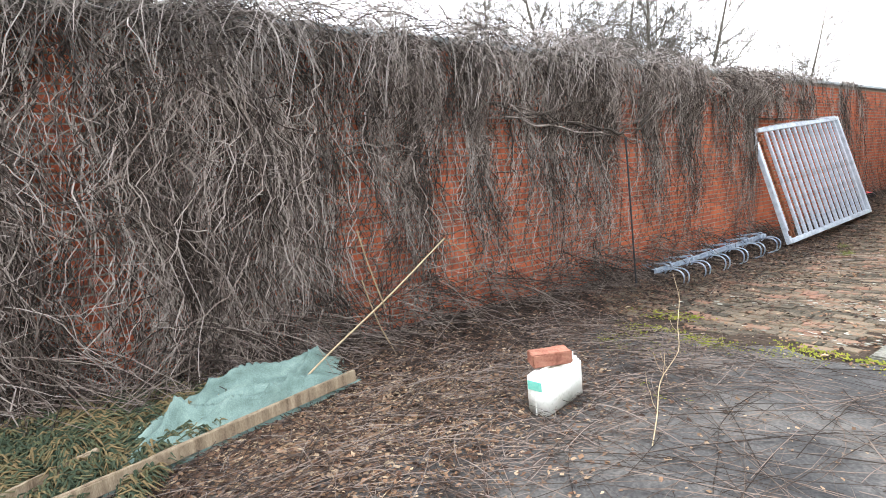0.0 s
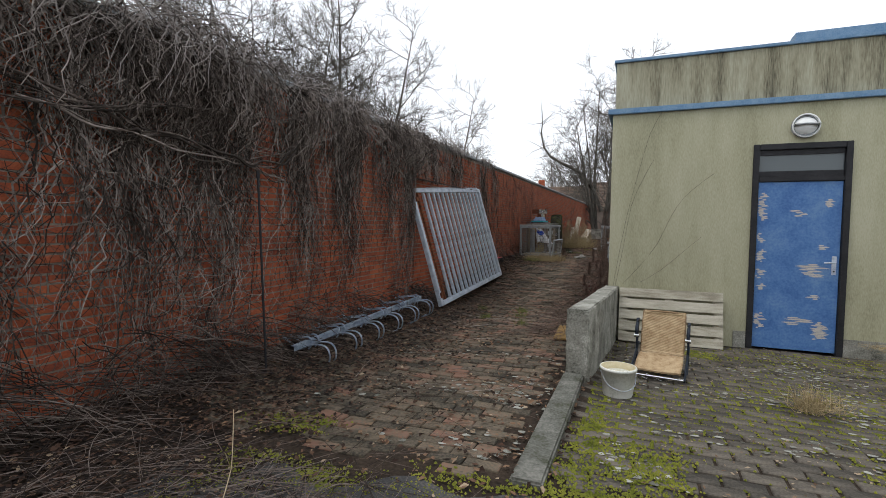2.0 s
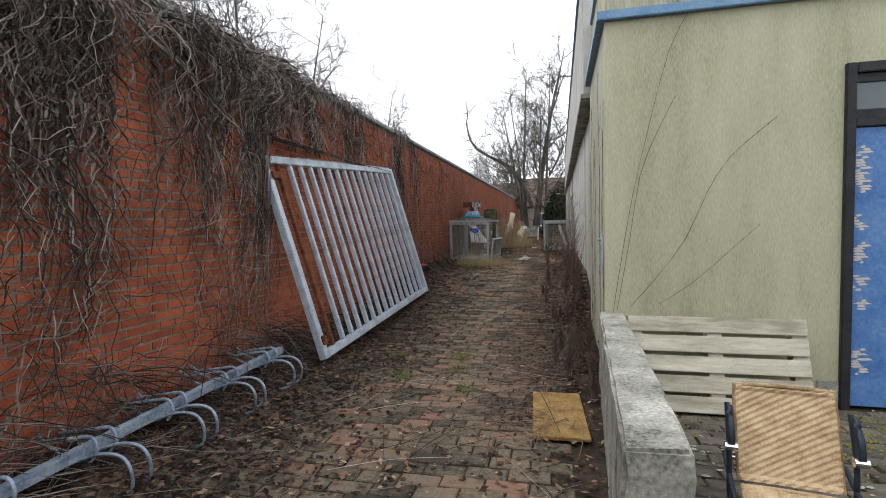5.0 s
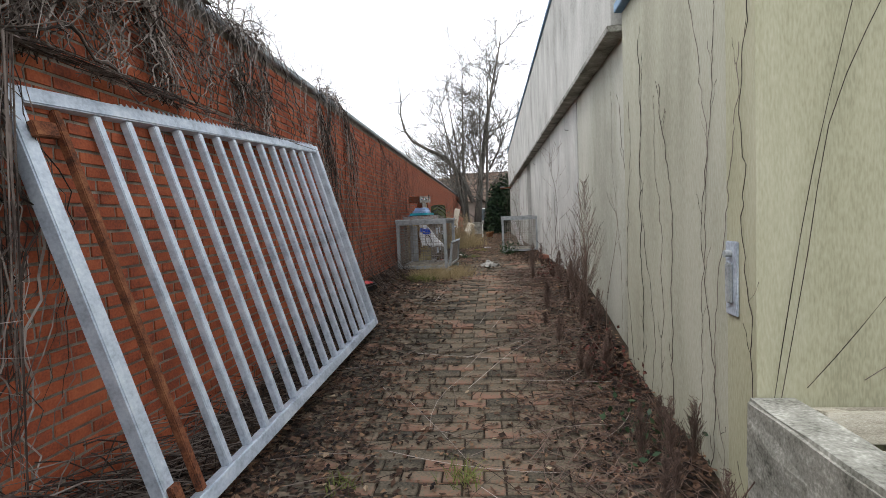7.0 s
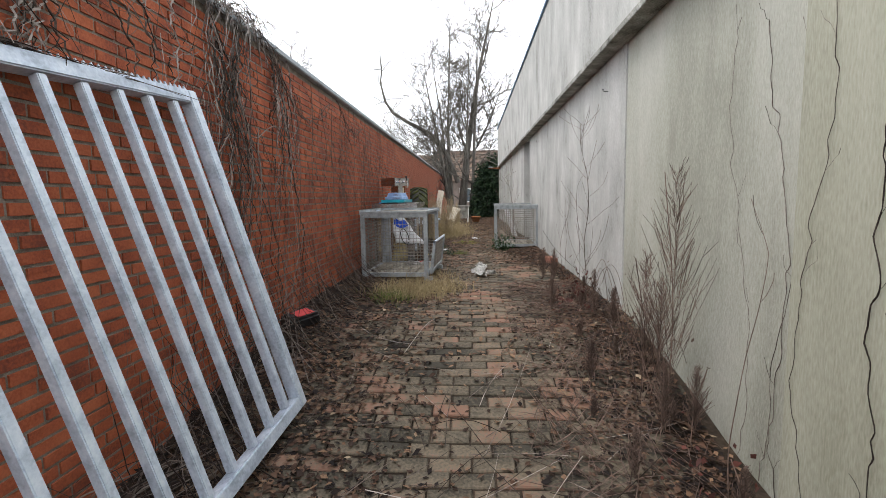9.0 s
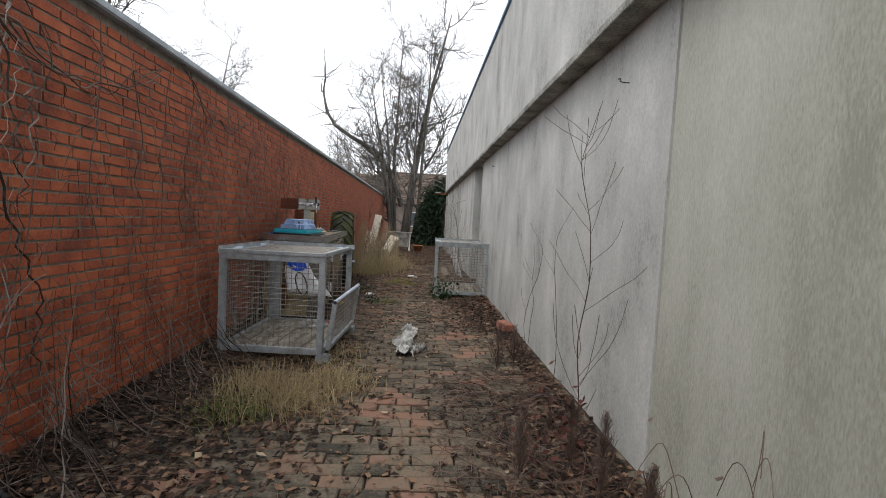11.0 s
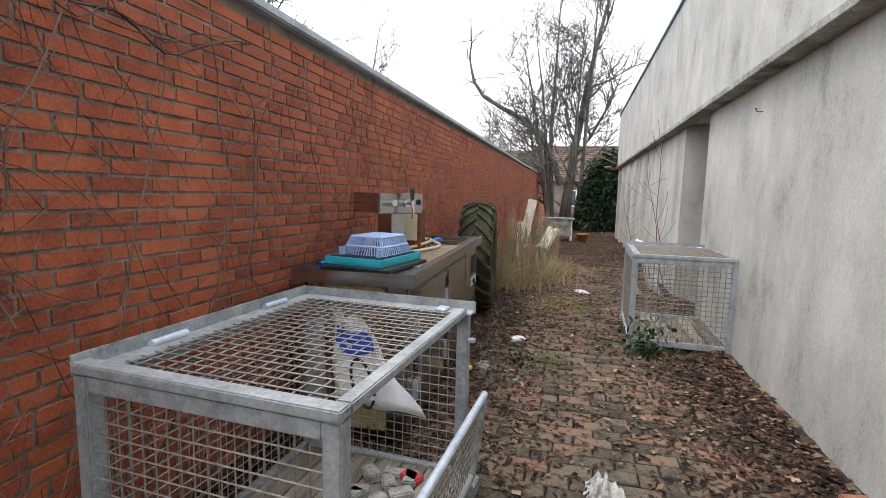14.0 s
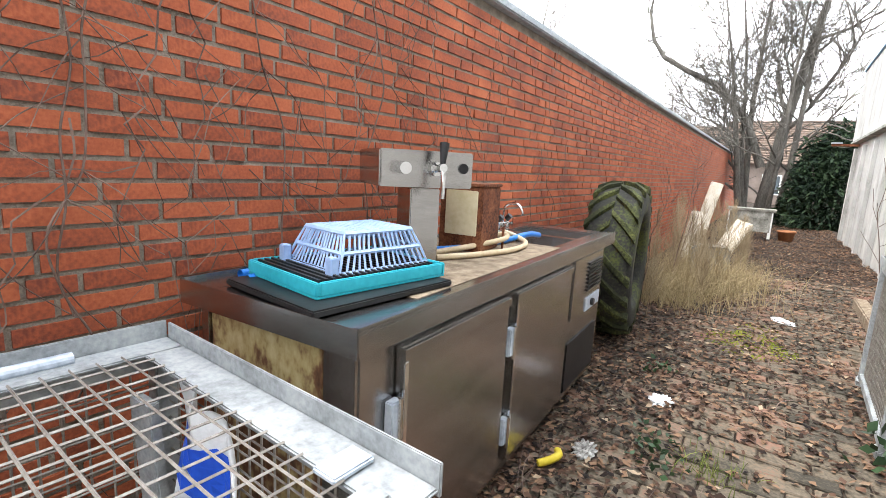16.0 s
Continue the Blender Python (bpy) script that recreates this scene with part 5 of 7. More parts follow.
dens = np.clip(0.40 + 0.55 * wave(jx * 0.9, jy * 0.8) + 0.7 * np.exp(-((jx - 3.0) / 0.35) ** 2) * (jy < 6.8) - 0.3 * smooth_step(6, 9, jy), 0.04, 1)
kp = jr.random(n) < dens
jx, jy = jx[kp], jy[kp]
n = len(jx)
rad = jr.uniform(0.004, 0.011, n)
ang = np.arange(5) * 1.2566
ring = np.stack([jx[:, None] + rad[:, None] * np.cos(ang), jy[:, None] + rad[:, None] * np.sin(ang), np.broadcast_to(level(jx, jy)[:, None] - 0.004, (n, 5))], -1)
topv = np.stack([jx, jy, level(jx, jy) + 0.004 + rad * 0.4], -1)[:, None]
i = np.arange(n)[:, None] * 6
ms.append((np.concatenate([ring, topv], 1).reshape(-1, 3), np.concatenate([i + np.array([[k, (k + 1) % 5, 5]]) for k in range(5)])))
v, f = merged(*ms)
lr_ = np.random.default_rng(17)
n = 2600
lx_, ly_ = lr_.uniform(0.9, 6.5, n), lr_.uniform(4.9, 9.0, n)
ok_ = (wave(lx_ * 1.7, ly_ * 1.9) > -0.1) & clear_of_things(lx_, ly_) & ((lx_ > 3.0) | (ly_ < 7.2))
lx_, ly_ = lx_[ok_], ly_[ok_]
n = len(lx_)
rad = lr_.uniform(0.008, 0.032, n)[:, None] * lr_.uniform(0.5, 1.3, (n, 7))
ang = np.arange(7) * 0.8976
rx_, ry_ = lx_[:, None] + rad * np.cos(ang), ly_[:, None] + rad * np.sin(ang) * 0.8
rim_ = np.stack([rx_, ry_, level(rx_, ry_) + 0.005], -1)
mid_ = np.stack([lx_, ly_, level(lx_, ly_) + 0.009], -1)[:, None]
i = np.arange(n)[:, None] * 8
tagged(raw("lichen", np.concatenate([rim_, mid_], 1).reshape(-1, 3), np.concatenate([i + np.array([[k, (k + 1) % 7, 7]]) for k in range(7)]), LICHEN), "pale grey lichen spots on the paving", "lichen", kind="stuff")
tagged(raw("moss", v, f, MOSS), "yellow-green moss cushions along the slab edge and paving joints", "moss", kind="stuff")


def weed(x, y, h, seed, mat_=None):
    """A dry weed stalk with a feathery head."""
    r = np.random.default_rng(seed)
    mat_ = mat_ or TWIG
    z = lv(x, y)
    base = line_tube([(x, y, z), (x + 0.02, y + 0.01, z + h * 0.5), (x + r.normal(0, 0.05), y + r.normal(0, 0.05), z + h)], 0.0024, 5)
    n = 220
    t = r.uniform(0.15, 1, n)
    a = r.uniform(0, 6.28, n)
    l = h * 0.24 * (1.15 - t) * r.uniform(0.3, 1.3, n)
    s = np.linspace(0, 1, 4)
    p = np.stack([x + 0.02 + np.cos(a)[:, None] * l[:, None] * s * 0.7, y + np.sin(a)[:, None] * l[:, None] * s * 0.7, z + (h * t)[:, None] + l[:, None] * (s * 1.5 + 0.12 * r.normal(0, 1, (n, 4)) * s)], -1)
    p[..., 0] += r.normal(0, 0.006, (n, 4)) * (s > 0)
    v, f = merged(base, tubes(p, np.array([0.0006, 0.0008, 0.0014, 0.0009])[None], 3))
    return v, f


wr = random.Random(12)
dark = [weed(2.70 - abs(wr.gauss(0, 0.24)), wr.uniform(8.6, 15), wr.uniform(0.12, 0.42), 300 + k) for k in range(34)] + [weed(2.58, 11.78, 1.35, 9), weed(2.52, 12.0, 0.85, 10), weed(2.62, 12.05, 0.7, 11)]
tagged(raw("dry_weeds", *merged(*dark), TWIG), "dry brown weed stalks along the rendered wall", "weeds", kind="stuff")
pale = [weed(wr.uniform(0.25, 1.2), wr.uniform(20.3, 25), wr.uniform(0.4, 1.1), 400 + k) for k in range(26)]
tagged(raw("dry_weeds", *merged(*pale), PALETWIG), "pale dry weed stalks in the long grass", "weeds", kind="stuff")
for x, y, h, seed, lean in ((2.6, 13.68, 1.8, 21, (0.0, 0.06)), (2.66, 11.3, 1.3, 22, (0.05, 0)), (2.72, 15.4, 1.0, 23, (0.05, -0.1)), (2.55, 20.6, 2.3, 25, (-0.1, -0.1)), (2.7, 20.9, 1.9, 26, (-0.4, 0.0)), (2.6, 15.0, 1.2, 27, (0.1, 0.1)),
                            (2.74, 14.6, 1.3, 29, (0.02, 0.1)), (2.45, 21.9, 1.6, 31, (-0.2, 0.2)), (0.45, 20.8, 1.4, 32, (0.1, 0.1)), (0.6, 21.4, 1.7, 33, (0.15, 0)), (0.5, 22.3, 1.6, 34, (0.2, 0.2)), (2.35, 12.9, 0.7, 35, (0, 0))):
    sapling(x, y, h, seed, TWIG, lean, 26 if seed == 21 else 2 if y < 19 else 9, 0.0036 if seed == 21 else 0.0026 if y < 19 else 0.006, "thin bare sapling in the alley")

# ---- mesh box pallets ----
BW, BL, BH = 0.84, 1.12, 0.885


def wire_panel(w, h, pitch, m, r=0.0028):
    """Crossed wires over a w by h panel in the plane of m's x and y."""
    nx, ny = max(2, round(w / pitch)), max(2, round(h / pitch))
    p = [[(k * w / nx, 0, 0), (k * w / nx, h, 0)] for k in range(1, nx)] + [[(0, k * h / ny, 0.003), (w, k * h / ny, 0.003)] for k in range(1, ny)]
    q = np.array(p)
    rot = np.array(m.to_3x3())
    return tubes(q @ rot.T + np.array(m.translation), np.full((len(p), 2), r), 4)


def mesh_box(label):
    """A steel mesh box: origin at the near left foot, x across, y deep."""
    ob = thing("mesh_box", Matrix(), label, "mesh box", group="steel mesh boxes")
    z0 = 0.10
    for x in (0.0, BW - 0.05):
        for y in (0.0, BL - 0.05):
            part("post", box((x, y, z0), (x + 0.05, y + 0.05, BH - 0.001), 0.004), GREYSTEEL, ob)
            part("foot", box((x - 0.004, y - 0.004, 0), (x + 0.10, y + 0.10, z0 - 0.001), 0.006), GREYSTEEL, ob)
    for z in (z0, BH - 0.05):
        part("rail", box((0.051, 0.002, z), (BW - 0.051, 0.045, z + 0.05), 0.004), GREYSTEEL, ob)
        part("rail", box((0.051, BL - 0.045, z), (BW - 0.051, BL - 0.002, z + 0.05), 0.004), GREYSTEEL, ob)
        part("rail", box((0.002, 0.051, z), (0.045, BL - 0.051, z + 0.05), 0.004), GREYSTEEL, ob)
        if z == z0:
            part("rail", box((BW - 0.045, 0.051, z), (BW - 0.002, BL - 0.051, z + 0.05), 0.004), GREYSTEEL, ob)
    for k in range(6):
        x = 0.05 + k * (BW - 0.1) / 6
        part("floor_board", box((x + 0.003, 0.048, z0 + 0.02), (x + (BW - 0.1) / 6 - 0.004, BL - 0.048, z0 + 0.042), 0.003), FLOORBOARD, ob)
    h = BH - z0 - 0.1
    for m in (Matrix.Translation((0.05, 0.02, z0 + 0.05)) @ pose(0, 0, 0, 90), Matrix.Translation((0.05, BL - 0.02, z0 + 0.05)) @ pose(0, 0, 0, 90)):
        v, f = wire_panel(BW - 0.1, h, 0.044, m)
        raw("wire_mesh", v, f, WIRE, ob)
    v, f = wire_panel(BL - 0.1, h, 0.044, Matrix.Translation((0.02, 0.05, z0 + 0.05)) @ Matrix(((0, 0, 1, 0), (1, 0, 0, 0), (0, 1, 0, 0), (0, 0, 0, 1))))
    raw("wire_mesh", v, f, WIRE, ob)
    # lid
    lid = part("lid_frame", box((0.0, -0.004, BH), (BW, 0.05, BH + 0.03), 0.004), GREYSTEEL, ob, "grey lid frame")
    part("lid_bar", box((BW - 0.045, 0.051, BH), (BW, BL - 0.075, BH + 0.03), 0.004), GREYSTEEL, lid)
    part("lid_plate", box((0.0, 0.051, BH), (0.085, BL, BH + 0.008), 0.003), GREYSTEEL, lid)
    part("lid_plate", box((0.086, BL - 0.085, BH), (BW + 0.02, BL, BH + 0.008), 0.003), GREYSTEEL, lid)
    part("lid_flange", box((0.0, BL + 0.001, BH - 0.01), (BW + 0.02, BL + 0.008, BH + 0.045), 0.002), GREYSTEEL, lid)
    part("lid_flange", box((-0.008, 0.0, BH - 0.01), (-0.001, BL, BH + 0.05), 0.002), GREYSTEEL, lid)
    v, f = wire_panel(BW - 0.125, BL - 0.13, 0.048, Matrix.Translation((0.083, 0.048, BH + 0.012)))
    raw("lid_mesh", v, f, WIRE, lid)
    for y in (0.3, 0.85):
        part("hinge", cyl((0.02, y - 0.07, BH + 0.016), (0.02, y + 0.07, BH + 0.016), 0.014), GALV, lid)
    part("latch", box((BW - 0.14, BL - 0.10, BH + 0.009), (BW - 0.09, BL - 0.02, BH + 0.02), 0.003), GALV, lid)
    part("bolt", cyl((BW + 0.001, BL - 0.03, BH - 0.12), (BW + 0.03, BL - 0.03, BH - 0.12), 0.011, seg=10), GALV, ob)
    # folded half door on the alley side
    flap = part("flap_frame", box((BW + 0.015, 0.03, 0.14), (BW + 0.05, 0.075, 0.52), 0.004, pose(BW, 0, 0.14, 0, 7) @ pose(-BW, 0, -0.14)), GREYSTEEL, ob, "folded-down half door")
    tm = pose(BW, 0, 0.14, 0, 7) @ pose(-BW, 0, -0.14)
    part("flap_frame", box((BW + 0.015, BL - 0.075, 0.14), (BW + 0.05, BL - 0.03, 0.52), 0.004, tm), GREYSTEEL, flap)
    part("flap_rail", box((BW + 0.015, 0.076, 0.14), (BW + 0.05, BL - 0.076, 0.18), 0.004, tm), GREYSTEEL, flap)
    v, f = merged(line_tube([tm @ Vector((BW + 0.032, 0.03, 0.535)), tm @ Vector((BW + 0.032, BL - 0.03, 0.535))], 0.016, 8))
    raw("flap_tube", v, f, GALV, flap, True)
    v, f = wire_panel(BL - 0.15, 0.34, 0.044, tm @ Matrix.Translation((BW + 0.03, 0.076, 0.18)) @ Matrix(((0, 0, 1, 0), (1, 0, 0, 0), (0, 1, 0, 0), (0, 0, 0, 1))))
    raw("flap_mesh", v, f, WIRE, flap)
    return ob


B1 = pose(0.19, 15.19, 0.395, 0, 0, -3)
box_1 = mesh_box("grey steel mesh box with lid, wooden floor and folded side flap")
box_2 = copy_thing(box_1, pose(2.02, 18.74, 0.385, 0, 0, -2) @ pose(0, 0, 0))
box_1.matrix_basis = B1
box_2["label"] = "grey steel mesh box by the rendered wall with ivy"

# sack and clutter inside the first box
bm = bmesh.new()
g = []
for a in range(15):
    row = []
    for b in range(11):
        u, w = a / 14, b / 10
        row.append(bm.verts.new((0.16 + 0.06 * w + u * (0.19 + 0.25 * w) + 0.012 * math.sin(9 * w), 1.075 - 0.05 * w + 0.02 * math.sin(9 * u + 5 * w), 0.85 - 0.06 * u - 0.43 * w + 0.05 * w * u + 0.012 * math.sin(11 * u))))
    g.append(row)
for a in range(14):
    for b in range(10):
        bm.faces.new((g[a][b], g[a + 1][b], g[a + 1][b + 1], g[a][b + 1]))
bm.transform(B1)
sack = part("plastic_sack", bm, SACKWHITE, smooth=True)
tagged(sack, "crumpled white printed plastic sack hanging in the mesh box", "sack")
mod = sack.modifiers.new("thickness", "SOLIDIFY")
mod.thickness = 0.006


def on_sack(u0, u1, w0, w1):
    bm = bmesh.new()
    gg = []
    for a in range(7):
        row = []
        for b in range(7):
            u, w = u0 + (u1 - u0) * a / 6, w0 + (w1 - w0) * b / 6
            row.append(bm.verts.new((0.16 + 0.06 * w + u * (0.19 + 0.25 * w) + 0.012 * math.sin(9 * w), 1.061 - 0.05 * w + 0.02 * math.sin(9 * u + 5 * w), 0.85 - 0.06 * u - 0.43 * w + 0.05 * w * u + 0.012 * math.sin(11 * u))))
        gg.append(row)
    for a in range(6):
        for b in range(6):
            if (a, b) not in ((0, 0), (5, 5), (0, 5), (2, 3)):
                bm.faces.new((gg[a][b], gg[a + 1][b], gg[a + 1][b + 1], gg[a][b + 1]))
    bm.transform(B1)
    return bm


part("blue_print", on_sack(0.06, 0.8, 0.16, 0.42), BLUEPRINT, sack, "blue print")
ring = [(0.36 + 0.06 * math.cos(a), 1.02, 0.52 + 0.10 * math.sin(a) - 0.05 * math.cos(a)) for a in np.linspace(0, 6.0, 14)]
v, f = line_tube([B1 @ Vector(p) for p in ring], 0.007, 6, 3)
raw("black_print", v, f, BLACKPLASTIC, sack)
panel_in = thing("grey_panel", B1 @ pose(0.18, 1.06, 0.145, 3, 0, 4), "pale grey plastic panel standing in the mesh box", "panel")
part("sheet", box((-0.12, -0.012, 0), (-0.03, 0.012, 0.66), 0.004), GREYSTEEL, panel_in)
rubble = thing("scrap_heap", B1 @ pose(0.55, 0.85, 0.143), "small heap of grey scraps on the box floor", "scrap")
for k in range(9):
    part("scrap", box((-0.05, -0.03, 0), (0.05, 0.03, 0.02 + 0.01 * (k % 3)), 0.006, pose(0.1 * math.sin(k * 2.1), 0.12 * math.cos(k * 1.7), 0.0, 0, 0, 40 * k)), REDPLASTIC if k == 4 else RAG, rubble)

# ---- bar counter ----
CT = pose(0.085, 16.43, 0.415, 0, 0, 2.5)
CW, CLEN, CHT = 0.67, 2.37, 0.965
counter = thing("bar_counter", CT, "old stainless steel bar counter with two doors, rusty side and sinks", "counter")
part("body", box((0.03, 0.06, 0.10), (CW - 0.05, CLEN - 0.04, CHT - 0.07), 0.004), STEEL, counter)
part("plinth", box((0.06, 0.08, 0.0), (CW - 0.11, CLEN - 0.06, 0.098), 0.004), BLACKPLASTIC, counter)
part("side_panel", box((0.06, 0.052, 0.11), (CW - 0.16, 0.0595, CHT - 0.075), 0.002), PEELPANEL, counter, "rusty side with peeling yellow insulation")
part("side_post", box((0.02, 0.045, 0.02), (0.055, 0.0595, CHT - 0.072), 0.002), STEEL, counter)
part("side_post", box((CW - 0.155, 0.048, 0.08), (CW - 0.052, 0.0592, CHT - 0.072), 0.002), STEEL, counter)
SK = ((1.50, 1.84), (1.90, 2.24))
edge_y = [0.0, *[q for s_ in SK for q in s_], CLEN]
top = part("worktop", box((0.0, 0.0, CHT - 0.006), (0.14, CLEN, CHT), 0.001), STEEL, counter, "dull steel worktop with a raised rim")
part("worktop_sheet", box((CW - 0.10, 0.0, CHT - 0.006), (CW, CLEN, CHT), 0.001), STEEL, top)
for a, b in ((0.0, SK[0][0]), (SK[0][1], SK[1][0]), (SK[1][1], CLEN)):
    part("worktop_sheet", box((0.141, a, CHT - 0.006), (CW - 0.101, b, CHT - 0.0003), 0.0), STEEL, top)
part("front_edge", box((CW - 0.004, 0.0, CHT - 0.062), (CW, CLEN, CHT - 0.007), 0.001), STEEL, top)
part("near_edge", box((0.0, -0.004, CHT - 0.062), (CW, -0.0005, CHT + 0.008), 0.001), STEEL, top)
part("front_rim", box((CW - 0.018, 0.0, CHT + 0.0004), (CW, CLEN, CHT + 0.009), 0.002), STEEL, top)
part("back_rim", box((0.0, 0.0, CHT + 0.0004), (0.016, CLEN, CHT + 0.012), 0.002), STEEL, top)
part("inner_band", box((0.05, 0.30, CHT + 0.0005), (CW - 0.06, 1.50, CHT + 0.0018), 0), OLDWOOD, top, "stained brown surface")
for a, b in SK:
    s_ = part("sink", box((0.141, a, CHT - 0.19), (CW - 0.101, b, CHT - 0.18), 0.002), STEEL, counter, "sunk steel basin")
    for lo, hi in (((0.141, a, CHT - 0.18), (0.146, b, CHT - 0.007)), ((CW - 0.106, a, CHT - 0.18), (CW - 0.101, b, CHT - 0.007)), ((0.147, a, CHT - 0.18), (CW - 0.107, a + 0.005, CHT - 0.007)), ((0.147, b - 0.005, CHT - 0.18), (CW - 0.107, b, CHT - 0.007))):
        part("sink_wall", box(lo, hi, 0.001), STEEL, s_)
fx = CW - 0.049
for a, b in ((0.20, 0.86), (0.92, 1.62)):
    d_ = part("cabinet_door", box((fx, a, 0.16), (fx + 0.022, b, CHT - 0.10), 0.004), STEEL, counter, "scratched steel door")
    part("door_strip", box((fx + 0.0225, a, CHT - 0.135), (fx + 0.030, b, CHT - 0.105), 0.002), STEEL, d_)
    part("door_edge", box((fx + 0.0225, a, 0.17), (fx + 0.030, a + 0.02, CHT - 0.14), 0.002), CHROME, d_)
    for z in (0.62, 0.25):
        part("hinge", box((fx + 0.001, a - 0.045, z), (fx + 0.03, a - 0.004, z + 0.11), 0.004), GALV, d_)
        part("hinge_pin", cyl((fx + 0.035, a - 0.02, z - 0.01), (fx + 0.035, a - 0.02, z + 0.12), 0.008, seg=8), CHROME, d_)
lo_ = part("louvre_panel", box((fx, 1.70, CHT - 0.42), (fx + 0.012, 2.26, CHT - 0.09), 0.003), STEEL, counter, "steel panel with louvres and a dial plate")
for k in range(8):
    part("louvre", box((fx + 0.0125, 1.95, CHT - 0.30 + 0.022 * k), (fx + 0.022, 2.24, CHT - 0.288 + 0.022 * k), 0.001), BLACKPLASTIC, lo_)
part("dial_plate", box((fx + 0.0125, 1.95, CHT - 0.42), (fx + 0.018, 2.24, CHT - 0.34), 0.002), GALV, lo_)
part("dial", cyl((fx + 0.018, 2.06, CHT - 0.38), (fx + 0.035, 2.06, CHT - 0.38), 0.022), BLACKPLASTIC, lo_)
# solid black panel stands in for the shade inside the open bay
part("bay_shade_panel", box((fx, 1.70, 0.14), (fx + 0.008, 2.26, 0.42), 0.003), BLACKPLASTIC, counter, "black panel in place of the shade inside an open compressor bay")
CZ = CT.translation.z + CHT


def on_counter(u, w, dz=0.0, rz=0.0):
    """A pose on the worktop: u across from the wall, w along."""
    p = CT @ Vector((u, w, CHT + 0.003 + dz))
    return pose(p.x, p.y, p.z, 0, 0, 2.5 + rz)


# faucet
fa = thing("faucet", on_counter(0.09, 1.95), "small chrome mixer tap with a curved spout", "tap")
v, f = line_tube([(0, 0, 0), (0.0, 0, 0.11), (0.03, 0, 0.15), (0.09, 0, 0.15), (0.12, 0, 0.11), (0.12, 0, 0.09)], 0.008, 8)
raw("spout", v, f, CHROME, fa, True)
for y in (-0.06, 0.06):
    part("valve", cyl((0, y, 0), (0, y, 0.05), 0.014, 0.011), CHROME, fa)
    part("knob", cyl((-0.004, y, 0.051), (0.02, y, 0.075), 0.019), BLACKPLASTIC, fa, "black knob")
part("bridge", cyl((0, -0.06, 0.03), (0, 0.06, 0.03), 0.01), CHROME, fa)

# beer tap tower
tap = thing("beer_tap_tower", on_counter(0.29, 0.72, 0, -36), "stainless steel beer tap tower with a square head and one tap", "beer tap")
part("column", box((-0.07, -0.045, 0.002), (0.09, 0.065, 0.275), 0.004), STEEL, tap)
hm = pose(0.02, 0, 0.28)
part("head", box((-0.19, -0.17, 0.0), (0.11, 0.17, 0.125), 0.004, hm), STEEL, tap)
part("head_front", box((0.1105, -0.165, 0.01), (0.116, 0.165, 0.118), 0.002, hm), STEEL, tap)
part("tap_collar", cyl((0.137, 0.02, 0.345), (0.17, 0.02, 0.345), 0.024), CHROME, tap)
part("tap_body", cyl((0.15, 0.02, 0.345), (0.225, 0.02, 0.35), 0.014), CHROME, tap)
part("tap_cap", cyl((0.137, -0.10, 0.345), (0.20, -0.10, 0.345), 0.02), CHROME, tap)
v, f = line_tube([(0.215, 0.02, 0.35), (0.225, 0.02, 0.31), (0.222, 0.02, 0.25)], 0.009, 8)
raw("spout", v, f, CHROME, tap, True)
part("lever", cyl((0.215, 0.02, 0.36), (0.20, 0.03, 0.43), 0.009, 0.017), BLACKPLASTIC, tap, "black lever")
part("bolt", cyl((0.137, 0.13, 0.35), (0.142, 0.13, 0.35), 0.018), BLACKPLASTIC, tap)

# rusty box behind it
rb = thing("rusty_metal_box", on_counter(0.30, 1.14, 0, 4), "rusty brown metal box with a cream enamel front", "box")
part("casing", box((-0.10, -0.10, 0.002), (0.10, 0.10, 0.275), 0.004), RUST, rb)
part("top_lid", box((-0.105, -0.105, 0.276), (0.105, 0.105, 0.29), 0.003), RUST, rb)
part("front_plate", box((-0.07, -0.108, 0.07), (0.08, -0.1005, 0.26), 0.003), CREAM, rb, "cream enamel plate")
part("thermometer", cyl((0.135, 0.07, 0.0), (0.135, 0.07, 0.10), 0.006, seg=8), RUST, rb)

# tray, mat and basket
mat_ = thing("black_mat", on_counter(0.37, 0.27, 0, -8), "black rubber drip mat under the tray", "mat")
part("pad", box((-0.205, -0.25, 0), (0.205, 0.25, 0.018), 0.004), BLACKPLASTIC, mat_)
tray = thing("turquoise_tray", on_counter(0.345, 0.32, 0.019, -11), "turquoise plastic tray with a black grid", "tray")
tl, tw, th = 0.23, 0.18, 0.042
part("base", box((-tw, -tl, 0.0), (tw, tl, 0.006), 0.002), TURQ, tray)
for lo, hi in (((-tw, -tl, 0.0065), (tw, -tl + 0.012, th)), ((-tw, tl - 0.012, 0.0065), (tw, tl, th)), ((-tw, -tl + 0.013, 0.0065), (-tw + 0.012, tl - 0.013, th)), ((tw - 0.012, -tl + 0.013, 0.0065), (tw, tl - 0.013, th))):
    part("side", box(lo, hi, 0.003), TURQ, tray)
for k in range(20):
    part("grid_bar", box((-tw + 0.02, -tl + 0.02 + k * 0.0208, 0.0265), (tw - 0.02, -tl + 0.028 + k * 0.0208, 0.044), 0.0), BLACKPLASTIC, tray)
basket = thing("plastic_basket", on_counter(0.345, 0.36, 0.056, -11) @ Matrix.Diagonal((0.75, 0.75, 0.82, 1)), "upturned pale blue perforated plastic basket", "basket")


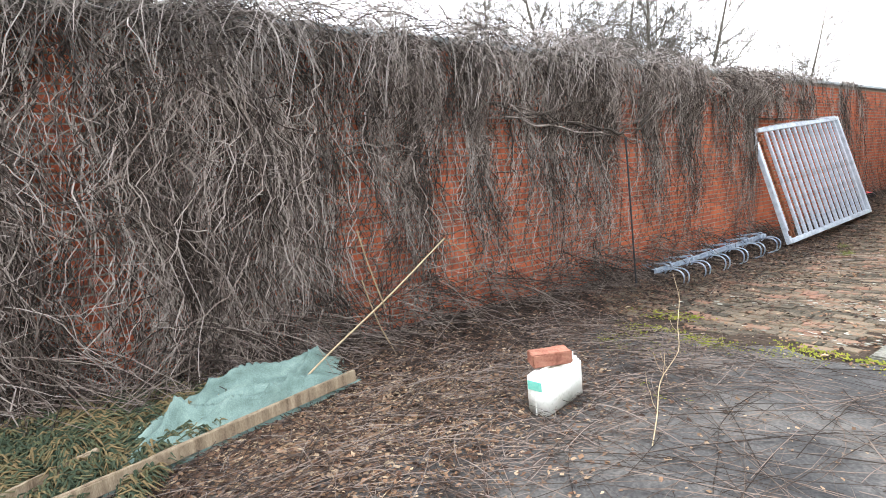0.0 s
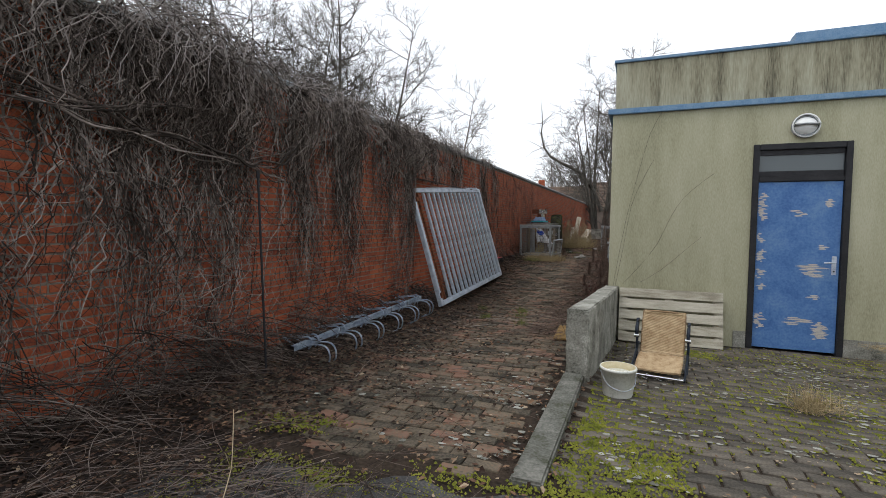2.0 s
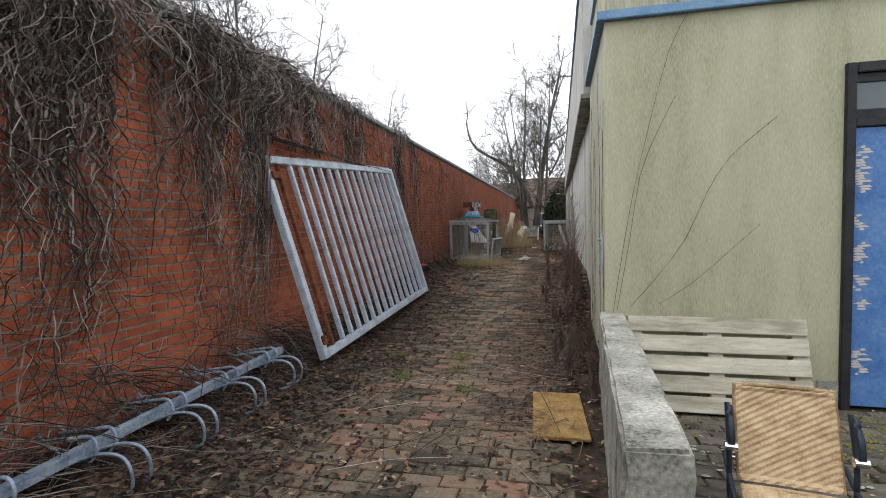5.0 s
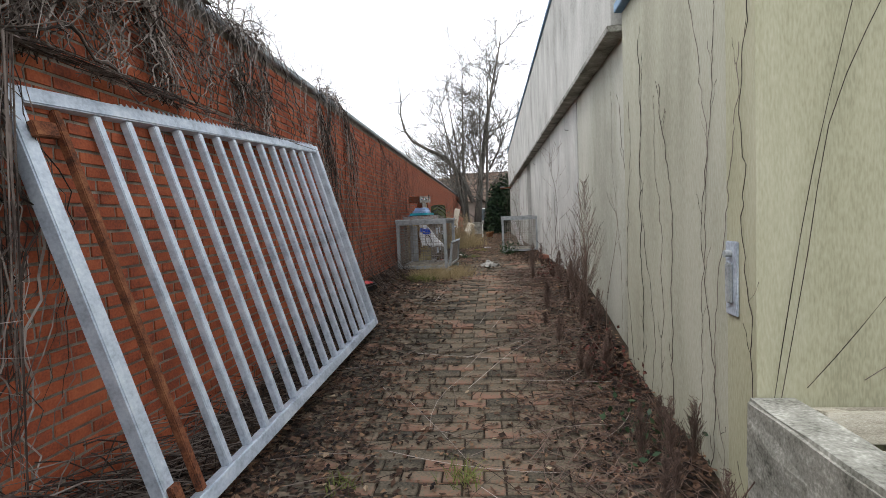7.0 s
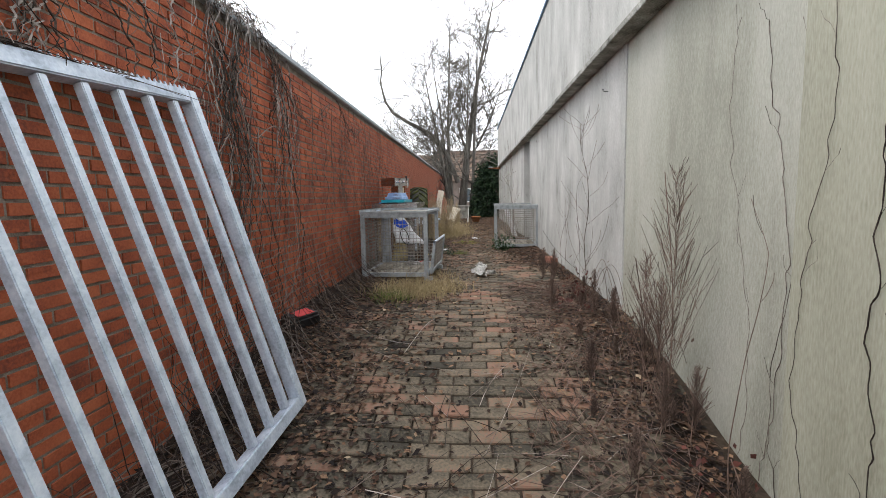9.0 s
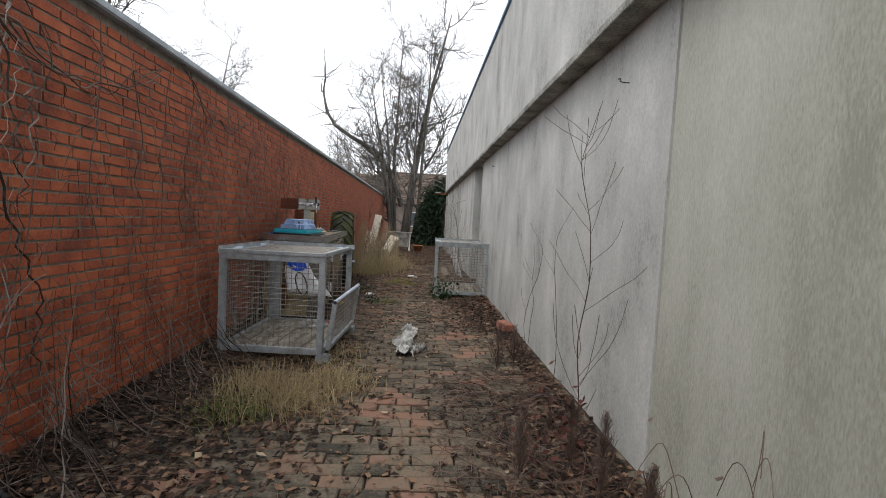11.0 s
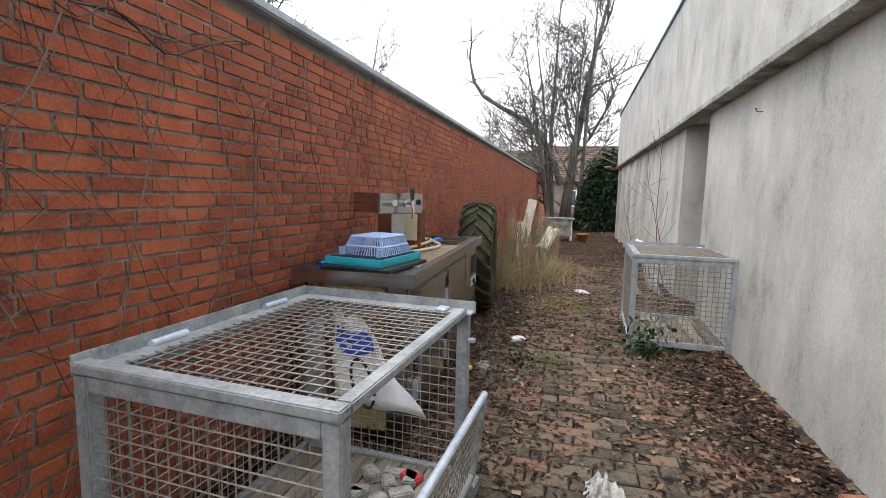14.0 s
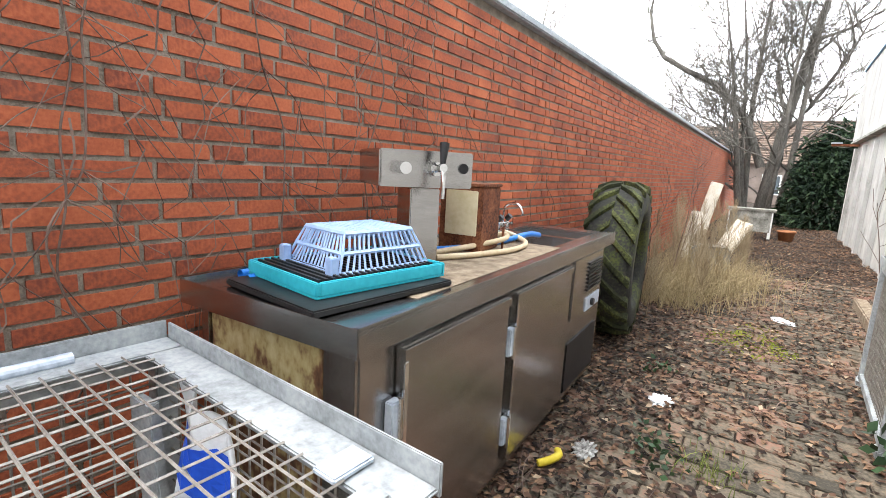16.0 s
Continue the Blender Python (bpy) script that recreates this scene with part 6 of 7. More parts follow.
def slotted(w0, w1, h, n, rows):
    """A sloping basket wall of n slats, as a lattice of bars: bottom width w0, top width w1."""
    ps, rs = [], []
    for k in range(n + 1):
        t_ = k / n - 0.5
        ps.append([(t_ * w0, 0, 0), ((t_ + 0.02 * math.sin(k)) * (w0 + w1) / 2, 0, h / 2), (t_ * w1, 0, h)])
    v1 = tubes(np.array(ps), np.full((len(ps), 3), 0.0052), 4)
    ps = [[(-(w0 + (w1 - w0) * s_) / 2, 0, h * s_), (0, 0, h * s_), ((w0 + (w1 - w0) * s_) / 2, 0, h * s_)] for s_ in rows]
    v2 = tubes(np.array(ps), np.full((len(ps), 3), 0.0075), 4)
    return merged(v1, v2)


hh = 0.13
for sgn, w0, w1, dist0, dist1, rz in ((-1, 0.36, 0.26, 0.22, 0.165, 0), (1, 0.36, 0.26, 0.22, 0.165, 180), (-1, 0.44, 0.33, 0.18, 0.13, 90), (1, 0.44, 0.33, 0.18, 0.13, -90)):
    v, f = slotted(w0, w1, hh, 15, (0.02, 0.5, 0.98))
    v[:, 1] += -dist0 + (dist0 - dist1) * v[:, 2] / hh
    a = radians(rz)
    v[:, :2] = v[:, :2] @ np.array([[math.cos(a), math.sin(a)], [-math.sin(a), math.cos(a)]])
    raw("basket_wall", v, f, PALEBLUE, basket)
ps = [[(-0.13 + 0.026 * k, -0.165, hh), (-0.13 + 0.026 * k, 0.165, hh)] for k in range(11)] + [[(-0.13, -0.165 + 0.03 * k, hh), (0.13, -0.165 + 0.03 * k, hh)] for k in range(12)]
v, f = tubes(np.array(ps), np.full((len(ps), 2), 0.006), 4)
raw("basket_base", v, f, PALEBLUE, basket)
for x in (-0.16, 0.16):
    part("corner_peg", box((x - 0.02, -0.255, -0.012), (x + 0.02, -0.222, 0.06), 0.003), PALEBLUE, basket)

# hoses
def hose(pts, r, mat_h, label):
    q = [on_counter(u, w, dz).translation for u, w, dz in pts]
    v, f = line_tube(q, r, 10, 8)
    ob = raw("hose", v, f, mat_h, smooth=True)
    tagged(ob, label, "hose")


hose([(0.10, 0.12, 0.012), (0.10, 0.3, 0.012), (0.13, 0.7, 0.012), (0.30, 1.0, 0.012), (0.36, 1.35, 0.014), (0.40, 1.6, 0.03), (0.40, 1.75, 0.012)], 0.014, BLUEHOSE, "bright blue water hose lying over the counter")
hose([(0.16, 0.10, 0.012), (0.17, 0.35, 0.014)], 0.013, BLUEHOSE, "short end of blue hose on the counter")
hose([(0.36, 0.78, 0.012), (0.44, 0.95, 0.012), (0.50, 1.2, 0.012), (0.46, 1.42, 0.012), (0.36, 1.5, 0.03), (0.33, 1.44, 0.05)], 0.012, BEIGEHOSE, "beige hose coiled on the counter")
hose([(0.30, 0.82, 0.014), (0.38, 1.05, 0.03), (0.44, 1.22, 0.05), (0.40, 1.28, 0.06), (0.30, 1.2, 0.04), (0.18, 1.12, 0.03)], 0.012, BEIGEHOSE, "beige hose coiled on the counter")

# ---- tractor tyre ----
TR, TW = 0.63, 0.37
ty = thing("tractor_tyre", pose(0.43, 19.80, lv(0.5, 19.8) + TR - 0.02, 0, 0, 6), "large old tractor tyre with mossy green chevron tread", "tyre")
bm = lathe([(0.34, -TW / 2 + 0.03), (0.40, -TW / 2), (0.52, -TW / 2), (0.585, -TW / 2 + 0.04), (TR - 0.035, -0.10), (TR - 0.03, 0.0), (TR - 0.035, 0.10), (0.585, TW / 2 - 0.04), (0.52, TW / 2), (0.40, TW / 2), (0.34, TW / 2 - 0.03), (0.36, 0.0), (0.34, -TW / 2 + 0.03)], 48)
bm.transform(pose(0, 0, 0, 0, 90))
part("carcass", bm, RUBBER, ty, "black rubber", True)
for side in (-1, 1):
    for k in range(22):
        a = 2 * math.pi * (k + (0.5 if side > 0 else 0)) / 22
        bm = bmesh.new()
        cs = []
        for s_, wdt, rad in ((0.0, 0.028, TR), (0.5, 0.032, TR - 0.002), (1.0, 0.04, TR - 0.035)):
            x = side * (0.0 + s_ * TW / 2)
            da = a + s_ * 0.30
            ring_ = []
            for aa, rr in ((-wdt / TR, rad - 0.05), (wdt / TR, rad - 0.05), (wdt * 0.7 / TR, rad), (-wdt * 0.7 / TR, rad)):
                ring_.append(bm.verts.new((x, math.cos(da + aa) * rr, math.sin(da + aa) * rr)))
            cs.append(ring_)
        for r0_, r1_ in zip(cs, cs[1:]):
            for j in range(4):
                bm.faces.new((r0_[j], r0_[(j + 1) % 4], r1_[(j + 1) % 4], r1_[j]))
        bm.faces.new(cs[0])
        bm.faces.new(cs[-1][::-1])
        part("tread_lug", bm, MOSSRUBBER, ty)

# ---- small things in the alley ----
def crumpled(name, m, sx_, sy_, sz_, mat_c, label, category, seed):
    r = np.random.default_rng(seed)
    bm = bmesh.new()
    bmesh.ops.create_icosphere(bm, subdivisions=4, radius=1.0)
    ph = r.uniform(0, 6, 9)
    for v in bm.verts:
        c = v.co
        k = 1 + 0.16 * math.sin(5 * c.x + ph[0]) * math.sin(6 * c.y + ph[1]) + 0.13 * math.sin(11 * c.y + 7 * c.z + ph[2]) + 0.18 * math.sin(17 * c.x - 9 * c.z + ph[3])
        v.co = Vector((c.x * sx_ * k, c.y * sy_ * k, max(-0.2, c.z) * sz_ * k))
    ob = part(name, bm, mat_c, smooth=False)
    ob.matrix_world = m
    return tagged(ob, label, category)


def limp_cloth(points, w, seed, label):
    """A rag dropped in a long limp heap along the points."""
    r = random.Random(seed)
    n, m = 44, 18
    ph = [r.uniform(0, 6) for _ in range(6)]
    bm = bmesh.new()
    g = []
    for a in range(n + 1):
        u = a / n
        k = min(len(points) - 2, int(u * (len(points) - 1)))
        c = Vector(points[k]).lerp(Vector(points[k + 1]), u * (len(points) - 1) - k)
        wd = w * (0.9 + 0.15 * math.sin(4.2 * u * 3 + ph[0]) + 0.12 * math.sin(17 * u + ph[1]))
        row = []
        for b in range(m + 1):
            v = b / m * 2 - 1
            fold = 0.035 * (1 - abs(math.sin(4 * v + 3 * math.sin(5 * u + ph[2]) + ph[3]))) ** 2 + 0.03 * (1 - v * v) + 0.02 * (1 - abs(math.sin(11 * u + 2.5 * v + ph[4]))) ** 3
            x = c.x + wd * (v + 0.18 * math.sin(9 * u + 3 * v + ph[5])) + r.uniform(-0.003, 0.003)
            y = c.y + 0.02 * math.sin(8 * v + 9 * u)
            row.append(bm.verts.new((x, y, lv(x, y) + 0.012 + fold + r.uniform(0, 0.004))))
        g.append(row)
    for a in range(n):
        for b in range(m):
            if not ((b in (0, 1, m - 1)) and r.random() < 0.3):
                bm.faces.new((g[a][b], g[a + 1][b], g[a + 1][b + 1], g[a][b + 1]))
    tagged(part("rag", bm, RAG, smooth=True), label, "rag", group="rags on the paving")


limp_cloth([(1.70, 16.5, 0), (1.68, 16.1, 0), (1.66, 15.75, 0), (1.66, 15.4, 0)], 0.085, 1, "long crumpled dirty white cloth on the paving")
limp_cloth([(1.72, 15.5, 0), (1.78, 15.55, 0), (1.86, 15.6, 0)], 0.05, 2, "torn grey end of a dirty cloth")
crumpled("plastic_bag", pose(1.66, 21.3, lv(1.66, 21.3) + 0.006, 0, 0, 40), 0.05, 0.12, 0.025, SACKWHITE, "crumpled pale plastic wrapper among leaves", "wrapper", 3)
crumpled("plastic_bag", pose(1.05, 18.7, lv(1.05, 18.7) + 0.006), 0.06, 0.08, 0.02, SACKWHITE, "crumpled pale plastic wrapper among leaves", "wrapper", 4)
crumpled("plastic_bag", pose(0.86, 17.9, lv(0.86, 17.9) + 0.006), 0.05, 0.07, 0.035, RAG, "crumpled pale plastic wrapper beside the counter", "wrapper", 5)
lb = thing("red_brick", pose(2.73, 16.42, lv(2.73, 16.42) + 0.004, 0, 0, 12), "loose red brick lying by the rendered wall", "brick")
part("block", box((-0.06, -0.12, 0), (0.06, 0.12, 0.08), 0.008), REDBRICK, lb)
bag = thing("black_case", pose(0.19, 13.0, lv(0.19, 13.0) + 0.015, 4, 10, -30), "black plastic case with a red label lying in leaves", "case")
bm = box((-0.09, -0.14, 0.0), (0.09, 0.14, 0.10), 0.022)
part("shell", bm, BLACKPLASTIC, bag)
part("label", box((-0.05, -0.07, 0.1005), (0.055, 0.09, 0.104), 0.001), REDPLASTIC, bag, "red label")
part("handle", box((-0.02, -0.165, 0.035), (0.02, -0.139, 0.065), 0.008), BLACKPLASTIC, bag)
bn = thing("yellow_scrap", pose(0.74, 17.62, lv(0.74, 17.62) + 0.004), "yellow plastic scrap beside the counter", "scrap")
YEL = surface("yellow_plastic", [(0.55, 0.42, 0.03), (0.7, 0.56, 0.05)], 6, 60, 0.5, bump=0.1)
v, f = line_tube([(0, 0, 0.02), (0.04, 0.05, 0.03), (0.05, 0.12, 0.02), (0.03, 0.16, 0.015)], 0.018, 8)
raw("strip", v, f, YEL, bn, True)

# plate and hooks on the rendered wall
pl = thing("wall_handle_plate", pose(BX - 0.001, 9.52, 0.98), "grey steel plate with a recessed pull on the rendered wall", "plate")
part("plate", box((-0.012, -0.05, -0.165), (0.0, 0.05, 0.165), 0.004), GALV, pl)
part("pull", box((-0.03, -0.022, -0.11), (-0.0125, 0.022, 0.07), 0.006), GREYSTEEL, pl)
part("knob", cyl((-0.0125, 0, 0.11), (-0.04, 0, 0.11), 0.016), GREYSTEEL, pl)
for y, z in ((13.87, 2.40), (18.4, 2.45)):
    hk = thing("wall_hook", pose(HX - 0.042, y, z), "small dark iron hook in the render", "hook")
    v, f = line_tube([(0, 0, 0), (-0.05, 0, 0), (-0.07, 0.03, 0.02), (-0.06, 0.05, 0.045), (-0.07, 0.08, 0.05)], 0.005, 6)
    raw("wire", v * 0.6, f, BLACKFRAME, hk, True)

# yellow-brown board on the paving by the low wall
yb = thing("chipboard_sheet", pose(2.42, 8.35, lv(2.42, 8.35) + 0.012, 0, 0, 3), "wet yellow-brown chipboard sheet on the ground", "board")
part("sheet", box((-0.15, -0.38, 0), (0.17, 0.36, 0.02), 0.004), YELLOWPLATE, yb)
sapling(2.46, 8.0, 0.8, 77, TWIG, (-0.5, 0.9), 5, 0.003, "thin dry stalk arching over the paving")

# ---- far end: white panels, bench, flowerpot, log ----
for x, y, rx, rz, w, h in ((0.42, 24.3, -18, 20, 0.3, 0.8), (0.75, 24.0, -35, -30, 0.26, 0.85), (0.35, 25.2, -8, 10, 0.2, 1.25)):
    p_ = thing("foam_sheet", pose(x, y, lv(x, y), rx, 12, rz), "stained cream and white foam sheet leaning in rubbish", "foam sheet", group="discarded foam sheets")
    part("sheet", box((-w / 2, -0.035, 0), (w / 2, 0.035, h), 0.01), FOAM, p_)
st_ = thing("stone_block", pose(0.75, 23.7, lv(0.75, 23.7), 0, 0, 12), "rough grey concrete block in dry grass", "block")
bm = box((-0.25, -0.2, 0), (0.25, 0.2, 0.36), 0.03)
part("block", bm, CONCRETE, st_)
bt = thing("white_crate", pose(1.0, 29.5, lv(1.0, 29.5)), "old white and green wooden crate table", "crate")
part("top", box((-0.5, -0.3, 0.62), (0.5, 0.3, 0.68), 0.01), CONCRETE, bt)
part("front", box((-0.42, -0.28, 0.15), (0.42, -0.25, 0.615), 0.006), CONCRETE, bt)
for x in (-0.42, 0.42):
    for y in (-0.24, 0.24):
        part("leg", box((x - 0.03, y - 0.03, 0), (x + 0.03, y + 0.03, 0.615), 0.004), WHITEPLASTIC, bt)
pot = thing("flowerpot", pose(1.75, 29.3, lv(1.75, 29.3)), "empty terracotta flowerpot on the leafy ground", "flowerpot")
part("pot", lathe([(0.001, 0), (0.13, 0), (0.17, 0.2), (0.19, 0.2), (0.19, 0.24), (0.165, 0.24), (0.15, 0.1), (0.001, 0.1)]), TERRACOTTA, pot, smooth=True)
lg = thing("log", pose(2.35, 21.6, lv(2.35, 21.6) + 0.06), "grey weathered squared timber lying by the wall", "timber")
part("beam", box((-0.06, -0.8, -0.06), (0.06, 0.9, 0.06), 0.012), OLDWOOD, lg)
ws = thing("white_sheet", pose(2.66, 21.6, lv(2.66, 21.6), 0, -18, 5), "white plastic sheet leaning by the niche", "sheet")
part("sheet", box((-0.02, -0.3, 0.0), (0.02, 0.3, 0.75), 0.01), SACKWHITE, ws)


# ivy at the second box's foot and by the hall
def leaf_clump(name, cx, cy, n, rx, ry, rz, size, mat_l, seed, label, category="plant"):
    r = np.random.default_rng(seed)
    p = r.normal(0, 1, (n, 3)) * np.array([rx, ry, rz]) * 0.5
    p[:, 0] += cx
    p[:, 1] += cy
    p[:, 2] = np.maximum(p[:, 2] + rz * 0.6, 0.02) + level(p[:, 0], p[:, 1])
    d1 = r.normal(0, 1, (n, 3))
    d1 /= np.linalg.norm(d1, axis=1, keepdims=True)
    d2 = np.cross(d1, r.normal(0, 1, (n, 3)))
    d2 /= np.linalg.norm(d2, axis=1, keepdims=True)
    l = size * r.uniform(0.6, 1.3, n)[:, None]
    V_ = np.stack([p - d1 * l, p - d2 * l * 0.6 + d1 * 0.1 * l, p + d1 * l, p + d2 * l * 0.6 + d1 * 0.1 * l], 1).reshape(-1, 3)
    F_ = np.arange(n * 4).reshape(n, 4)
    return tagged(raw(name, V_, F_, mat_l), label, category, kind="stuff")


br_rng = random.Random(31)
arcs = []
for k in range(16):
    bx_, by_ = 2.62 + br_rng.uniform(-0.12, 0.1), 12.2 + br_rng.uniform(-0.35, 0.5)
    q = [(bx_, by_, lv(bx_, by_))]
    a_, h_ = br_rng.uniform(0, 6.28), br_rng.uniform(0.3, 0.75)
    for j in range(1, 7):
        w_ = j / 6
        q.append((min(2.80, bx_ + 0.22 * math.cos(a_) * w_), by_ + 0.35 * math.sin(a_) * w_, lv(bx_, by_) + h_ * math.sin(2.2 * w_) + br_rng.uniform(-0.02, 0.02)))
    arcs.append(line_tube(q, 0.0016, 4, 3))
tagged(raw("bramble_stems", *merged(*arcs), TWIG), "thin arching bramble stems by the rendered wall", "plant", kind="stuff")
leaf_clump("ivy", 2.16, 18.6, 130, 0.22, 0.2, 0.24, 0.035, IVY, 1, "dark green ivy leaves at the mesh box foot")
leaf_clump("ivy", 2.55, 10.0, 90, 0.25, 0.4, 0.14, 0.022, IVY, 2, "small green ivy leaves among litter")
leaf_clump("bramble_leaves", 2.56, 12.35, 70, 0.22, 0.45, 0.42, 0.015, TWIG, 3, "withered dark bramble leaves on thin stems")
leaf_clump("withered_weeds", 2.48, 13.6, 120, 0.22, 0.3, 0.22, 0.02, REDLEAF, 6, "withered dark red weeds by the rendered wall")
leaf_clump("withered_weeds", 2.55, 10.9, 160, 0.25, 0.8, 0.2, 0.018, REDLEAF, 7, "withered dark red weeds by the rendered wall")
leaf_clump("green_weeds", 1.12, 18.1, 70, 0.16, 0.2, 0.08, 0.02, IVY, 4, "small green weeds in the leaf litter")
leaf_clump("green_weeds", 0.95, 19.2, 40, 0.12, 0.16, 0.06, 0.02, IVY, 5, "small green weeds in the leaf litter")


# ---- bare trees ----
def bare_tree(m, seed, height, trunk_r, label, stems=1, spread=0.16, low=0.25, thin=1.0, group=""):
    """A bare tree: upright stems, side limbs that curl upward, branches and fine twigs; four orders in all."""
    r = np.random.default_rng(seed)
    orders = [[], [], [], []]

    def limb(p, d, ln, r0, order, up):
        n = 9
        pts, dd, q = [np.array(p, float)], np.array(d, float), np.array(p, float)
        for k in range(n):
            dd = dd + r.normal(0, 0.13 if order else 0.035, 3) + np.array([0, 0, up])
            dd /= np.linalg.norm(dd)
            q = q + dd * ln / n
            pts.append(q)
        pts = np.array(pts)
        orders[order].append((pts, np.linspace(r0, max(r0 * 0.10, 0.005), n + 1)))
        if order == 3:
            return
        kids = (0, 10, 5)[order] if order else max(13, int(34 / stems ** 0.5))
        for k in range(kids):
            t_ = low + (1 - low) * (k + r.random()) / kids if order == 0 else r.uniform(0.2, 1.0)
            i = min(n - 1, int(t_ * n))
            b = pts[i] + (pts[i + 1] - pts[i]) * (t_ * n - i)
            along = pts[i + 1] - pts[i]
            along /= np.linalg.norm(along)
            side = r.normal(0, 1, 3)
            side[2] *= 0.35
            side -= along * (side @ along)
            side /= np.linalg.norm(side) + 1e-9
            open_ = r.uniform(0.75, 1.25) if order == 0 else r.uniform(0.5, 1.1)
            nd = along * math.cos(open_) + side * math.sin(open_)
            share = (r.uniform(0.2, 0.38) * (1.2 - 0.72 * t_)) if order == 0 else r.uniform(0.32, 0.62)
            limb(b, nd, ln * share, r0 * (1 - 0.75 * t_) * (r.uniform(0.3, 0.5) if order == 0 else r.uniform(0.35, 0.6)) + 0.004, order + 1, 0.07 if order == 0 else 0.03)

    for k in range(stems):
        a = 2.4 * k + 0.5
        lean = spread * (0.35 + 0.65 * r.random()) if stems > 1 else 0.02
        hk = height * (1.0 if k == 0 else r.uniform(0.62, 0.95))
        foot = 0.22 * (stems > 1) * min(k, 2)
        limb((foot * math.cos(a), foot * math.sin(a), -0.3), (lean * math.cos(a), lean * math.sin(a), 1.0), hk, trunk_r * (1.0 if k == 0 else r.uniform(0.32, 0.55)), 0, 0.02)
    ob = thing("bare_tree", m, label, "tree", group=group)
    for name_, picks, sides in (("trunk", (0,), 8), ("bough", (1,), 5), ("crown", (2, 3), 3)):
        sel = [l for o_ in picks for l in orders[o_]]
        v, f = tubes(np.array([l[0] for l in sel]), np.array([l[1] for l in sel]) * (thin if name_ == "crown" else 1.0), sides)
        o = raw(name_, v, f, BARK, ob, True)
        if name_ != "trunk":
            o["kind"] = "stuff"
    return ob


main = bare_tree(pose(0.95, 34.5, 0.2), 11, 11.8, 0.22, "large bare multi-stemmed tree at the alley's end", 7, 0.19, 0.18, 1.35)
bend = np.array([(0.9, 34.4, 2.2), (0.35, 34.3, 3.6), (-0.5, 34.2, 4.7), (-1.5, 34.0, 5.2), (-2.3, 33.9, 5.7), (-2.7, 33.9, 6.3), (-2.9, 33.9, 7.2), (-2.8, 33.8, 7.8)])
pieces = [tubes(bend[None], np.linspace(0.13, 0.03, 8)[None], 8)]
lr = np.random.default_rng(9)
for k in range(40):
    b = bend[lr.integers(1, 8)] + lr.normal(0, 0.05, 3)
    d = lr.normal(0, 1, 3) + np.array([-0.3, 0, 0.9])
    d /= np.linalg.norm(d)
    q = b + d * np.linspace(0, lr.uniform(0.5, 1.8), 6)[:, None] + np.cumsum(lr.normal(0, 0.06, (6, 3)), axis=0) * np.linspace(0, 1, 6)[:, None]
    pieces.append(tubes(q[None], np.linspace(0.022, 0.006, 6)[None], 4))
big_limb = raw("leaning_limb", *merged(*pieces), BARK, main, True)
big_limb.matrix_parent_inverse = main.matrix_world.inverted()
t2 = bare_tree(pose(-13.0, 43.0, 0), 5, 13.0, 0.17, "bare deciduous tree behind the brick wall", 4, 0.24, 0.25, 1.4, "bare trees behind the wall")
for x, y, turn, k in ((-21.0, 28.5, 200, 1.55), (-19.0, 31.5, 80, 1.35), (-20.0, 35.0, 300, 1.5), (-17.0, 37.0, 20, 1.35), (-5.6, 60.0, 120, 0.85), (-24.0, 25.0, 140, 1.5)):
    copy_thing(t2, pose(x, y, 0, 0, 0, turn) @ Matrix.Diagonal((k, k, k, 1)))

# dark yew beside the trunk
r_ = np.random.default_rng(5)
n = 15000
ang, el = r_.uniform(0, 6.283, n), r_.uniform(-0.3, 1.57, n)
rad = r_.uniform(0.35, 1.0, n) ** 0.5 * (1 + 0.16 * np.sin(5 * ang + 3 * el) + 0.10 * np.sin(11 * ang - 7 * el))
c = np.stack([2.75 + 1.25 * rad * np.cos(ang) * np.cos(el), 34.0 + 1.0 * rad * np.sin(ang) * np.cos(el), 0.75 + 2.35 * rad * np.maximum(np.sin(el), -0.2)], -1)
d1 = np.stack([np.cos(ang), np.sin(ang), r_.normal(-0.2, 0.5, n)], -1) + r_.normal(0, 0.5, (n, 3))
d1 /= np.linalg.norm(d1, axis=1, keepdims=True)
d2 = np.cross(d1, r_.normal(0, 1, (n, 3)))
d2 /= np.linalg.norm(d2, axis=1, keepdims=True)
ll = r_.uniform(0.06, 0.15, n)[:, None]
V_ = np.stack([c - d1 * ll, c - d2 * ll * 0.3, c + d1 * ll, c + d2 * ll * 0.3], 1).reshape(-1, 3)
yew = thing("yew_bush", Matrix(), "dense dark evergreen yew beside the big tree", "bush")
o = raw("foliage", V_, np.arange(n * 4).reshape(n, 4), YEW, yew)
o["kind"] = "stuff"
for a in range(5):
    v, f = line_tube([(2.75, 34.0, 0.3), (2.75 + 0.4 * math.cos(a * 1.3), 34 + 0.3 * math.sin(a * 1.3), 1.3), (2.75 + 0.8 * math.cos(a * 1.3), 34 + 0.6 * math.sin(a * 1.3), 2.3)], 0.035, 6)
    raw("stem", v, f, BARK, yew, True)

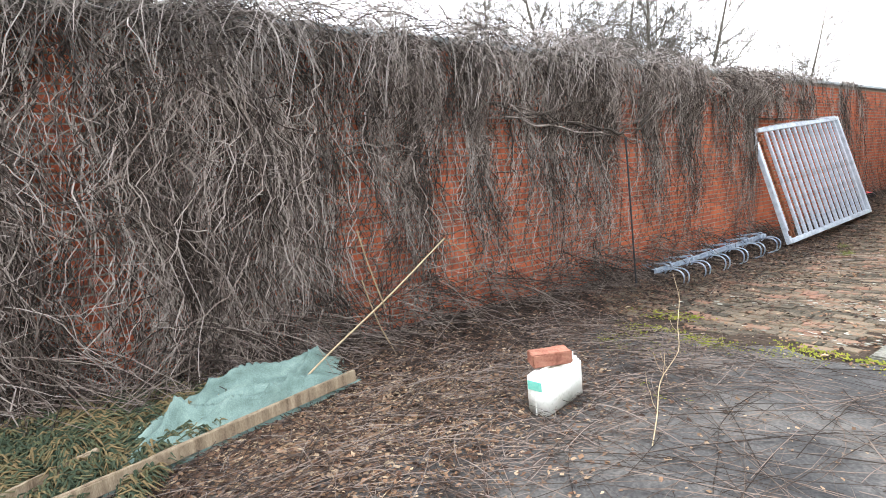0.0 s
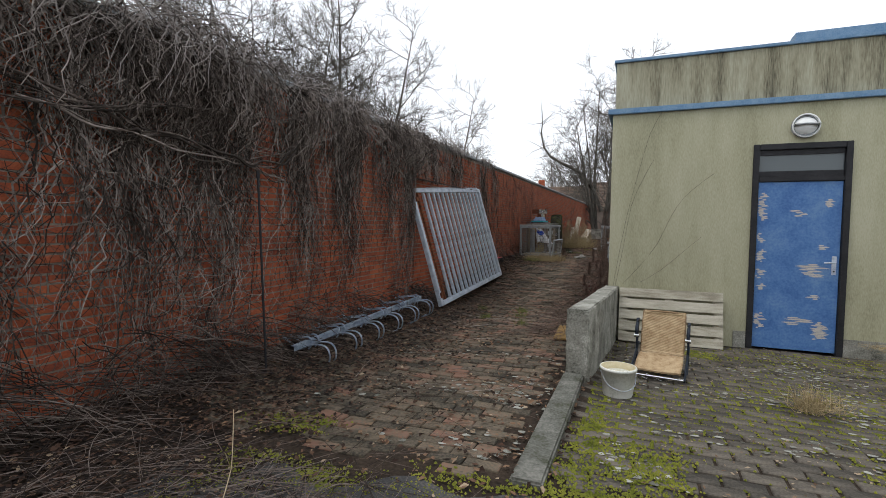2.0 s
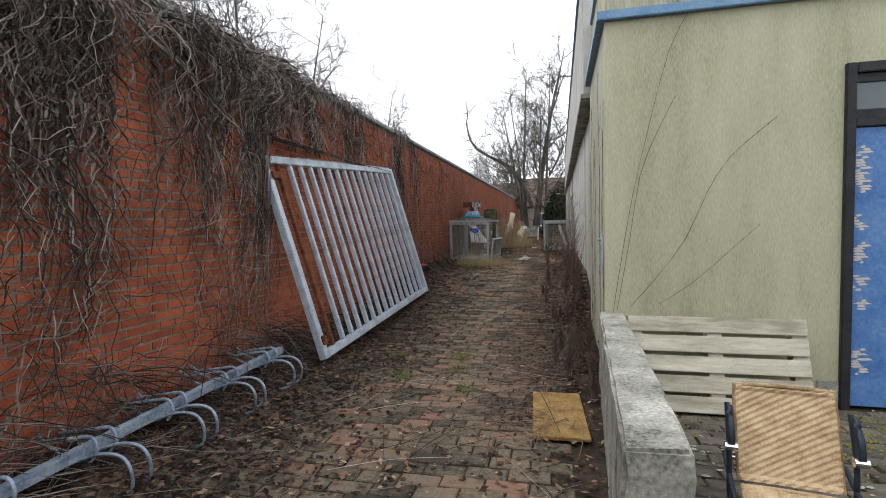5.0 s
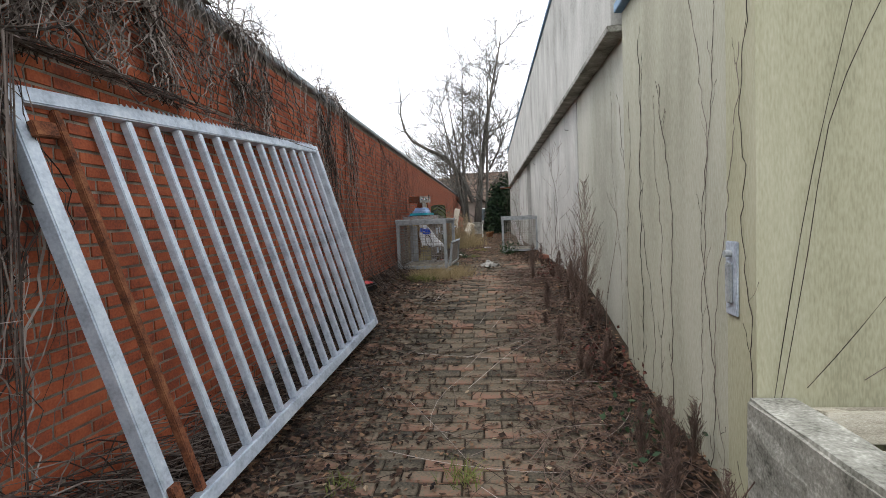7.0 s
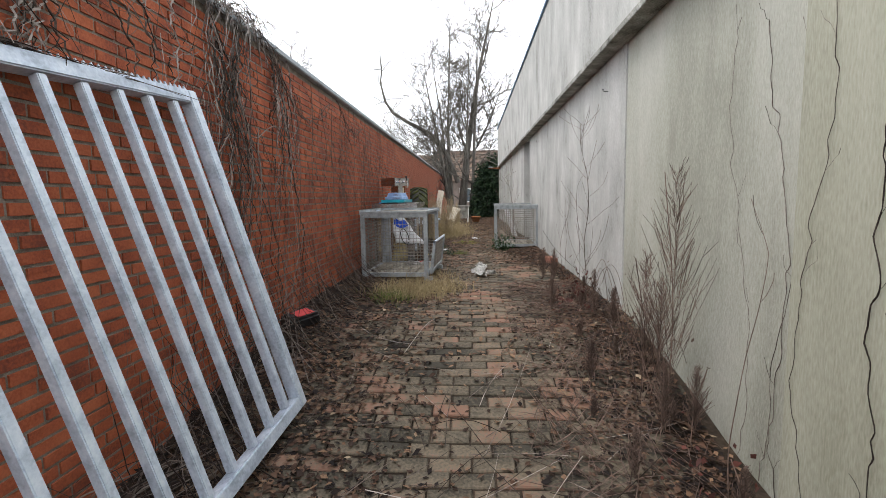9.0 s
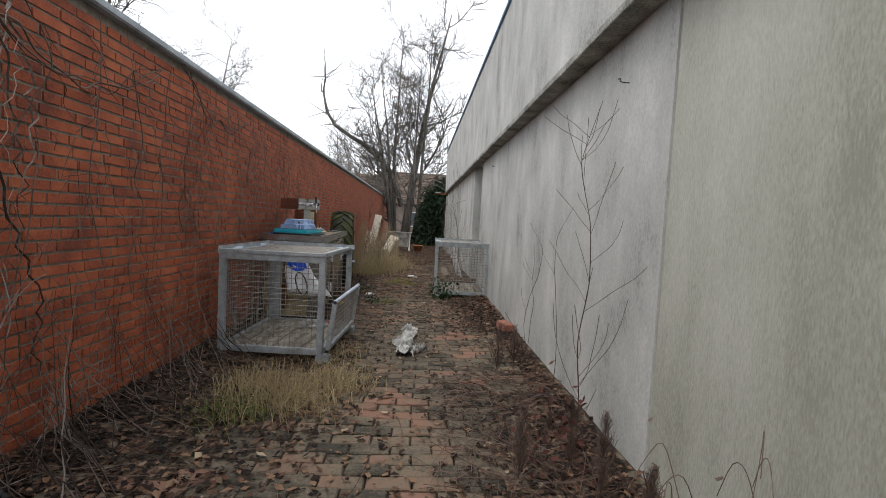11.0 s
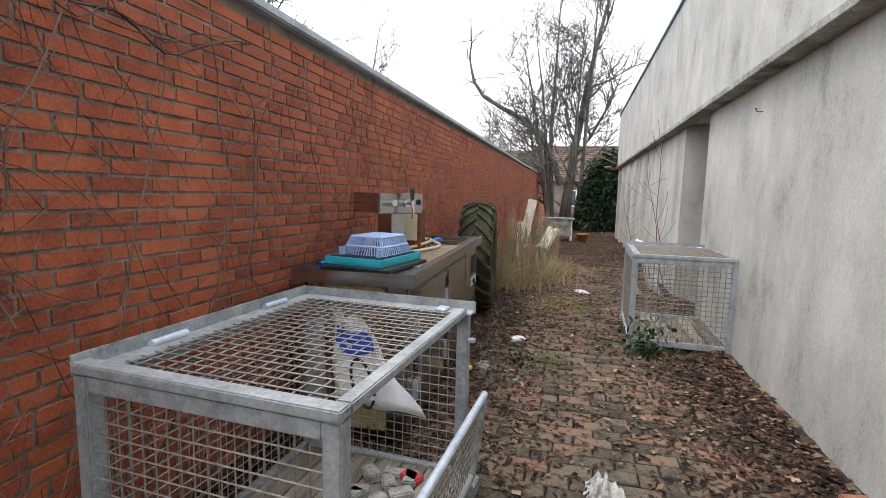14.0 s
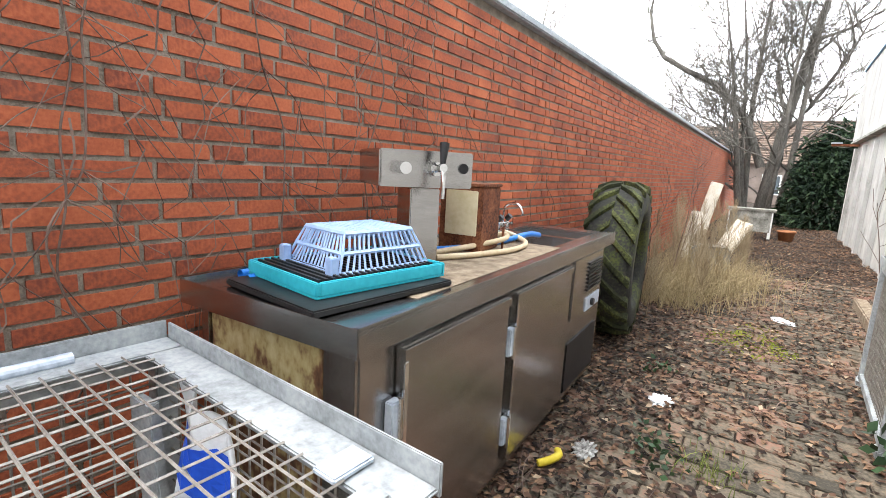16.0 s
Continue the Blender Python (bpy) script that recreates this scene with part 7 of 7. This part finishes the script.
# ---- houses beyond the far end ----
def far_house(x, y, w, dpt, wall_h, roof_h, rz, label):
    ob = thing("house", pose(x, y, 0, 0, 0, rz), label, "house", group="houses beyond the alley")
    part("wall", box((-w / 2, 0, -0.3), (w / 2, dpt, wall_h), 0), HOUSEWALL, ob)
    bm = bmesh.new()
    e = 0.35
    pts = [(-w / 2 - e, -e, wall_h), (w / 2 + e, -e, wall_h), (w / 2 + e, dpt + e, wall_h), (-w / 2 - e, dpt + e, wall_h), (-w / 2 - e, dpt / 2, wall_h + roof_h), (w / 2 + e, dpt / 2, wall_h + roof_h)]
    vs = [bm.verts.new(p) for p in pts]
    for q in ((0, 1, 5, 4), (2, 3, 4, 5), (0, 4, 3), (1, 2, 5), (3, 2, 1, 0)):
        bm.faces.new([vs[k] for k in q])
    roof = part("roof", bm, ROOFTILE, ob, "brown tiled roof")
    n_ = 18
    for k in range(n_):
        s0 = k / n_
        yy, zz = -e + (dpt / 2 + e) * s0, wall_h + roof_h * s0
        part("tile_row", box((-w / 2 - e, yy - 0.02, zz + 0.01), (w / 2 + e, yy + 0.05, zz + 0.07), 0.0), ROOFTILE, roof)
    part("chimney", box((w * 0.2, dpt / 2 - 0.3, wall_h + roof_h - 0.4), (w * 0.2 + 0.6, dpt / 2 + 0.3, wall_h + roof_h + 0.7), 0.02), BRICK, roof)
    for k in range(3):
        wx = -w / 3 + k * w / 3
        win = part("window", box((wx - 0.5, -0.06, 1.0), (wx + 0.5, -0.001, 2.2), 0.01), WHITEPLASTIC, ob)
        part("pane", box((wx - 0.42, -0.075, 1.08), (wx + 0.42, -0.061, 2.12), 0.0), GLASS, win)
    return ob


far_house(-10.2, 50, 16, 9, 2.8, 2.55, 0, "low brown house with a tiled roof beyond the alley")
far_house(6.4, 51, 16, 9, 2.8, 3.0, 0, "low brown house with a tiled roof behind the trees")
part_end = thing("wall_end", Matrix(), "red brick end of the garden wall", "wall", kind="structure")
part("end_face", box((-6.0, 41.001, -0.2), (0.0, 41.25, 2.4), 0), BRICK, part_end)
# hedge and fence line closing the yard behind the camera
part("yard_wall", box((-0.3, -9.3, -0.2), (13, -9.001, 2.6), 0), BRICK, tagged(thing("wall_yard", Matrix(), "red brick wall closing the yard", "wall", kind="structure")))
part("side_wall", box((12.001, -9.0, -0.4), (12.3, 31, 3.0), 0), RENDER, tagged(thing("wall_side", Matrix(), "rendered wall closing the yard", "wall", kind="structure")))

# ---- paving, piece by piece ----
def stone_mesh(name, l, w, mat_s):
    bm = box((-l / 2, -w / 2, -0.05), (l / 2, w / 2, 0.0), 0)
    top_e = [e for e in bm.edges if all(v.co.z > -0.001 for v in e.verts)]
    bmesh.ops.bevel(bm, geom=top_e, offset=0.006, segments=1, affect="EDGES")
    me = bpy.data.meshes.new(name)
    bm.to_mesh(me)
    bm.free()
    me.materials.append(mat_s)
    return me


def paving(parent, cells, l, w, mat_s, near, sink):
    """cells: centre x, y and turn; the near ones become objects of their own, the others one mesh."""
    me = stone_mesh("paving_brick", l, w, mat_s)
    co = np.zeros(len(me.vertices) * 3, np.float32)
    me.vertices.foreach_get("co", co)
    co = co.reshape(-1, 3)
    polys = [tuple(p.vertices) for p in me.polygons]
    quads = np.array([p for p in polys if len(p) == 4])
    vs, fs, k, made = [], [], 0, 0
    pr = random.Random(8)
    for x, y, a in cells:
        z = lv(x, y) + sink + pr.gauss(0, 0.003)
        slope = (lv(x, y + 0.05) - lv(x, y - 0.05)) / 0.1
        slope_x = (lv(x + 0.05, y) - lv(x - 0.05, y)) / 0.1
        m = Matrix.Translation((x, y, z)) @ Euler((math.atan(slope) + pr.gauss(0, 0.012), -math.atan(slope_x) + pr.gauss(0, 0.012), a + pr.gauss(0, 0.012))).to_matrix().to_4x4()
        if near(x, y) and made < 300:
            ob = new("paving_brick", me)
            ob.matrix_world = m
            ob.parent = parent
            made += 1
        else:
            r3 = np.array(m.to_3x3())
            vs.append(co @ r3.T + np.array(m.translation))
            fs.append(quads + k)
            k += len(co)
    o = raw("paving_bricks", np.concatenate(vs), np.concatenate(fs), mat_s, parent)
    o["kind"] = "stuff"


alley = thing("pavement_alley", Matrix(), "worn brick paving of the alley, half hidden by leaves", "pavement", kind="structure")
cells, row, y = [], 0, 4.62
while y < 24:
    x = 0.28 + (0.105 if row % 2 else 0.0)
    while x < 2.55 + 0.25 * (y > 12):
        xx, yy = x + 0.012 * math.sin(3 * y), y + 0.02 * math.sin(1.7 * x + 0.5 * y)
        if not (2.48 < xx and 4.6 < yy < FY) and not (yy < 4.75 + 0.1 * math.sin(7 * xx)):
            cells.append((xx, yy, 0.0))
        x += 0.213
    y += 0.109
    row += 1
paving(alley, cells, 0.203, 0.099, PAVER, lambda x, y: 8.9 < y < 11.7 and 0.75 < x < 2.6, 0.0)
patio = thing("pavement_patio", Matrix(), "mossy grey paving stones before the annex door", "pavement", kind="structure")
cells, row, y = [], 0, 4.75
while y < FY - 0.06:
    x = 2.86 + (0.105 if row % 2 else 0.0)
    while x < 7.5:
        if y > 4.9 + 0.12 * math.sin(4 * x):
            cells.append((x, y, 0.0))
        x += 0.215
    y += 0.115
    row += 1
paving(patio, cells, 0.198, 0.1, PATIO, lambda x, y: y < 8.0 and x < 4.6, 0.0)

# ---- single bricks of the stretch of wall nearest to the path ----
shapes = {}
for y, z0, size, x in near_bricks:
    if size not in shapes:
        me = bpy.data.meshes.new("brick")
        me.from_pydata(brick_corners(0, size, 0, COURSE - JOINT, 0.0), [], [tuple(int(q) for q in r) for r in CUBE_F])
        me.polygons.foreach_set("use_smooth", np.zeros(len(me.polygons), bool))
        me.materials.append(BRICK)
        shapes[size] = me
    ob = new("brick", shapes[size])
    ob.location = (x, y, z0)
    ob.parent = wall
